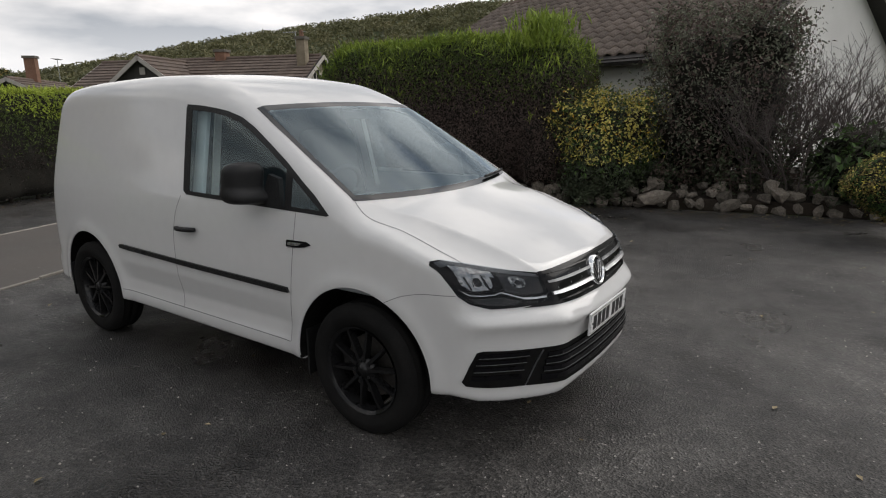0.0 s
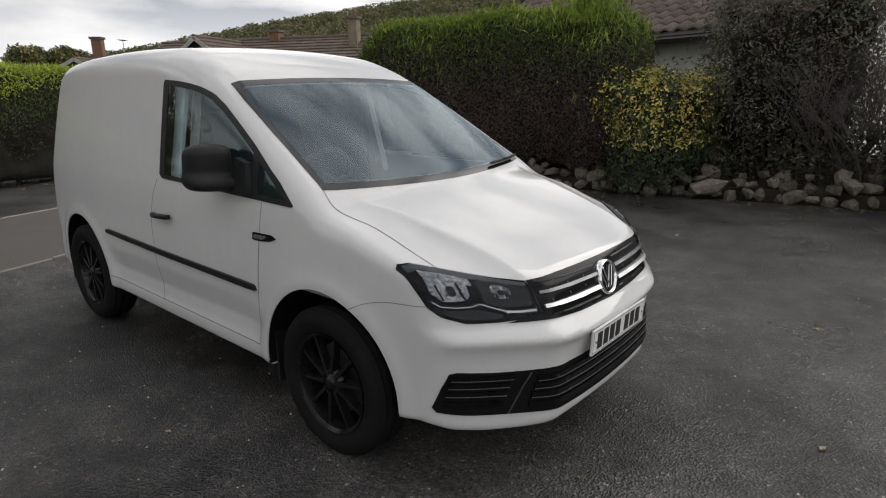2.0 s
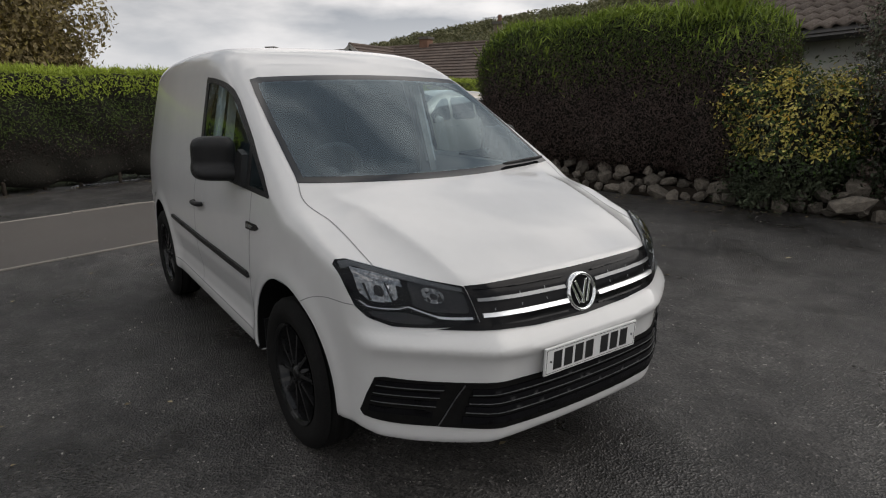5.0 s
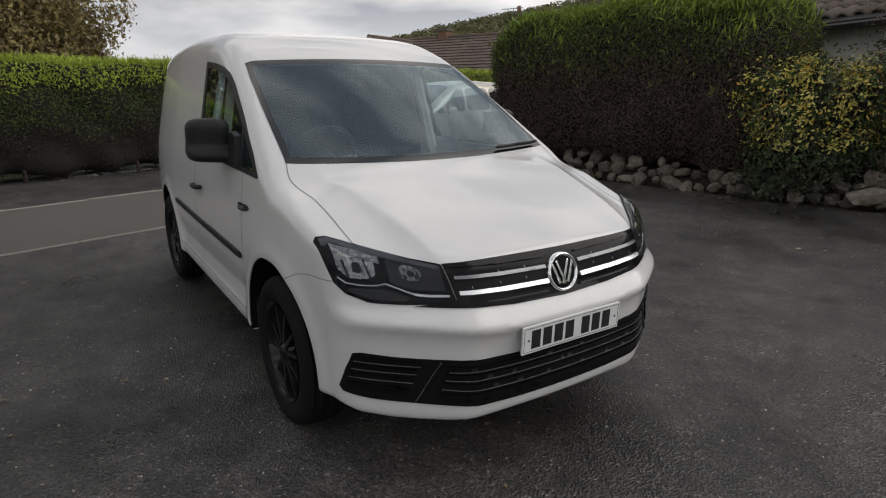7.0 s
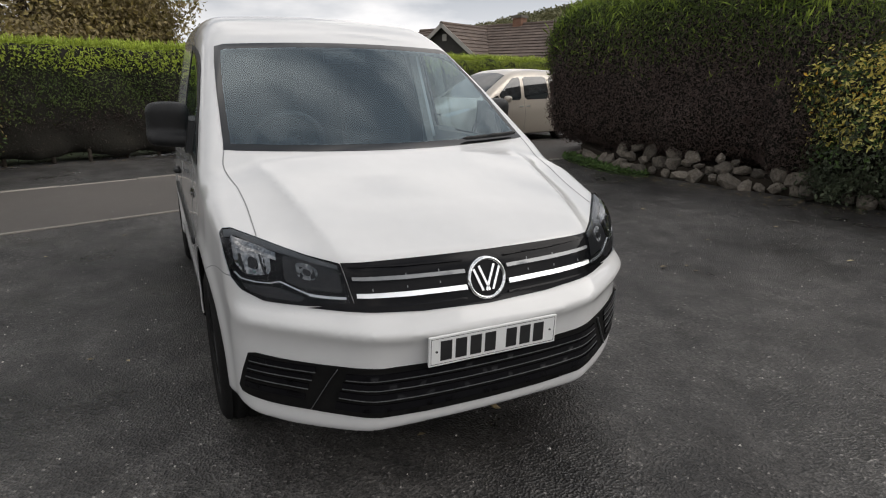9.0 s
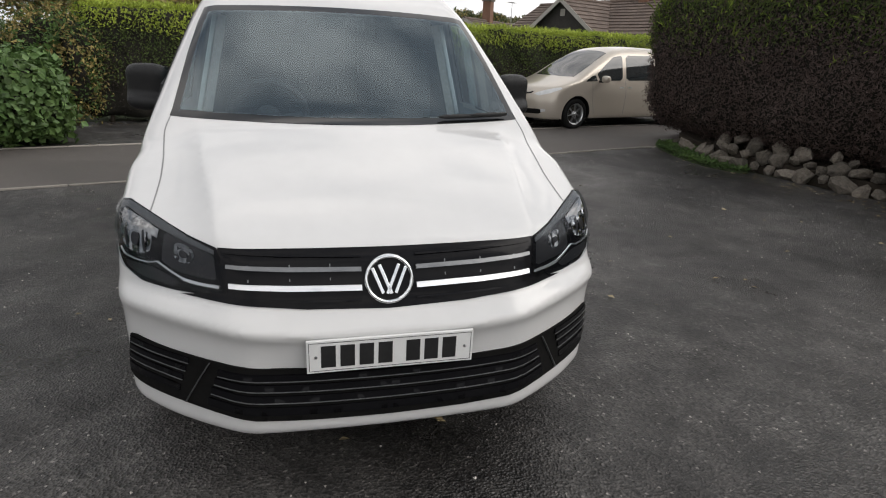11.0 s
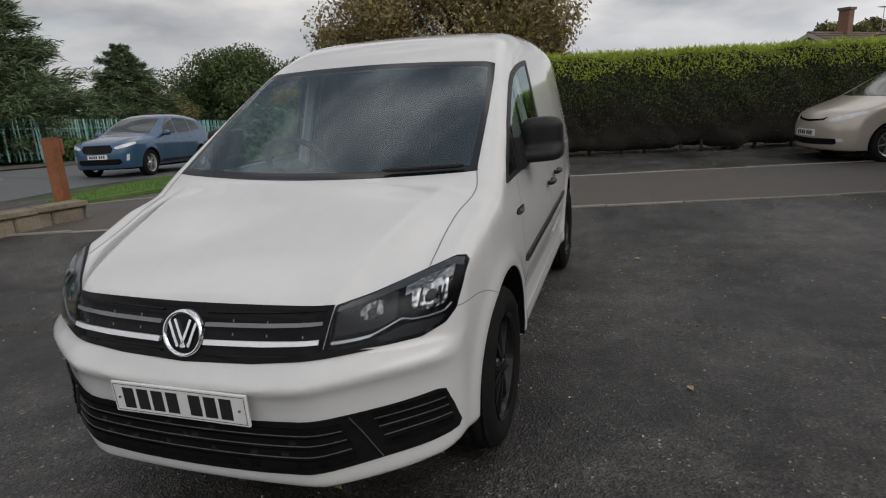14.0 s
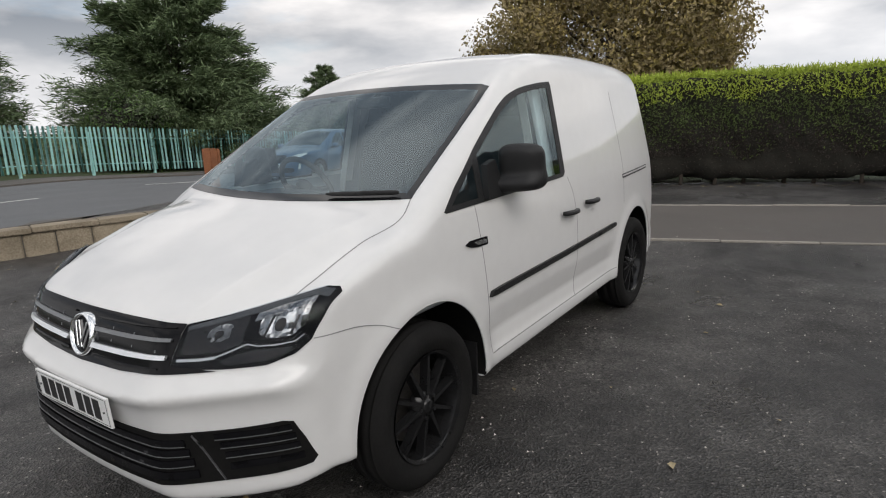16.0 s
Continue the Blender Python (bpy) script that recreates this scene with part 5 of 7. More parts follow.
# tall dark hedge with a rounded end, brown sides and a fresh green top
def dark_hedge():
    hd = thing("dark_hedge", pose(-4.2, 7.3, 0.0), "tall dark conifer hedge, brown-sided with fresh green top", "hedge")
    off = np.array(hd.matrix_world.translation)
    rng = np.random.RandomState(21)
    box_ = soft_box((-4.78, 7.24, 1.53), (2.58, 1.15, 1.21), 12.5, 0.75, 0.06, 9, 1.7)
    tip = soft_box((-2.62, 7.1, 1.35), (0.50, 0.75, 1.18), 12.5, 0.6, 0.06, 13, 1.9)
    f = lambda x, y, z: -smax(-box_(x, y, z), -tip(x, y, z), 0.2)
    v, q = surface_net(f, (-8.2, 4.8, 0.1), (-1.4, 9.6, 3.2), 0.09)
    link_mesh("inside", v - off, q, M_core, hd, "near-black core with the inner shade in its colour")
    P, N = scatter(v, q, 190000, rng, 0.02, 0.045)
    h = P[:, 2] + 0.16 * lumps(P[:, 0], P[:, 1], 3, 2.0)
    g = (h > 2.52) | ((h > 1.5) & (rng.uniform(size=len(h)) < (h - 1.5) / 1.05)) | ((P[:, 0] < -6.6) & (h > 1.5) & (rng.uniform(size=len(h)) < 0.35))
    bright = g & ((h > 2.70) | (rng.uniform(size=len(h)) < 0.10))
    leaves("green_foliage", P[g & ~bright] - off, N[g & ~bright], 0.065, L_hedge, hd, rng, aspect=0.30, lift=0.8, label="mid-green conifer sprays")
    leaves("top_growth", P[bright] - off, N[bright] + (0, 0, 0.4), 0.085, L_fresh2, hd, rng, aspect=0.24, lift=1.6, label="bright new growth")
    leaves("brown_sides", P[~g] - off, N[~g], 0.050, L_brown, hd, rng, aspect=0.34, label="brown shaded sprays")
    m = N[:, 2] > 0.35
    S = P[m][:4500]
    leaves("new_growth", S - off, np.tile((0.4, -0.8, 0.2), (len(S), 1)), 0.18, L_fresh2, hd, rng, aspect=0.12, lift=2.4)
    k = 900
    S = np.column_stack([rng.normal(-2.75, 0.22, k), rng.normal(6.8, 0.25, k), rng.uniform(2.5, 3.0, k)])
    leaves("tall_tuft", S - off, np.tile((0.4, -0.8, 0.2), (k, 1)), 0.22, L_fresh2, hd, rng, aspect=0.12, lift=3.0)


dark_hedge()


def bush(name, c, half, seed, mats, n, size, label, category="bush", aspect=0.45, stems=6, lift=0.3, jitter=0.12, amp=0.12, k=0.6, core=0.82):
    """A loose bush: stems, a core coloured as inner shade and leaf clumps of several colours; mats: (material, share,
    lowest height share, part name).
    """
    zb = float(ground_z(c[0], c[1]))
    b = thing(name, pose(c[0], c[1], zb), label, category)
    rng = np.random.RandomState(seed)
    f = soft_box((0, 0, half[2] + 0.08), half, seed * 37 % 90, min(k, 1.8 * min(half)), amp, seed, 2.4 / max(half[0], 0.6))
    fc = soft_box((0, 0, half[2] + 0.08), [h_ * core for h_ in half], seed * 37 % 90, min(k, 1.8 * min(half)) * core, amp, seed, 2.4 / max(half[0], 0.6))
    big = [-(max(half[0], half[1]) * 1.25 + 0.3)] * 2 + [-0.1], [max(half[0], half[1]) * 1.25 + 0.3] * 2 + [half[2] * 2.3 + 0.3]
    v, q = surface_net(fc, *big, max(half) / 9)
    if core > 0.5:
        link_mesh("inside", v, q, M_core, b, "near-black core with the inner shade in its colour")
    v, q = surface_net(f, *big, max(half) / 12)
    P, N = scatter(v, q, n, rng, -0.03, jitter)
    lum = lumps(P[:, 0] * 2.1 + P[:, 2], P[:, 1] * 2.1 - P[:, 2], seed + 2, 2.0) + rng.normal(0, 0.35, n)
    order = np.argsort(np.argsort(lum)) / n
    at_ = 0.0
    hs = P[:, 2] / (2 * half[2])
    left = np.ones(n, bool)
    for mt, share, low, nm in mats:
        m = left & (order >= at_) & (order < at_ + share) & (hs >= low)
        if nm == mats[-1][3]:
            m = left
        leaves(nm, P[m], N[m] + (0, 0, 0.3), size, mt, b, rng, aspect=aspect, lift=lift)
        left &= ~m
        at_ += share
    bm = bmesh.new()
    for i in range(stems):
        a = 2 * math.pi * i / max(stems, 1) + rng.uniform(-0.3, 0.3)
        r0, r1 = 0.10 * half[0], 0.6 * half[0]
        tube(bm, [(r0 * math.cos(a), r0 * math.sin(a), -0.05), (0.6 * r1 * math.cos(a), 0.6 * r1 * math.sin(a), half[2] * 0.7), (r1 * math.cos(a), r1 * math.sin(a), half[2] * 1.5)], [0.03, 0.022, 0.008], 6)
    if stems:
        tagged(part("stemwork", bm, M_bark, b, smooth=True), kind="stuff")
    return b


bush("flowering_bush", (-1.60, 6.95, 0), (0.86, 0.58, 0.82), 31, [(L_yellow, 0.40, 0.42, "yellow_leaves"), (L_orange, 0.03, 0.55, "orange_bloom"), (L_mid, 0.30, 0.30, "green_leaves"), (L_dark, 0.5, 0, "dark_leaves")], 17000, 0.060, "yellow-variegated evergreen bush above the rockery", stems=5, core=0.7)
bush("dark_bush", (-0.12, 8.1, 0), (1.05, 0.8, 1.36), 32, [(L_grey, 0.46, 0.30, "grey_leaves"), (L_russet, 0.40, 0.0, "brown_leaves"), (L_dark, 0.6, 0, "dark_leaves")], 30000, 0.062, "large dark grey-green shrub with tangled stems", stems=15, amp=0.24, jitter=0.17, core=0.70)
bush("low_shrub", (1.95, 7.75, 0), (0.62, 0.5, 0.52), 33, [(L_big, 0.35, 0.3, "green_leaves"), (L_dark, 0.6, 0, "dark_leaves")], 2600, 0.12, "low broad-leaved green shrub", stems=4, core=0.75)
bush("clipped_bush", (2.32, 6.04, 0), (0.72, 0.68, 0.56), 34, [(L_olive, 0.5, 0.0, "olive_leaves"), (L_yellow, 0.10, 0.5, "yellow_tips"), (L_mid, 0.5, 0, "green_leaves")], 17000, 0.035, "rounded clipped yellow-green bush", stems=0, amp=0.03, jitter=0.03, k=1.2, core=0.93)
bush("broad_leaved_shrub", (-6.5, -4.1, 0), (1.05, 0.85, 0.53), 35, [(L_big, 0.75, 0.0, "broad_leaves"), (L_mid, 0.3, 0, "shaded_leaves")], 10500, 0.100, "broad-leaved green shrub beside the drive", aspect=0.8, stems=9, amp=0.10, jitter=0.06, core=0.88)
bush("garden_shrub", (-8.35, -3.85, 0), (0.6, 0.6, 0.80), 36, [(L_mid, 0.6, 0.0, "green_leaves"), (L_olive, 0.4, 0, "olive_leaves")], 13000, 0.06, "light green garden shrub near the hedge end", stems=5, core=0.85)


# bare twiggy shrub with fine grey branches
def twig_shrub(c, seed):
    b = thing("bare_shrub", pose(c[0], c[1], float(ground_z(c[0], c[1]))), "bare twiggy shrub with fine grey branches", "shrub")
    rng = random.Random(seed)
    bm = bmesh.new()
    def grow(p, d, ln, r, lvl):
        q = p + d * ln
        mid = (p + q) / 2 + Vector((rng.uniform(-1, 1), rng.uniform(-1, 1), rng.uniform(-1, 1))) * ln * 0.08
        tube(bm, [p, mid, q], [r, r * 0.85, r * 0.65], 4, cap=False)
        if lvl:
            for _ in range(3 if lvl > 1 else 4):
                nd = (d + Vector((rng.uniform(-1, 1), rng.uniform(-1, 1), rng.uniform(-0.35, 0.75))) * 0.75).normalized()
                grow(p.lerp(q, rng.uniform(0.45, 1.0)), nd, ln * rng.uniform(0.55, 0.8), r * 0.6, lvl - 1)
    for i in range(9):
        a = rng.uniform(0, 6.28)
        grow(Vector((0.12 * math.cos(a), 0.12 * math.sin(a), 0)), Vector((0.55 * math.cos(a), 0.55 * math.sin(a), 1)).normalized(), rng.uniform(0.85, 1.15), 0.018, 4)
    tagged(part("branchwork", bm, M_twig, b, smooth=True), kind="stuff")


twig_shrub((1.75, 8.3), 5)
twig_shrub((1.1, 7.7), 6)
twig_shrub((0.55, 7.9), 7)


def tree(name, c, height, crown, seed, mat, n, size, label, trunk=0.25, base=0.3, aspect=0.55, mat2=None, clumps=34):
    """A broad tree: tapered trunk, limbs, and a crown of leaf clumps with gaps."""
    zb = float(ground_z(c[0], c[1]))
    t = thing(name, pose(c[0], c[1], zb), label, "tree")
    rng = np.random.RandomState(seed)
    bm = bmesh.new()
    tube(bm, [(0, 0, -0.1), (0.05 * trunk, 0.1 * trunk, height * 0.3), (0, 0, height * 0.62), (0.1, 0, height * 0.85)], [trunk, trunk * 0.8, trunk * 0.5, trunk * 0.15], 10)
    cen = []
    for i in range(clumps):
        a, e = rng.uniform(0, 6.28), rng.uniform(-0.5 if base > 0.05 else -0.95, 1)
        rad = crown * rng.uniform(0.3, 0.98) * math.sqrt(max(0.05, 1 - e * e * 0.8))
        cz = height * (base + (1 - base) * 0.5) + e * height * (1 - base) * 0.42
        p = np.array([rad * math.cos(a), rad * math.sin(a), cz])
        cen.append(p)
        s = (0, 0, max(height * 0.18, cz - rad * 0.8))
        if i % 2 == 0:
            tube(bm, [s, tuple((np.array(s) + p) / 2 + (0, 0, 0.15)), tuple(p)], [trunk * 0.35, trunk * 0.2, trunk * 0.06], 6)
    part("trunk", bm, M_bark, t, "dark bark trunk and limbs", smooth=True)
    cen = np.array(cen)
    i = rng.randint(0, len(cen), n)
    d = rng.normal(0, 1, (n, 3))
    d /= np.linalg.norm(d, axis=1)[:, None]
    own = rng.uniform(0.16, 0.46, len(cen))[i][:, None]
    r = crown * own * rng.uniform(0.35, 1.12, (n, 1)) ** 0.6
    P = cen[i] + d * r * (1, 1, 0.8)
    m = rng.uniform(size=n) < (0.35 if mat2 else 0)
    if mat2:
        leaves("crown_tint", P[m], d[m], size, mat2, t, rng, aspect=aspect)
    leaves("crown", P[~m], d[~m], size, mat, t, rng, aspect=aspect)
    return t


def conifer(name, c, height, radius, seed, label, tiers=16, n=26000, size=0.35, droop=0.15, low=0.05, mat=None, fluff=0.10):
    """A conifer: straight trunk, tiers of spreading boughs clothed in needle sprays."""
    zb = float(ground_z(c[0], c[1]))
    t = thing(name, pose(c[0], c[1], zb), label, "tree")
    rng = np.random.RandomState(seed)
    bm = bmesh.new()
    tube(bm, [(0, 0, -0.1), (0, 0, height * 0.5), (0, 0, height)], [height * 0.028, height * 0.018, 0.02], 8)
    B = []
    for k in range(tiers):
        h = low + (1 - low) * (k / tiers)
        R = radius * (1 - h) ** 0.9 * (0.85 + 0.3 * rng.uniform())
        m = max(4, int(10 * (1 - h) + 4))
        for j in range(m):
            a = 2 * math.pi * (j + rng.uniform(-0.35, 0.35)) / m + k
            r = R * rng.uniform(0.7, 1.15) + 0.15
            z0 = height * h
            tip = np.array([r * math.cos(a), r * math.sin(a), z0 - droop * r + 0.22 * r * rng.uniform(-1, 1.6)])
            B.append((np.array([0, 0, z0]), tip))
            tube(bm, [(0, 0, z0), tuple(tip * (0.5, 0.5, 0) + (0, 0, z0)), tuple(tip)], [0.05, 0.035, 0.01], 4, cap=False)
    part("trunk", bm, M_bark, t, "dark trunk and boughs", smooth=True)
    i = rng.randint(0, len(B), n)
    s = rng.uniform(0.15, 1.03, (n, 1)) ** 0.7
    A0, A1 = np.array([b[0] for b in B])[i], np.array([b[1] for b in B])[i]
    ln = np.linalg.norm(A1 - A0, axis=1)[:, None]
    P = A0 * (1 - s) + A1 * s + rng.normal(0, 1, (n, 3)) * ln * (0.10, 0.10, fluff) * (1.15 - s * 0.6)
    D = (A1 - A0) / ln
    N = np.cross(D, rng.normal(0, 1, (n, 3))) * 0.5 + (0, 0, 1)
    leaves("needles", P, N, size, mat or L_needle, t, rng, aspect=0.15, spread=0.5, heading=D + (0, 0, 0.12))
    return t


tree("autumn_tree", (-14.0, -3.3), 5.6, 3.2, 41, L_tan, 115000, 0.108, "tan-brown autumn tree behind the hedge", trunk=0.16, base=0.04, aspect=0.5, mat2=L_olive, clumps=70)
conifer("cedar", (-18.5, -29.5), 12.4, 6.4, 42, "large dark spreading cedar behind the fence", tiers=26, n=180000, size=0.42, droop=-0.04, low=0.04, fluff=0.06)
conifer("cedar", (-8.2, -32.0), 9.5, 4.2, 43, "dark cedar behind the fence", tiers=18, n=45000, size=0.38, droop=0.0, low=0.02)
conifer("spruce", (-38.0, -37.5), 8.3, 5.0, 44, "dark pointed spruce beyond the fence", tiers=24, n=60000, size=0.42, droop=0.1)
conifer("spruce", (-43.0, -21.5), 6.6, 3.6, 45, "dark pointed spruce beyond the road", tiers=14, n=26000, size=0.42, droop=-0.35, fluff=0.05)
conifer("spruce", (-45.5, -20.0), 6.6, 3.4, 46, "dark pointed spruce beyond the road", tiers=14, n=24000, size=0.42, droop=-0.35, fluff=0.05)
tree("broad_tree", (-50.0, -36.5), 8.8, 5.4, 47, L_far, 46000, 0.30, "tall green broad-leaved tree beyond the fence", trunk=0.3, base=0.0, mat2=L_mid, clumps=60)
tree("broad_tree", (-53.5, -30.5), 7.8, 4.3, 48, L_far, 30000, 0.30, "dark green broad-leaved tree beyond the fence", trunk=0.3, base=0.0, mat2=L_dark, clumps=50)
tree("broad_tree", (-42.0, -38.0), 4.6, 2.8, 52, L_olive, 9000, 0.26, "olive broad-leaved tree beside a spruce", trunk=0.2, base=0.1, mat2=L_dark)
tree("broad_tree", (-151.5, 42.4), 9.0, 4.9, 53, L_far, 9000, 0.7, "dark olive tree beyond the long hedge", trunk=0.2, base=0.25, mat2=L_olive)
tree("broad_tree", (-149.8, 49.2), 8.6, 4.5, 54, L_far, 7000, 0.7, "dark olive tree beyond the long hedge", trunk=0.2, base=0.25, mat2=L_olive)
tree("rust_tree", (-46.0, -27.4), 4.6, 2.2, 49, L_rust, 9000, 0.22, "small orange autumn tree", trunk=0.12, base=0.1)
bush("fence_shrub", (-15.5, -28.4, 0), (3.4, 1.6, 1.75), 50, [(L_mid, 0.5, 0, "green_leaves"), (L_dark, 0.5, 0, "dark_leaves")], 16000, 0.16, "dense green shrub behind the fence", stems=4, core=0.8, amp=0.35, jitter=0.2, k=1.6)
bush("fence_shrub", (-4.0, -29.5, 0), (3.0, 1.5, 1.2), 51, [(L_olive, 0.6, 0, "olive_leaves"), (L_mid, 0.5, 0, "green_leaves")], 8000, 0.20, "olive shrub behind the fence", stems=4, core=0.85)
for i, (x, y, s) in enumerate(((-20, -23.9, 1.0), (-23.5, -24.2, 1.2), (-27, -24.4, 1.0), (-30.5, -24.8, 1.2), (-34, -25.2, 1.0))):
    bush("verge_plant", (x, y, 0), (1.5 * s, 0.5, 0.45 * s), 60 + i, [(L_mid, 0.5, 0, "green_leaves"), (L_big, 0.5, 0, "broad_leaves")], 1500, 0.22, "low green plants along the fence foot", stems=0, core=0.85, aspect=0.7)


# woods on the hill: crowns of leaf clumps, too many to count
rng = np.random.RandomState(77)
n_t = 5200
az = np.radians(rng.uniform(12, 108, n_t))
rr = 115 + 185 * rng.uniform(0, 1, n_t) ** 0.8
tx, ty = -rr * np.cos(az), rr * np.sin(az)
tz = ground_z(tx, ty)
ok = tz > 3.0
tx, ty, tz, rr = tx[ok], ty[ok], tz[ok], rr[ok]
per = 44
ht = rng.uniform(2.2, 4.2, len(tx)) * (0.7 + rr / 600)
d = rng.normal(0, 1, (len(tx), per, 3))
d /= np.linalg.norm(d, axis=2)[..., None]
d[..., 2] = np.abs(d[..., 2])
P = np.stack([tx, ty, tz + ht * 0.1], 1)[:, None] + d * (ht * 0.72)[:, None, None]
tagged(leaves("hill_woods", P.reshape(-1, 3), d.reshape(-1, 3), 0.88, L_wood, None, rng, aspect=0.8), "mixed autumn woodland covering the hillside", "woods")

# ---- rockery edge ----
def rock_mesh(seed):
    r = np.random.RandomState(seed)
    bm = bmesh.new()
    bmesh.ops.create_icosphere(bm, subdivisions=1, radius=1.0)
    cuts = r.normal(0, 1, (9, 3))
    cuts /= np.linalg.norm(cuts, axis=1)[:, None]
    for v in bm.verts:
        p = np.array(v.co)
        for c in cuts:
            d = p @ c - 0.55
            if d > 0:
                p = p - c * d
        p = p * (1 + r.normal(0, 0.06, 3))
        v.co = p
    me = bpy.data.meshes.new("stone")
    bm.to_mesh(me)
    bm.free()
    me.materials.append(M_stone)
    return me


rocks = [rock_mesh(i) for i in range(9)]
rockery = tagged(new("rockery_wall"), "low dry wall of rough rockery stones edging the bed", "wall", kind="structure")
rr_ = random.Random(9)
LINE = bowed([(-6.35, 5.95), (-5.2, 5.98), (-3.6, 6.22), (-2.2, 6.50), (0.0, 6.98), (1.8, 7.28), (2.6, 7.15)], 40)
seg = np.concatenate([[0], np.cumsum(np.linalg.norm(np.diff(LINE, axis=0), axis=1))])
for row, (z, step, back) in enumerate(((0.09, 0.23, 0.0), (0.24, 0.22, 0.12), (0.35, 0.34, 0.24))):
    s = rr_.uniform(0, 0.2) + (0.9 if row else 0.1)
    while s < seg[-1] - 0.1:
        x, y = np.interp(s, seg, LINE[:, 0]), np.interp(s, seg, LINE[:, 1])
        k_ = new("stone", rr_.choice(rocks))
        k_.parent = rockery
        sz = rr_.uniform(0.085, 0.18)
        k_.matrix_local = pose(x + rr_.uniform(-.03, .03), y + back + rr_.uniform(-.05, .05), float(ground_z(x, y)) + z + rr_.uniform(-.04, .03), rr_.uniform(-25, 25), rr_.uniform(-25, 25), rr_.uniform(0, 360)) @ Matrix.Diagonal((sz * rr_.uniform(0.9, 1.7), sz, sz * rr_.uniform(0.75, 1.25), 1))
        s += step * rr_.uniform(0.75, 1.3)
k_ = new("stone", rocks[2])
k_.parent = rockery
k_.matrix_local = pose(-0.75, 6.72, 0.17, 8, -6, 20) @ Matrix.Diagonal((0.34, 0.2, 0.2, 1))
BED = np.concatenate([LINE + (0.02, 0.14), [(3.6, 7.0), (6.5, 6.9), (6.5, 10), (-7.2, 10), (-6.7, 6.5)]])
sheet("planting_bed", BED, M_soil, "dark soil bed behind the rockery stones", 0.16, 0.3, depth=0.2, category="soil")
# moss and small weeds at the rockery's foot, and fallen leaves
rng = np.random.RandomState(12)
MOSS = rounded(np.array([(-6.4, 5.55), (-5.0, 5.55), (-4.2, 5.95), (-5.2, 6.1), (-6.3, 6.15)]), 2)
sheet("moss", MOSS, M_moss, "patch of green moss and weeds at the bed's corner", 0.03, 0.15, depth=0.05, category="moss")
pp = rng.uniform((-6.5, 5.4), (-4.0, 6.2), (9000, 2))
pp = pp[inside_poly(MOSS, pp[:, 0], pp[:, 1])]
tagged(leaves("weeds", np.column_stack([pp, ground_z(pp[:, 0], pp[:, 1]) + 0.03 + rng.uniform(0, 0.05, len(pp))]), np.tile((0.1, -0.2, 1.0), (len(pp), 1)), 0.055, L_mid, None, rng, aspect=0.5), "small green weeds on the moss", "weeds")
L_fallen = leaf_mat("fallen_leaf", (0.16, 0.115, 0.05), (0.32, 0.27, 0.17), 0.45, tl=0.0)
k = 420
s = rng.uniform(0, seg[-1], k)
fx, fy = np.interp(s, seg, LINE[:, 0]), np.interp(s, seg, LINE[:, 1]) - 0.16 - np.abs(rng.normal(0, 0.22, k))
far = rng.uniform((-4, -6.0), (5.5, 6.2), (120, 2))
fx, fy = np.concatenate([fx, far[:, 0]]), np.concatenate([fy, far[:, 1]])
hx = rng.uniform(-3, 8, 260)
hp = U[None] * hx[:, None] + NN[None] * (8.75 + np.abs(rng.normal(0, 0.18, 260)))[:, None]
fx, fy = np.concatenate([fx, hp[:, 0]]), np.concatenate([fy, hp[:, 1]])
tagged(leaves("fallen_leaves", np.column_stack([fx, fy, ground_z(fx, fy) + 0.008]), np.tile((0, 0, 1.0), (len(fx), 1)), 0.045, L_fallen, None, rng, aspect=0.6, spread=0.25), "scattered pale fallen leaves on the tarmac", "leaves")
# loose chippings on the drive
grit = rng.uniform((-6, -7), (7, 6.3), (4200, 2))
b_ = 0.0048 * rng.uniform(0.6, 1.8, len(grit))
gz = ground_z(grit[:, 0], grit[:, 1])
tetra = np.array([(1, 0, 0), (-0.5, 0.87, 0), (-0.5, -0.87, 0), (0, 0, 1.1)])
GV = np.column_stack([grit, gz])[:, None] + tetra[None] * b_[:, None, None]
GF = (np.array([(0, 1, 3), (1, 2, 3), (2, 0, 3)])[None] + 4 * np.arange(len(grit))[:, None, None]).reshape(-1, 3)
M_grit = material("chippings", (0.20, 0.188, 0.17), (0.46, 0.435, 0.40), rough=0.9, scale=30, island=0.6)
tagged(link_mesh("chippings", GV.reshape(-1, 3), GF, M_grit, smooth=False), "loose pale stone chippings on the tarmac", "chippings", kind="stuff")

# ---- low stone wall with coping, and timber post ----
wall = tagged(new("garden_wall"), "low sandstone garden wall with flat coping stones", "wall", kind="structure")
A, B = np.array([4.2, -8.0]), np.array([-3.72, -5.62])
dirw = (B - A) / np.linalg.norm(B - A)
lenw = float(np.linalg.norm(B - A))
wall.matrix_world = pose(B[0], B[1], -0.02, 0, 0, math.degrees(math.atan2(-dirw[1], -dirw[0])))
part("mortar_core", boxed(0.02, lenw, -0.10, 0.10, -0.1, 0.31), M_mortar, wall)
rw = random.Random(4)
x = 0.0
while x < lenw:
    L = rw.uniform(0.34, 0.55)
    for s_ in (-1, 1):
        bm = boxed(0.008, L - 0.008, -0.03, 0.03, -0.05, 0.30 + rw.uniform(-0.01, 0.01))
        bmesh.ops.bevel(bm, geom=bm.edges[:], offset=0.014, segments=2, affect="EDGES")
        bm.transform(Matrix.Translation((x, s_ * (0.105 + rw.uniform(-0.006, 0.006)), 0)))
        part("stone", bm, M_wallstone, wall, smooth=False)
    x += L
x = -0.06
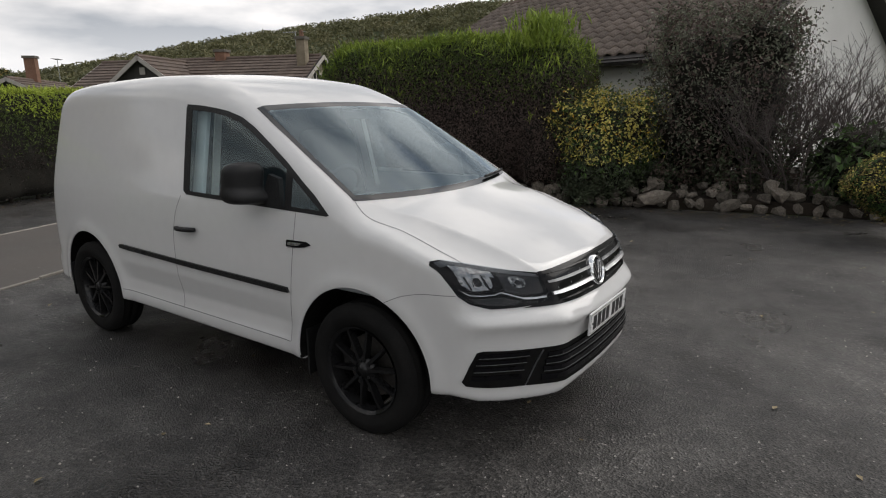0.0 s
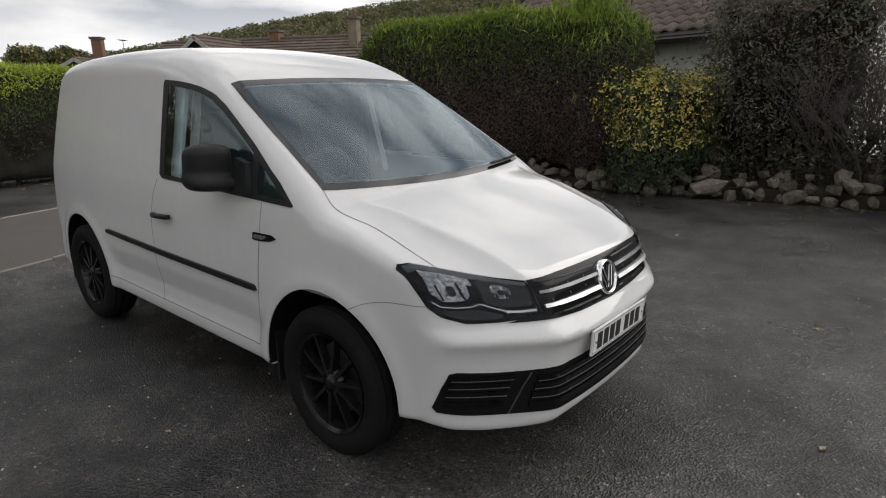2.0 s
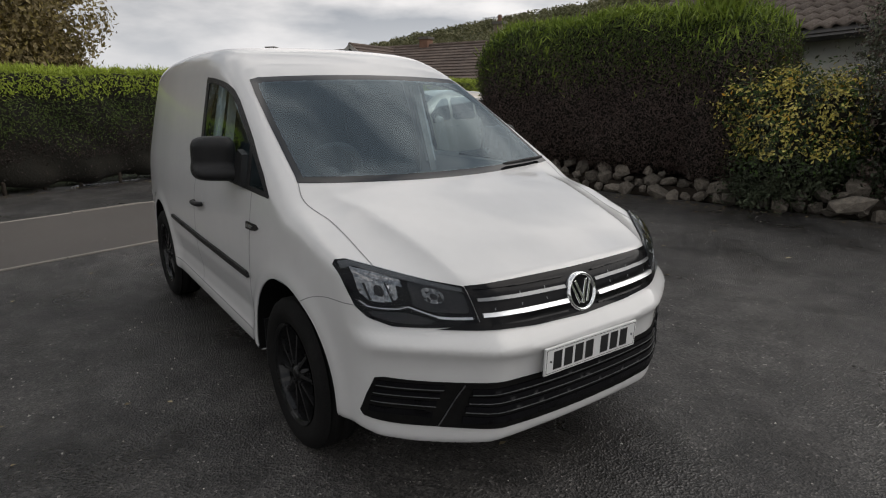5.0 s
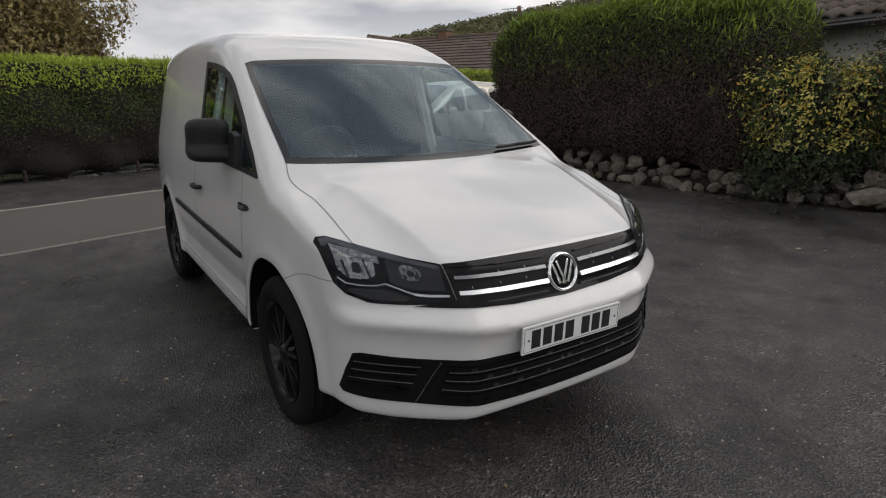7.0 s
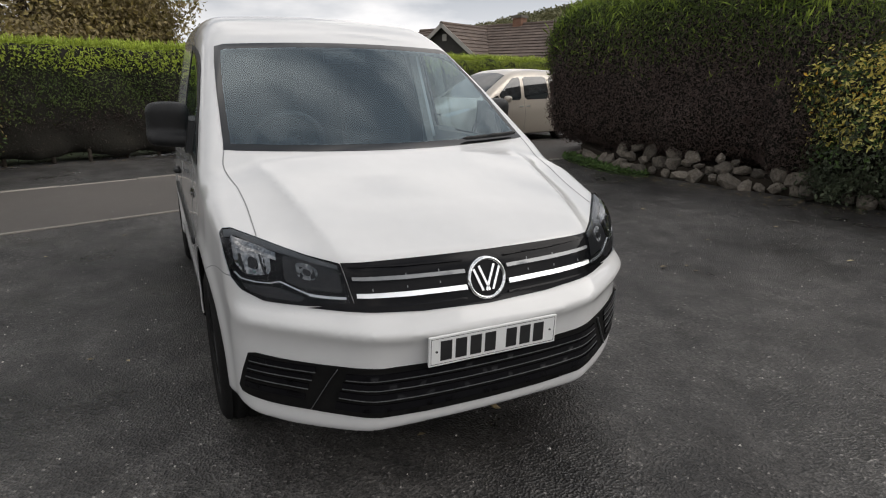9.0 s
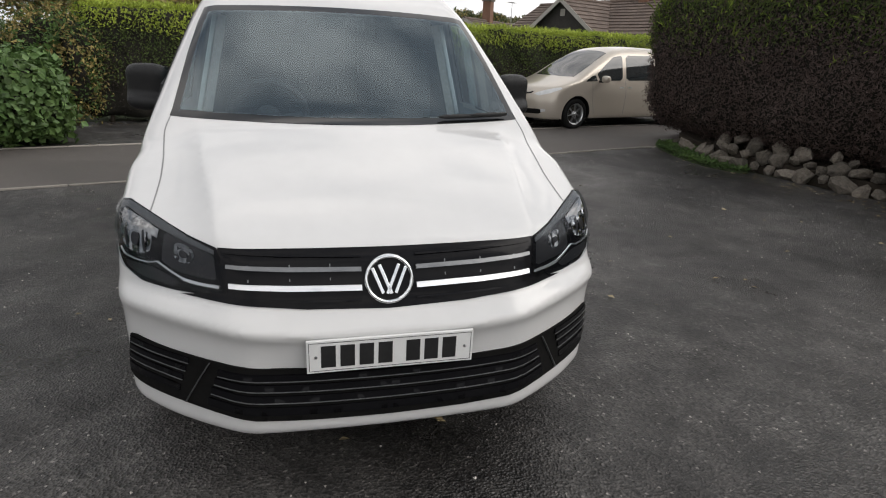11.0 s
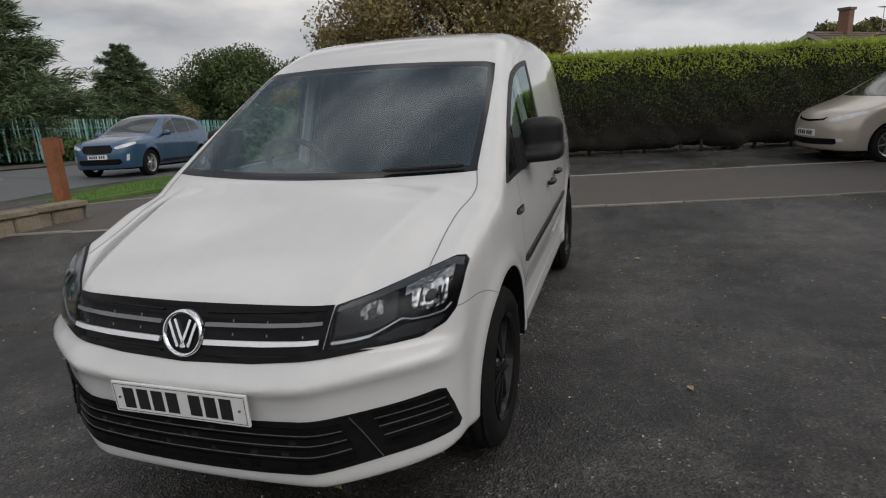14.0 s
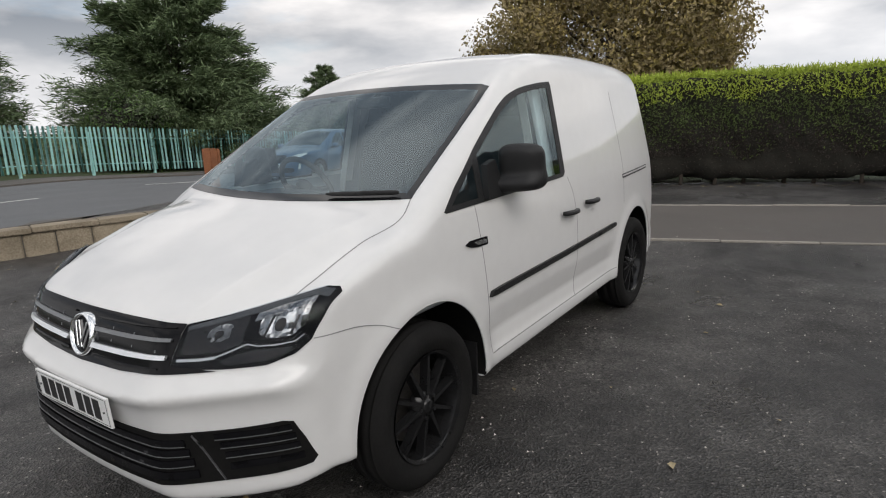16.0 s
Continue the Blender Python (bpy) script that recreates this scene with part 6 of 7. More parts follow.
while x < lenw:
    L = rw.uniform(0.55, 0.75)
    bm = boxed(0.004, L - 0.004, -0.165, 0.165, 0.31, 0.375 + rw.uniform(-0.004, 0.004))
    bmesh.ops.bevel(bm, geom=bm.edges[:], offset=0.010, segments=2, affect="EDGES")
    bm.transform(Matrix.Translation((x, rw.uniform(-0.008, 0.008), 0)) @ pose(0, 0, 0, rw.uniform(-1, 1), rw.uniform(-.6, .6), rw.uniform(-.6, .6)))
    part("coping_stone", bm, M_wallstone, wall)
    x += L
for s_ in (0.0, 0.14):
    k_ = new("end_stone", rocks[3])
    k_.parent = wall
    k_.matrix_local = pose(-0.02 + s_ * 0.5, 0.02, 0.06 + s_, 5, 8, 60 * s_) @ Matrix.Diagonal((0.16, 0.18, 0.15, 1))
post = thing("timber_post", pose(-3.83, -5.98, -0.05, 2.5, -4, 20), "weathered reddish timber post with a notched top", "post")
bm = boxed(-0.085, 0.085, -0.075, 0.075, 0.0, 1.22)
for v in bm.verts:
    v.co.x += 0.03 * math.sin(v.co.z * 2.0)
bmesh.ops.bevel(bm, geom=bm.edges[:], offset=0.012, segments=2, affect="EDGES")
part("shaft", bm, M_post, post)
bm = boxed(-0.16, -0.075, -0.074, 0.074, 0.98, 1.215)
bmesh.ops.bevel(bm, geom=bm.edges[:], offset=0.012, segments=2, affect="EDGES")
part("notched_head", bm, M_post, post)
planter = thing("stone_planter", pose(-5.78, -4.88, float(ground_z(-5.78, -4.88)), 0, 0, 15), "low stone block pier beside the broad-leaved shrub", "pier")
for k, (x0, x1, z0, z1) in enumerate(((-0.22, 0.0, 0.0, 0.15), (0.01, 0.24, 0.0, 0.15), (-0.23, 0.06, 0.16, 0.33), (0.07, 0.24, 0.16, 0.32))):
    bm = boxed(x0, x1, -0.16, 0.16, z0, z1)
    bmesh.ops.bevel(bm, geom=bm.edges[:], offset=0.014, segments=2, affect="EDGES")
    part("stone", bm, M_wallstone, planter)

# ---- palisade fence ----
M_pale = material("turquoise_paint", (0.20, 0.44, 0.41), (0.34, 0.54, 0.51), rough=0.6, scale=1.2, fine=20, objrand=0.22)
bm = bmesh.new()
for pts in ((-0.034, 0.034),):
    prof = [(-0.050, 0.0), (-0.024, 0.020), (0.024, 0.020), (0.050, 0.0)]
    outl = []
    for x, y in prof:
        top_ = 2.0 - abs(x) * 1.6
        outl.append((bm.verts.new((x, y, 0.08)), bm.verts.new((x, y, top_))))
    for (a0, a1), (b0, b1) in zip(outl, outl[1:]):
        bm.faces.new((a0, b0, b1, a1))
bmesh.ops.solidify(bm, geom=bm.faces[:], thickness=0.004)
pale_me = bpy.data.meshes.new("pale")
bm.to_mesh(pale_me)
bm.free()
pale_me.materials.append(M_pale)
fence = thing("palisade_fence", pose(0, 0, 0), "tall turquoise steel palisade fence beyond the road", "fence")
FL = bowed([(6.0, -25.8), (-9.5, -24.6), (-22.0, -24.9), (-33.0, -26.2), (-46.0, -28.5)], 30)
fs = np.concatenate([[0], np.cumsum(np.linalg.norm(np.diff(FL, axis=0), axis=1))])
rf = random.Random(8)
s = 0.0
while s < fs[-1]:
    x, y = float(np.interp(s, fs, FL[:, 0])), float(np.interp(s, fs, FL[:, 1]))
    p_ = new("pale", pale_me)
    p_.parent = fence
    p_.matrix_local = pose(x, y, float(ground_z(x, y)) + 0.05 + rf.uniform(-.015, .015), rf.uniform(-1, 1), rf.uniform(-1, 1), 0)
    s += 0.182
for s in np.arange(0.5, fs[-1], 2.75):
    q = [(float(np.interp(v, fs, FL[:, 0])), float(np.interp(v, fs, FL[:, 1]))) for v in (s, min(s + 2.75, fs[-1]))]
    zz = [float(ground_z(*p)) for p in q]
    bm = boxed(-0.05, 0.05, -0.12, -0.03, -0.1, 1.80)
    bm.transform(Matrix.Translation((q[0][0], q[0][1], zz[0])))
    part("fence_post", bm, M_pale, fence)
    for h in (0.45, 1.55):
        bm = bmesh.new()
        tube(bm, [(q[0][0], q[0][1] - 0.025, zz[0] + h), (q[1][0], q[1][1] - 0.025, zz[1] + h)], 0.024, 4)
        part("fence_rail", bm, M_pale, fence)
sign = thing("road_sign", pose(-30.0, -16.3, float(ground_z(-30, -16.3)), 0, 0, 70), "small white sign board on posts across the road", "sign")
for x in (-0.75, 0.75):
    part("sign_post", boxed(x - 0.04, x + 0.04, -0.04, 0.04, 0, 3.15), M_silver, sign)
part("board", boxed(-0.8, 0.8, 0.04, 0.07, 2.15, 2.95), M_plate, sign)
for k in range(3):
    part("text_bar", boxed(-0.6, 0.5 - 0.2 * k, 0.07, 0.075, 2.30 + 0.2 * k, 2.37 + 0.2 * k), M_ink, sign)

# ---- houses ----
M_render = material("white_render", (0.74, 0.73, 0.70), (0.82, 0.81, 0.78), rough=0.9, scale=1.2, fine=40, bump=0.3)
M_cream = material("cream_render", (0.52, 0.44, 0.34), (0.62, 0.54, 0.43), rough=0.9, scale=1.2, fine=40, bump=0.3)
M_tile = material("concrete_roof_tile", (0.10, 0.078, 0.066), (0.25, 0.205, 0.175), rough=0.85, scale=1.1, fine=25, bump=0.5, objrand=0.22)
M_tile2 = material("brown_roof_courses", (0.085, 0.062, 0.050), (0.15, 0.112, 0.09), rough=0.85, scale=0.8, fine=12, bump=0.4, island=0.15)
M_brick = material("chimney_brick", (0.16, 0.085, 0.055), (0.25, 0.14, 0.095), rough=0.9, scale=3, fine=16, bump=0.4)
M_gable = material("dark_cladding", (0.030, 0.027, 0.026), (0.05, 0.045, 0.042), rough=0.8, scale=2, fine=20)
M_dim = material("dark_window", (0.015, 0.018, 0.02), (0.03, 0.034, 0.038), rough=0.08, scale=2)


def house(name, m, L, W, eave, ridge, wall_mat, label, tile_objects=False, gable_mat=None, course=0.30, over=0.35, windows=(), roof_mat=None):
    """A gabled house; its ridge runs along local x, the front eave is at y = -W / 2. windows: (end, across, z, width, height)."""
    h = thing(name, m, label, "house")
    bm = bmesh.new()
    w = W / 2
    prof = [(-w, -0.5), (w, -0.5), (w, eave), (0, ridge - 0.05), (-w, eave)]
    ends = [[bm.verts.new((x, y, z)) for y, z in prof] for x in (0.0, L)]
    bm.faces.new(ends[0][::-1])
    bm.faces.new(ends[1])
    for i in range(5):
        bm.faces.new((ends[0][i], ends[0][(i + 1) % 5], ends[1][(i + 1) % 5], ends[1][i]))
    part("wall", bm, wall_mat, h)
    if gable_mat:
        for x0, x1 in ((-0.02, 0.0), (L, L + 0.02)):
            bm = bmesh.new()
            a = [[bm.verts.new((x, y, z)) for y, z in ((-w, eave), (w, eave), (0, ridge - 0.05))] for x in (x0, x1)]
            bm.faces.new(a[0][::-1])
            bm.faces.new(a[1])
            for i in range(3):
                bm.faces.new((a[0][i], a[0][(i + 1) % 3], a[1][(i + 1) % 3], a[1][i]))
            part("gable_cladding", bm, gable_mat, h)
    slope = math.atan2(ridge - eave, w)
    run = w / math.cos(slope) + over
    for s in (-1, 1):
        roof = new("roof")
        roof.parent = h
        # local: x along the ridge, y down the slope, z out of it
        roof.matrix_local = Matrix(((1, 0, 0, 0), (0, s * math.cos(slope), s * math.sin(slope), 0), (0, -math.sin(slope), math.cos(slope), ridge + 0.03), (0, 0, 0, 1)))
        if s > 0:
            roof.matrix_local = Matrix(((1, 0, 0, 0), (0, math.cos(slope), math.sin(slope), 0), (0, -math.sin(slope), math.cos(slope), ridge + 0.03), (0, 0, 0, 1)))
        part("deck", boxed(-over, L + over, 0.02, run, -0.09, -0.02), M_gable, roof)
        rows = int(run / course)
        if tile_objects and s == -1:
            n = 7
            bm = bmesh.new()
            tw = 0.30
            top = []
            for j in range(n):
                u = j / (n - 1)
                z = 0.036 * math.sin(2 * math.pi * u) + 0.02
                top.append([bm.verts.new((u * tw, yy, z + zz)) for yy, zz in ((0, -0.012), (course + 0.05, 0.026), (course + 0.05, -0.022))])
            for a, b in zip(top, top[1:]):
                bm.faces.new((a[0], a[1], b[1], b[0]))
                bm.faces.new((a[1], a[2], b[2], b[1]))
            me = bpy.data.meshes.new("roof_tile")
            bm.to_mesh(me)
            bm.free()
            me.materials.append(roof_mat or M_tile)
            me.polygons.foreach_set("use_smooth", np.ones(len(me.polygons), bool))
            cols = int((L + 2 * over) / tw)
            rt = random.Random(3)
            for r in range(rows):
                for c_ in range(cols):
                    t_ = new("roof_tile", me)
                    t_.parent = roof
                    t_.matrix_local = pose(-over + c_ * tw, r * course, rt.uniform(-0.003, 0.003), rt.uniform(-0.6, 0.6), 0, rt.uniform(-0.5, 0.5))
        else:
            V, F = [], []
            for r in range(rows):
                k = int((L + 2 * over) / 0.33)
                for c_ in range(k):
                    x0, x1, y0, y1 = -over + c_ * 0.33, -over + c_ * 0.33 + 0.325, r * course, r * course + course + 0.04
                    b = len(V)
                    V += [(x0, y0, -0.005), (x1, y0, -0.005), (x1, y1, 0.035), (x0, y1, 0.035), (x0, y1, 0.0), (x1, y1, 0.0)]
                    F += [(b, b + 1, b + 2, b + 3), (b + 3, b + 2, b + 5, b + 4)]
            tagged(link_mesh("tile_course_rest", np.array(V), F, roof_mat or M_tile2, roof, smooth=False), kind="stuff")
        for x in (-over - 0.02, L + over):
            part("bargeboard", boxed(x, x + 0.03, 0.0, run, -0.15, 0.02), M_barge, roof)
        part("gutter", boxed(-over, L + over, run - 0.02, run + 0.09, -0.12, -0.04), M_gable, roof)
    bm = bmesh.new()
    for k in range(int((L + 2 * over) / 0.45)):
        tube(bm, [(-over + k * 0.45, 0, ridge + 0.02), (-over + k * 0.45 + 0.44, 0, ridge + 0.02)], 0.10, 8)
    tagged(part("ridge_tiles", bm, roof_mat or M_tile2, h), kind="stuff")
    for end, yc, z, ww, hh in windows:
        x = -0.03 if end == 0 else L + 0.03
        win = new("window")
        win.parent = h
        win.matrix_local = pose(x, yc, z)
        part("pane", boxed(-0.01, 0.01, -ww / 2, ww / 2, -hh / 2, hh / 2), M_dim, win)
        for a in (-ww / 2, 0, ww / 2):
            part("frame", boxed(-0.03, 0.03, a - 0.04, a + 0.04, -hh / 2, hh / 2), M_barge, win)
        part("sill", boxed(-0.06, 0.06, -ww / 2 - 0.08, ww / 2 + 0.08, -hh / 2 - 0.08, -hh / 2), M_barge, win)
    return h


def chimney(h, x, y, z0, z1, w, pots=1, mat=None):
    ch = new("chimney")
    ch.parent = h
    ch.matrix_local = pose(x, y, 0)
    part("shaft", boxed(-w / 2, w / 2, -w / 2, w / 2, z0, z1), mat or M_brick, ch)
    part("cap", boxed(-w / 2 - 0.06, w / 2 + 0.06, -w / 2 - 0.06, w / 2 + 0.06, z1, z1 + 0.12), M_mortar, ch)
    for i in range(pots):
        bm = bmesh.new()
        tube(bm, [(0.25 * (i - (pots - 1) / 2), 0, z1 + 0.12), (0.25 * (i - (pots - 1) / 2), 0, z1 + 0.42)], [0.11, 0.09], 10)
        part("pot", bm, M_brick, ch)


def tv_aerial(h, x, y, z, hgt=1.6):
    bm = bmesh.new()
    tube(bm, [(x, y, z), (x, y, z + hgt)], 0.02, 5)
    tube(bm, [(x - 0.6, y, z + hgt), (x + 0.5, y, z + hgt)], 0.012, 4)
    for k in range(7):
        tube(bm, [(x - 0.5 + k * 0.15, y - 0.2, z + hgt), (x - 0.5 + k * 0.15, y + 0.2, z + hgt)], 0.008, 4)
    part("tv_aerial", bm, M_silver, h)


# bungalow with pantiled roof behind the bushes
h_a = house("bungalow", pose(-7.9, 15.05, 0.3, 0, 0, -17.5), 9.4, 7.6, 2.35, 4.45, M_render, "white bungalow with a dark pantiled roof", tile_objects=True)
# white building with a red mark, further along
h_b = house("white_building", pose(1.35, 19.1, 0.3, 0, 0, 8), 9.0, 6.0, 6.2, 7.6, M_render, "tall white rendered building with red signs", roof_mat=M_gable)
M_red = material("red_sign", (0.45, 0.03, 0.03), (0.52, 0.05, 0.05), rough=0.5, scale=4)
for x0, x1, z0, z1 in ((0.45, 1.25, 3.42, 3.56), (0.75, 0.90, 3.24, 3.74), (1.05, 1.19, 3.24, 3.74)):
    part("red_mark", boxed(x0, x1, -3.03, -3.0, z0, z1), M_red, h_b)
part("dark_beam", boxed(0.9, 1.2, -3.06, -3.0, 0.4, 2.6), M_gable, h_b)
# houses beyond the long hedge
h_1 = house("far_house", pose(-32.3, 9.67, -0.25, 0, 0, 139), 7.5, 5.0, 2.2, 3.5, M_render, "brown-roofed house with a tall brick chimney", gable_mat=M_gable)
chimney(h_1, 3.05, 0.0, 2.5, 4.65, 0.5, 0)
h_2 = house("far_house", pose(-24.7, 12.1, 0.0, 0, 0, 118), 4.5, 4.9, 2.1, 3.95, M_render, "brown-roofed house with a dark clad gable", gable_mat=M_gable, over=0.3)
for a, z in ((0, 3.0),):
    part("gable_vent", boxed(-0.05, -0.02, -0.12, 0.12, 3.2, 3.5), M_barge, h_2)
h_3 = house("far_house", pose(-30.8, 13.75, 0.35, 0, 0, 22.5), 11.6, 6.4, 1.9, 3.72, M_cream, "long dark-roofed house with cream gable and chimneys", windows=((1, -0.3, 2.75, 0.8, 0.65), (1, 1.9, 1.4, 1.1, 1.1)))
chimney(h_3, 11.2, -0.7, 2.6, 4.42, 0.42, 1, M_wallstone)
chimney(h_3, 6.6, 0.0, 3.2, 4.05, 0.5, 0)
tv_aerial(h_3, 10.9, -0.7, 4.15, 0.6)
tv_aerial(h_1, 7.0, 0.0, 3.3, 1.6)

# ---- cars ----
def paint(name, c, metal=0.3):
    return material(name, c, tuple(v * 0.92 for v in c), rough=0.3, scale=1.5, fine=300, coat=0.8, metal=metal)


M_champagne = paint("champagne_paint", (0.50, 0.445, 0.375), 0.35)
M_blue = paint("blue_paint", (0.045, 0.105, 0.20), 0.35)
M_alloy = material("silver_alloy", (0.62, 0.63, 0.64), (0.52, 0.53, 0.54), rough=0.3, metal=0.9, scale=12)
M_tint = material("tinted_glass", (0.018, 0.022, 0.024), (0.03, 0.034, 0.036), rough=0.04, scale=2, spec=0.8)
M_lampclear = material("clear_lamp", (0.55, 0.56, 0.56), (0.70, 0.71, 0.71), rough=0.12, scale=16, coat=1.0)


def car(name, m, P, paint_, label, glass, screen, wheels, R, r, rim_mat, spokes, pair, lamps, grille, seams, trims, plate_at, mirror_at, lo, hi):
    t = thing(name, m, label, "car")
    f = body_field(P)
    V, Q, C, nrm, well = body_mesh(f, P, 0.034, lo, hi)
    link_mesh("body", V, Q, [paint_, M_under], t, face_mat=well.astype(int))
    patch("windscreen", f, screen, "z", 1, 0.004, M_tint, t, "dark reflecting windscreen", cell=0.08)
    for s in (-1, 1):
        for g_ in glass:
            patch("side_window", f, rounded(np.array(g_), 1, 0.1), "y", s, 0.004, M_tint, t, "dark side window", cell=0.06)
        for path, w_ in seams:
            patch("door_gap", f, ribbon(bowed(path, 4), w_), "y", s, 0.002, M_seam, t, cell=0.06, thick=0.002)
        for o, mt, nm in trims:
            patch(nm, f, rounded(np.array(o), 1, 0.1), "y", s, 0.012, mt, t, cell=0.06, thick=0.014)
        for o, mt, nm in lamps:
            patch(nm, f, rounded(np.array(o) * (s, 1), 1, 0.12), "x", 1, 0.006, mt, t, cell=0.04)
        mx, mz = mirror_at
        y = abs(onto(f, np.array([(mx, mz)]), "y", s)[0][1])
        fm = lambda x, yy, z: smax(smax(np.abs(x - mx + 0.03) - 0.08, np.abs(yy - s * (y + 0.16)) - 0.10, 0.08), np.abs(z - mz) - 0.075, 0.07)
        v, q = surface_net(fm, (mx - 0.2, s * (y + 0.16) - 0.16, mz - 0.14), (mx + 0.15, s * (y + 0.16) + 0.16, mz + 0.14), 0.025)
        dm = link_mesh("door_mirror", v, q, paint_, t, "body-coloured door mirror")
        part("mirror_stalk", boxed(mx - 0.05, mx + 0.03, min(s * (y - 0.04), s * (y + 0.09)), max(s * (y - 0.04), s * (y + 0.09)), mz - 0.075, mz - 0.03), M_black_plastic, t)
        for x in wheels:
            make_wheel(t, (x, s * (curve(np.array(0.5), P["side"]) - 0.125), R), s, R, 0.215, r, spokes, rim_mat, tread=False, pair=pair)
    for o, mt, nm in grille:
        o = np.array(o)
        patch(nm, f, np.concatenate([o, (o * (-1, 1))[::-1]]), "x", 1, 0.006, mt, t, cell=0.05)
    pl = new("number_plate")
    pl.parent = t
    x = onto(f, np.array([(0.0, plate_at)]), "x", 1)[0][0]
    pl.matrix_local = pose(x + 0.012, 0, plate_at)
    part("panel", boxed(-0.02, 0.004, -0.26, 0.26, -0.0555, 0.0555), M_plate, pl)
    for y in (-0.195, -0.137, -0.079, -0.021, 0.066, 0.124, 0.182):
        part("character_bar", boxed(0.004, 0.006, y - 0.02, y + 0.02, -0.035, 0.035), M_ink, pl)
    part("underside", boxed(min(wheels) - 0.5, max(wheels) + 0.5, -0.62, 0.62, 0.22, 0.6), M_under, t)
    return t


MPV = dict(
    side=[(0.15, 0.83), (0.30, 0.875), (0.45, 0.89), (0.75, 0.895), (0.95, 0.875), (1.05, 0.855), (1.35, 0.77), (1.60, 0.67), (1.80, 0.58)],
    taper=[(-3.9, 0.06), (-3.2, 0.0), (-0.3, 0.0), (0.4, 0.03), (0.95, 0.10)],
    top=[(1.1, 0.66), (0.90, 0.78), (0.70, 0.89), (0.40, 0.98), (0.10, 1.07), (-0.05, 1.12), (-0.60, 1.42), (-1.05, 1.64), (-1.40, 1.725), (-2.0, 1.76), (-3.0, 1.73), (-3.6, 1.66), (-3.9, 1.6)],
    crown=[(0.9, 0.13), (0.0, 0.10), (-0.6, 0.09), (-1.5, 0.10), (-3.8, 0.10)],
    crease=[(0.95, 0.02), (-0.1, 0.0), (-3.8, 0.0)], fold=(0.48, 0.10),
    front=[(0.15, 0.80), (0.25, 0.89), (0.40, 0.925), (0.55, 0.93), (0.70, 0.90), (0.80, 0.85), (1.0, 0.74)],
    nose=(0.34, 0.62, 7.0),
    rear=[(0.2, -3.75), (0.5, -3.84), (1.0, -3.83), (1.5, -3.66), (1.8, -3.5)],
    bottom=[(1.0, 0.20), (0.5, 0.20), (0.0, 0.22), (-3.0, 0.22), (-3.9, 0.28)],
    edge=[(1.0, 0.08), (0.0, 0.10), (-1.0, 0.16), (-3.8, 0.20)],
    k_front=0.07, k_rear=0.14, flare=0.010, well=0.60, arches=[(0.0, 0.33, 0.375), (-2.95, 0.33, 0.375)])
ux, uy = float(U[0]), float(U[1])
mpv_front = np.array([-8.80, 4.15])
axle = mpv_front + U * 0.93
car("people_carrier", pose(axle[0], axle[1] - 0.14, 0.11, 0, 0, math.degrees(math.atan2(-uy, -ux))) @ Matrix.Scale(0.905, 4), MPV, M_champagne, "champagne people carrier parked in front of the hedge",
    glass=([(-0.62, 1.02), (-1.30, 1.03), (-1.36, 1.55), (-1.10, 1.52), (-0.80, 1.34), (-0.55, 1.16)], [(-0.20, 1.00), (-0.55, 1.01), (-0.50, 1.13), (-0.40, 1.12)], [(-1.42, 1.03), (-2.35, 1.04), (-2.35, 1.57), (-1.47, 1.56)], [(-2.45, 1.05), (-3.30, 1.08), (-3.15, 1.53), (-2.45, 1.56)]),
    screen=np.array([(-0.06, -0.62), (0.02, -0.3), (0.04, 0), (0.02, 0.3), (-0.06, 0.62), (-0.5, 0.62), (-1.0, 0.56), (-1.06, 0.3), (-1.08, 0), (-1.06, -0.3), (-1.0, -0.56), (-0.5, -0.62)]),
    wheels=(0.0, -2.95), R=0.325, r=0.215, rim_mat=M_alloy, spokes=7, pair=0.0,
    lamps=(([(0.42, 0.72), (0.60, 0.80), (0.80, 0.875), (0.83, 0.84), (0.72, 0.745), (0.55, 0.69)], M_lampclear, "headlight"), ([(0.62, 0.36), (0.70, 0.37), (0.70, 0.42), (0.62, 0.42)], M_lampclear, "fog_lamp")),
    grille=(([(0.0, 0.725), (0.30, 0.745), (0.40, 0.775), (0.36, 0.72), (0.0, 0.69)], M_gloss_black, "upper_grille"), ([(0.0, 0.41), (0.60, 0.42), (0.66, 0.37), (0.58, 0.32), (0.0, 0.30)], M_under, "lower_grille")),
    seams=(([(-0.40, 1.0), (-0.42, 0.7), (-0.50, 0.32)], 0.008), ([(-1.39, 1.03), (-1.42, 0.7), (-1.40, 0.32)], 0.008), ([(-2.40, 1.03), (-2.46, 0.7), (-2.52, 0.5)], 0.008)),
    trims=(([(-1.20, 0.865), (-1.34, 0.865), (-1.34, 0.89), (-1.20, 0.89)], M_chrome, "door_handle"), ([(-1.46, 0.865), (-1.60, 0.865), (-1.60, 0.89), (-1.46, 0.89)], M_chrome, "door_handle")),
    plate_at=0.505, mirror_at=(-0.62, 1.06), lo=(-3.95, -0.98, 0.12), hi=(1.02, 0.98, 1.86))

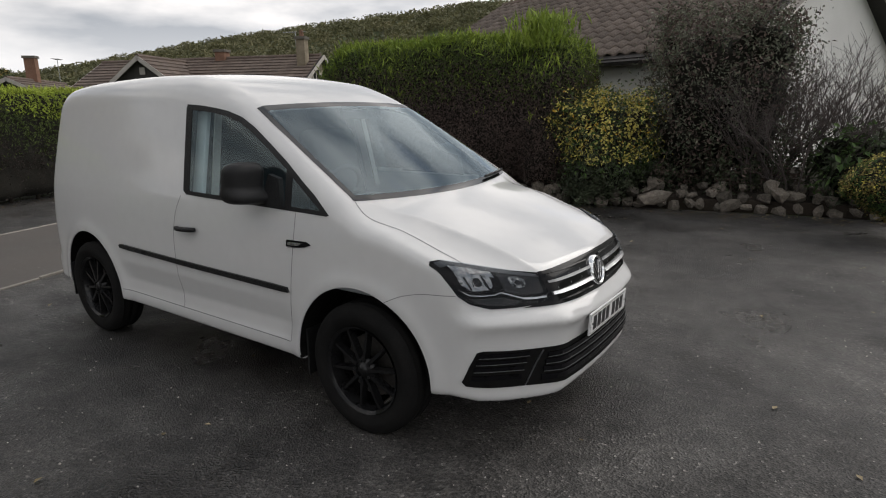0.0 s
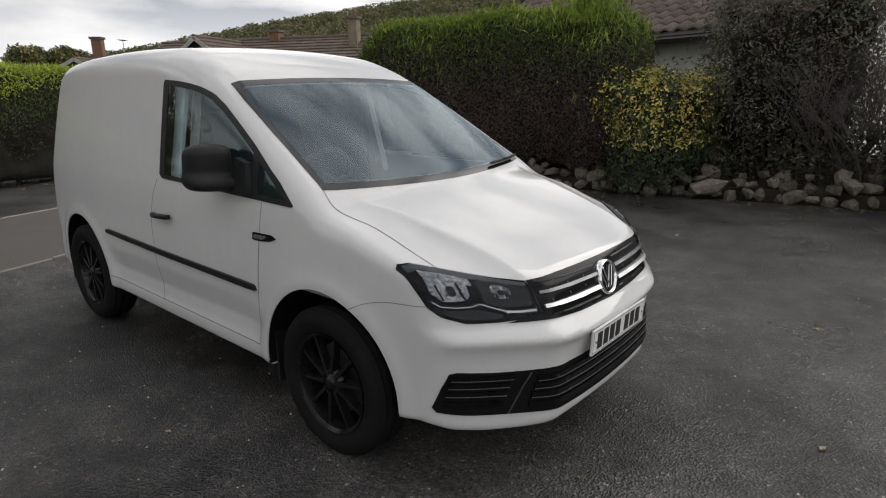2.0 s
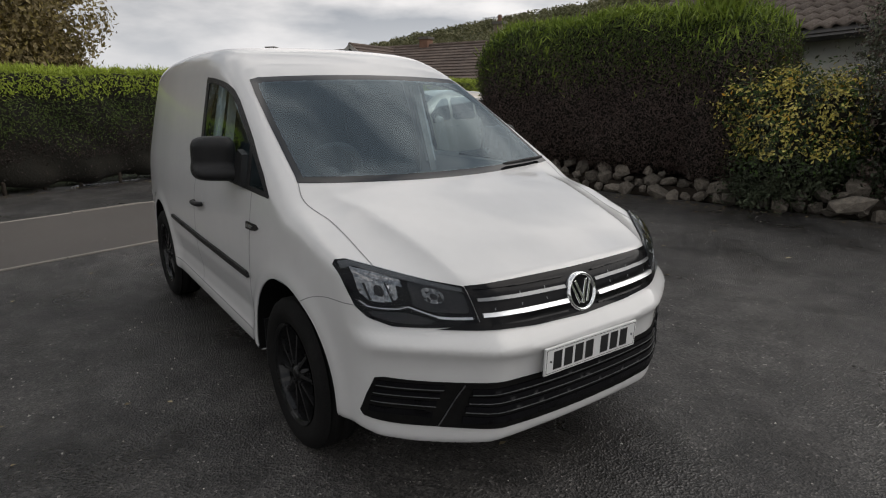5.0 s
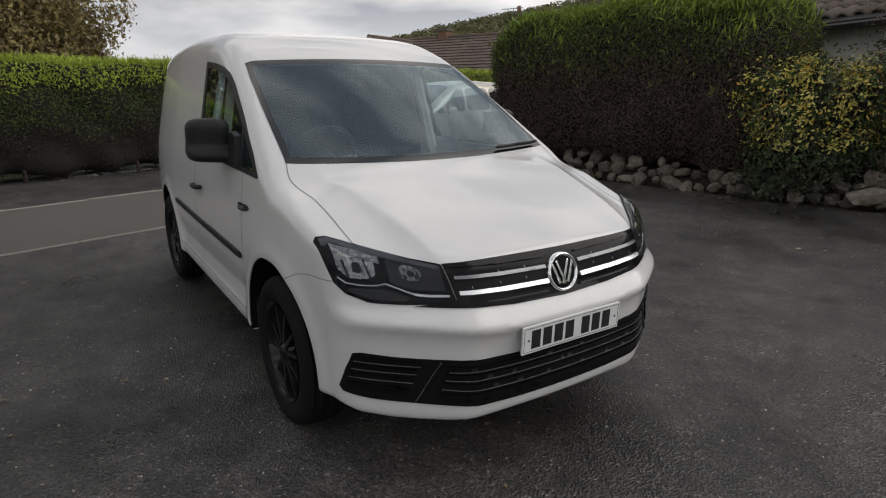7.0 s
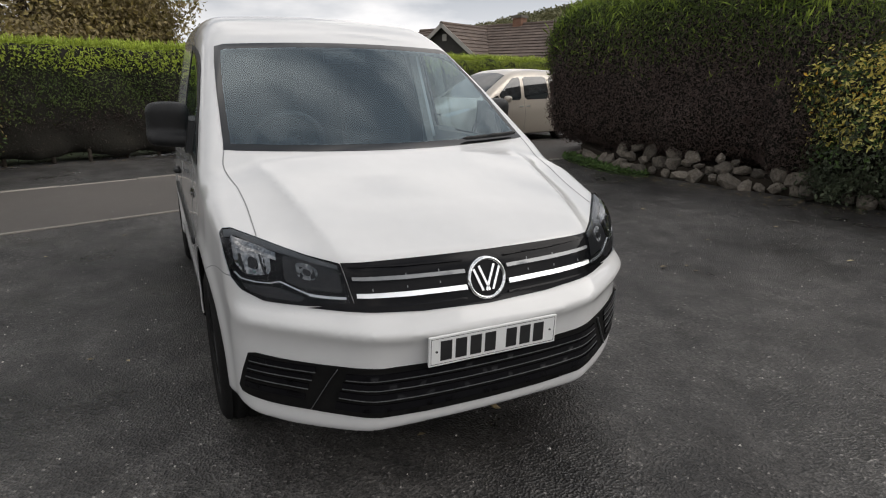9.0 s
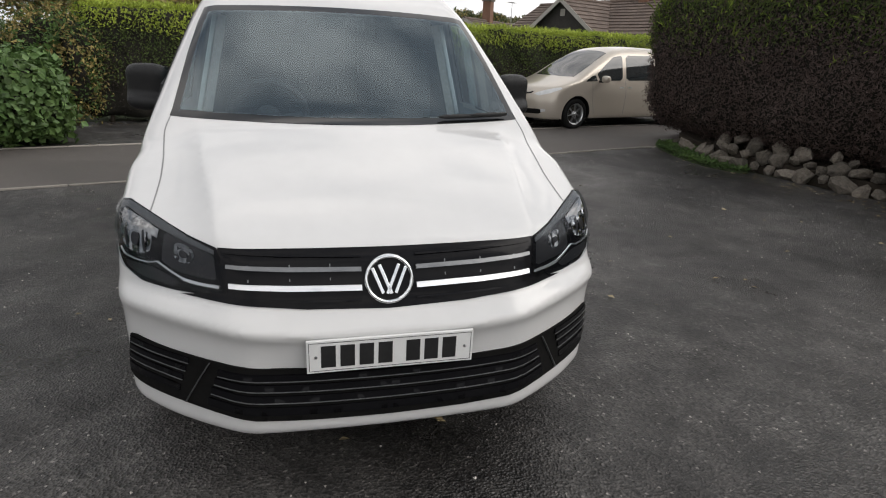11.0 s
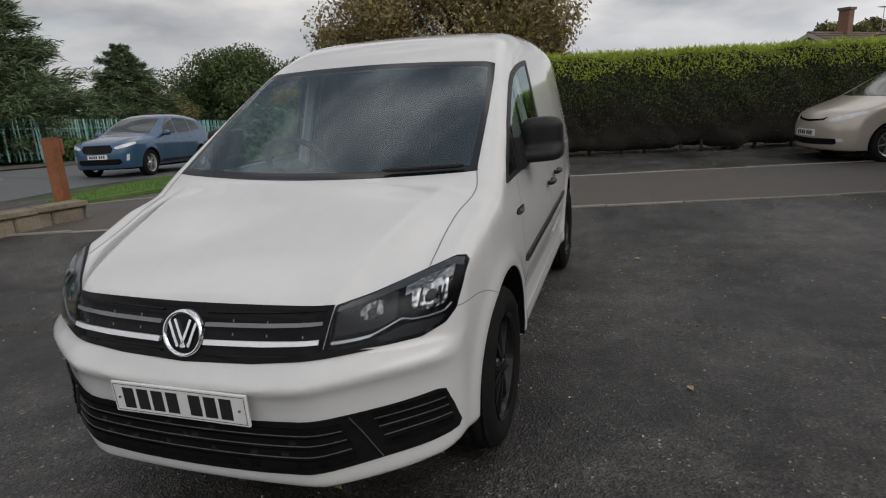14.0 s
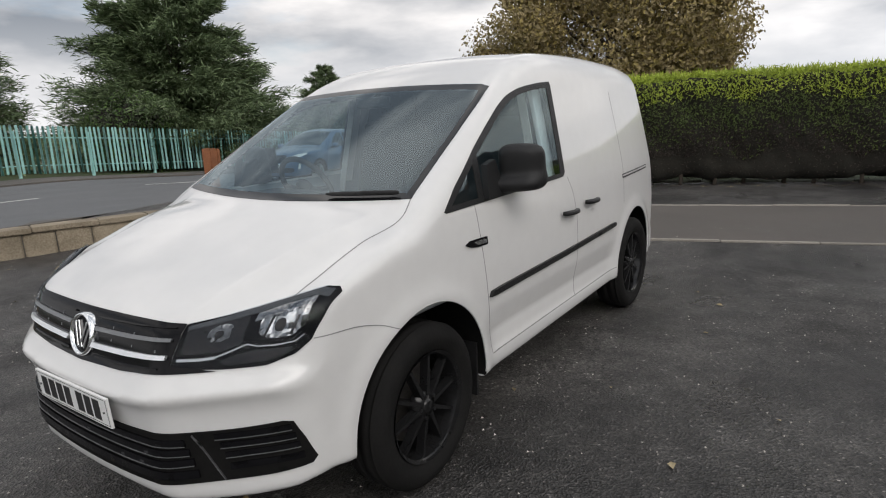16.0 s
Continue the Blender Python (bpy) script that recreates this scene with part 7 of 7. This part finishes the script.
SUV = dict(
    side=[(0.15, 0.84), (0.32, 0.90), (0.50, 0.93), (0.80, 0.94), (1.02, 0.91), (1.10, 0.88), (1.40, 0.76), (1.62, 0.66), (1.80, 0.58)],
    taper=[(-3.8, 0.09), (-3.2, 0.0), (-0.3, 0.0), (0.4, 0.03), (0.95, 0.10)],
    top=[(1.1, 0.80), (0.88, 0.90), (0.60, 0.99), (0.20, 1.06), (-0.30, 1.12), (-0.45, 1.17), (-0.90, 1.42), (-1.30, 1.60), (-1.70, 1.685), (-2.2, 1.70), (-3.0, 1.64), (-3.5, 1.52), (-3.8, 1.3)],
    crown=[(0.9, 0.08), (0.0, 0.07), (-0.6, 0.09), (-1.5, 0.10), (-3.8, 0.12)],
    crease=[(0.95, 0.03), (-0.2, 0.02), (-0.5, 0.0), (-3.8, 0.0)], fold=(0.48, 0.10),
    front=[(0.15, 0.76), (0.30, 0.86), (0.45, 0.90), (0.65, 0.915), (0.85, 0.90), (0.95, 0.82), (1.1, 0.7)],
    nose=(0.22, 0.55, 7.0),
    rear=[(0.2, -3.58), (0.5, -3.70), (0.95, -3.70), (1.1, -3.66), (1.4, -3.42), (1.7, -3.15)],
    bottom=[(1.0, 0.24), (0.5, 0.25), (0.0, 0.28), (-3.0, 0.28), (-3.9, 0.34)],
    edge=[(1.0, 0.06), (0.0, 0.08), (-1.0, 0.14), (-3.8, 0.18)],
    k_front=0.07, k_rear=0.12, flare=0.012, well=0.62, arches=[(0.0, 0.36, 0.40), (-2.774, 0.36, 0.40)])
car("estate_suv", pose(-10.7, -11.87, float(ground_z(-10.7, -11.87)) - 0.02, 0, -3.4, 12), SUV, M_blue, "dark blue estate car on the road",
    glass=([(-0.75, 1.10), (-1.50, 1.13), (-1.55, 1.56), (-1.35, 1.53), (-1.0, 1.36)], [(-1.58, 1.13), (-2.35, 1.16), (-2.42, 1.55), (-1.62, 1.57)], [(-2.42, 1.17), (-3.05, 1.25), (-2.85, 1.48), (-2.48, 1.54)]),
    screen=np.array([(-0.46, -0.64), (-0.40, 0), (-0.46, 0.64), (-0.9, 0.62), (-1.25, 0.55), (-1.30, 0), (-1.25, -0.55), (-0.9, -0.62)]),
    wheels=(0.0, -2.774), R=0.36, r=0.235, rim_mat=M_alloy, spokes=5, pair=0.12,
    lamps=(([(0.45, 0.80), (0.62, 0.86), (0.82, 0.93), (0.86, 0.87), (0.70, 0.79), (0.48, 0.75)], M_lampclear, "headlight"), ([(0.68, 0.45), (0.74, 0.46), (0.76, 0.62), (0.71, 0.62)], M_lampclear, "day_lamp")),
    grille=(([(0.0, 0.86), (0.36, 0.86), (0.42, 0.76), (0.36, 0.66), (0.0, 0.64)], M_gloss_black, "upper_grille"), ([(0.0, 0.50), (0.55, 0.50), (0.60, 0.42), (0.5, 0.36), (0.0, 0.36)], M_under, "lower_grille")),
    seams=(([(-0.55, 1.10), (-0.55, 0.7), (-0.60, 0.36)], 0.008), ([(-1.55, 1.13), (-1.58, 0.7), (-1.56, 0.36)], 0.008), ([(-2.40, 1.15), (-2.50, 0.8), (-2.42, 0.7)], 0.008)),
    trims=(([(-1.30, 0.97), (-1.46, 0.97), (-1.46, 1.0), (-1.30, 1.0)], M_blue, "door_handle"), ([(-2.15, 1.0), (-2.31, 1.0), (-2.31, 1.03), (-2.15, 1.03)], M_blue, "door_handle"), ([(-0.45, 0.34), (-2.35, 0.36), (-2.35, 0.44), (-0.45, 0.42)], M_black_plastic, "sill_trim")),
    plate_at=0.565, mirror_at=(-0.72, 1.14), lo=(-3.85, -1.02, 0.15), hi=(1.02, 1.02, 1.80))
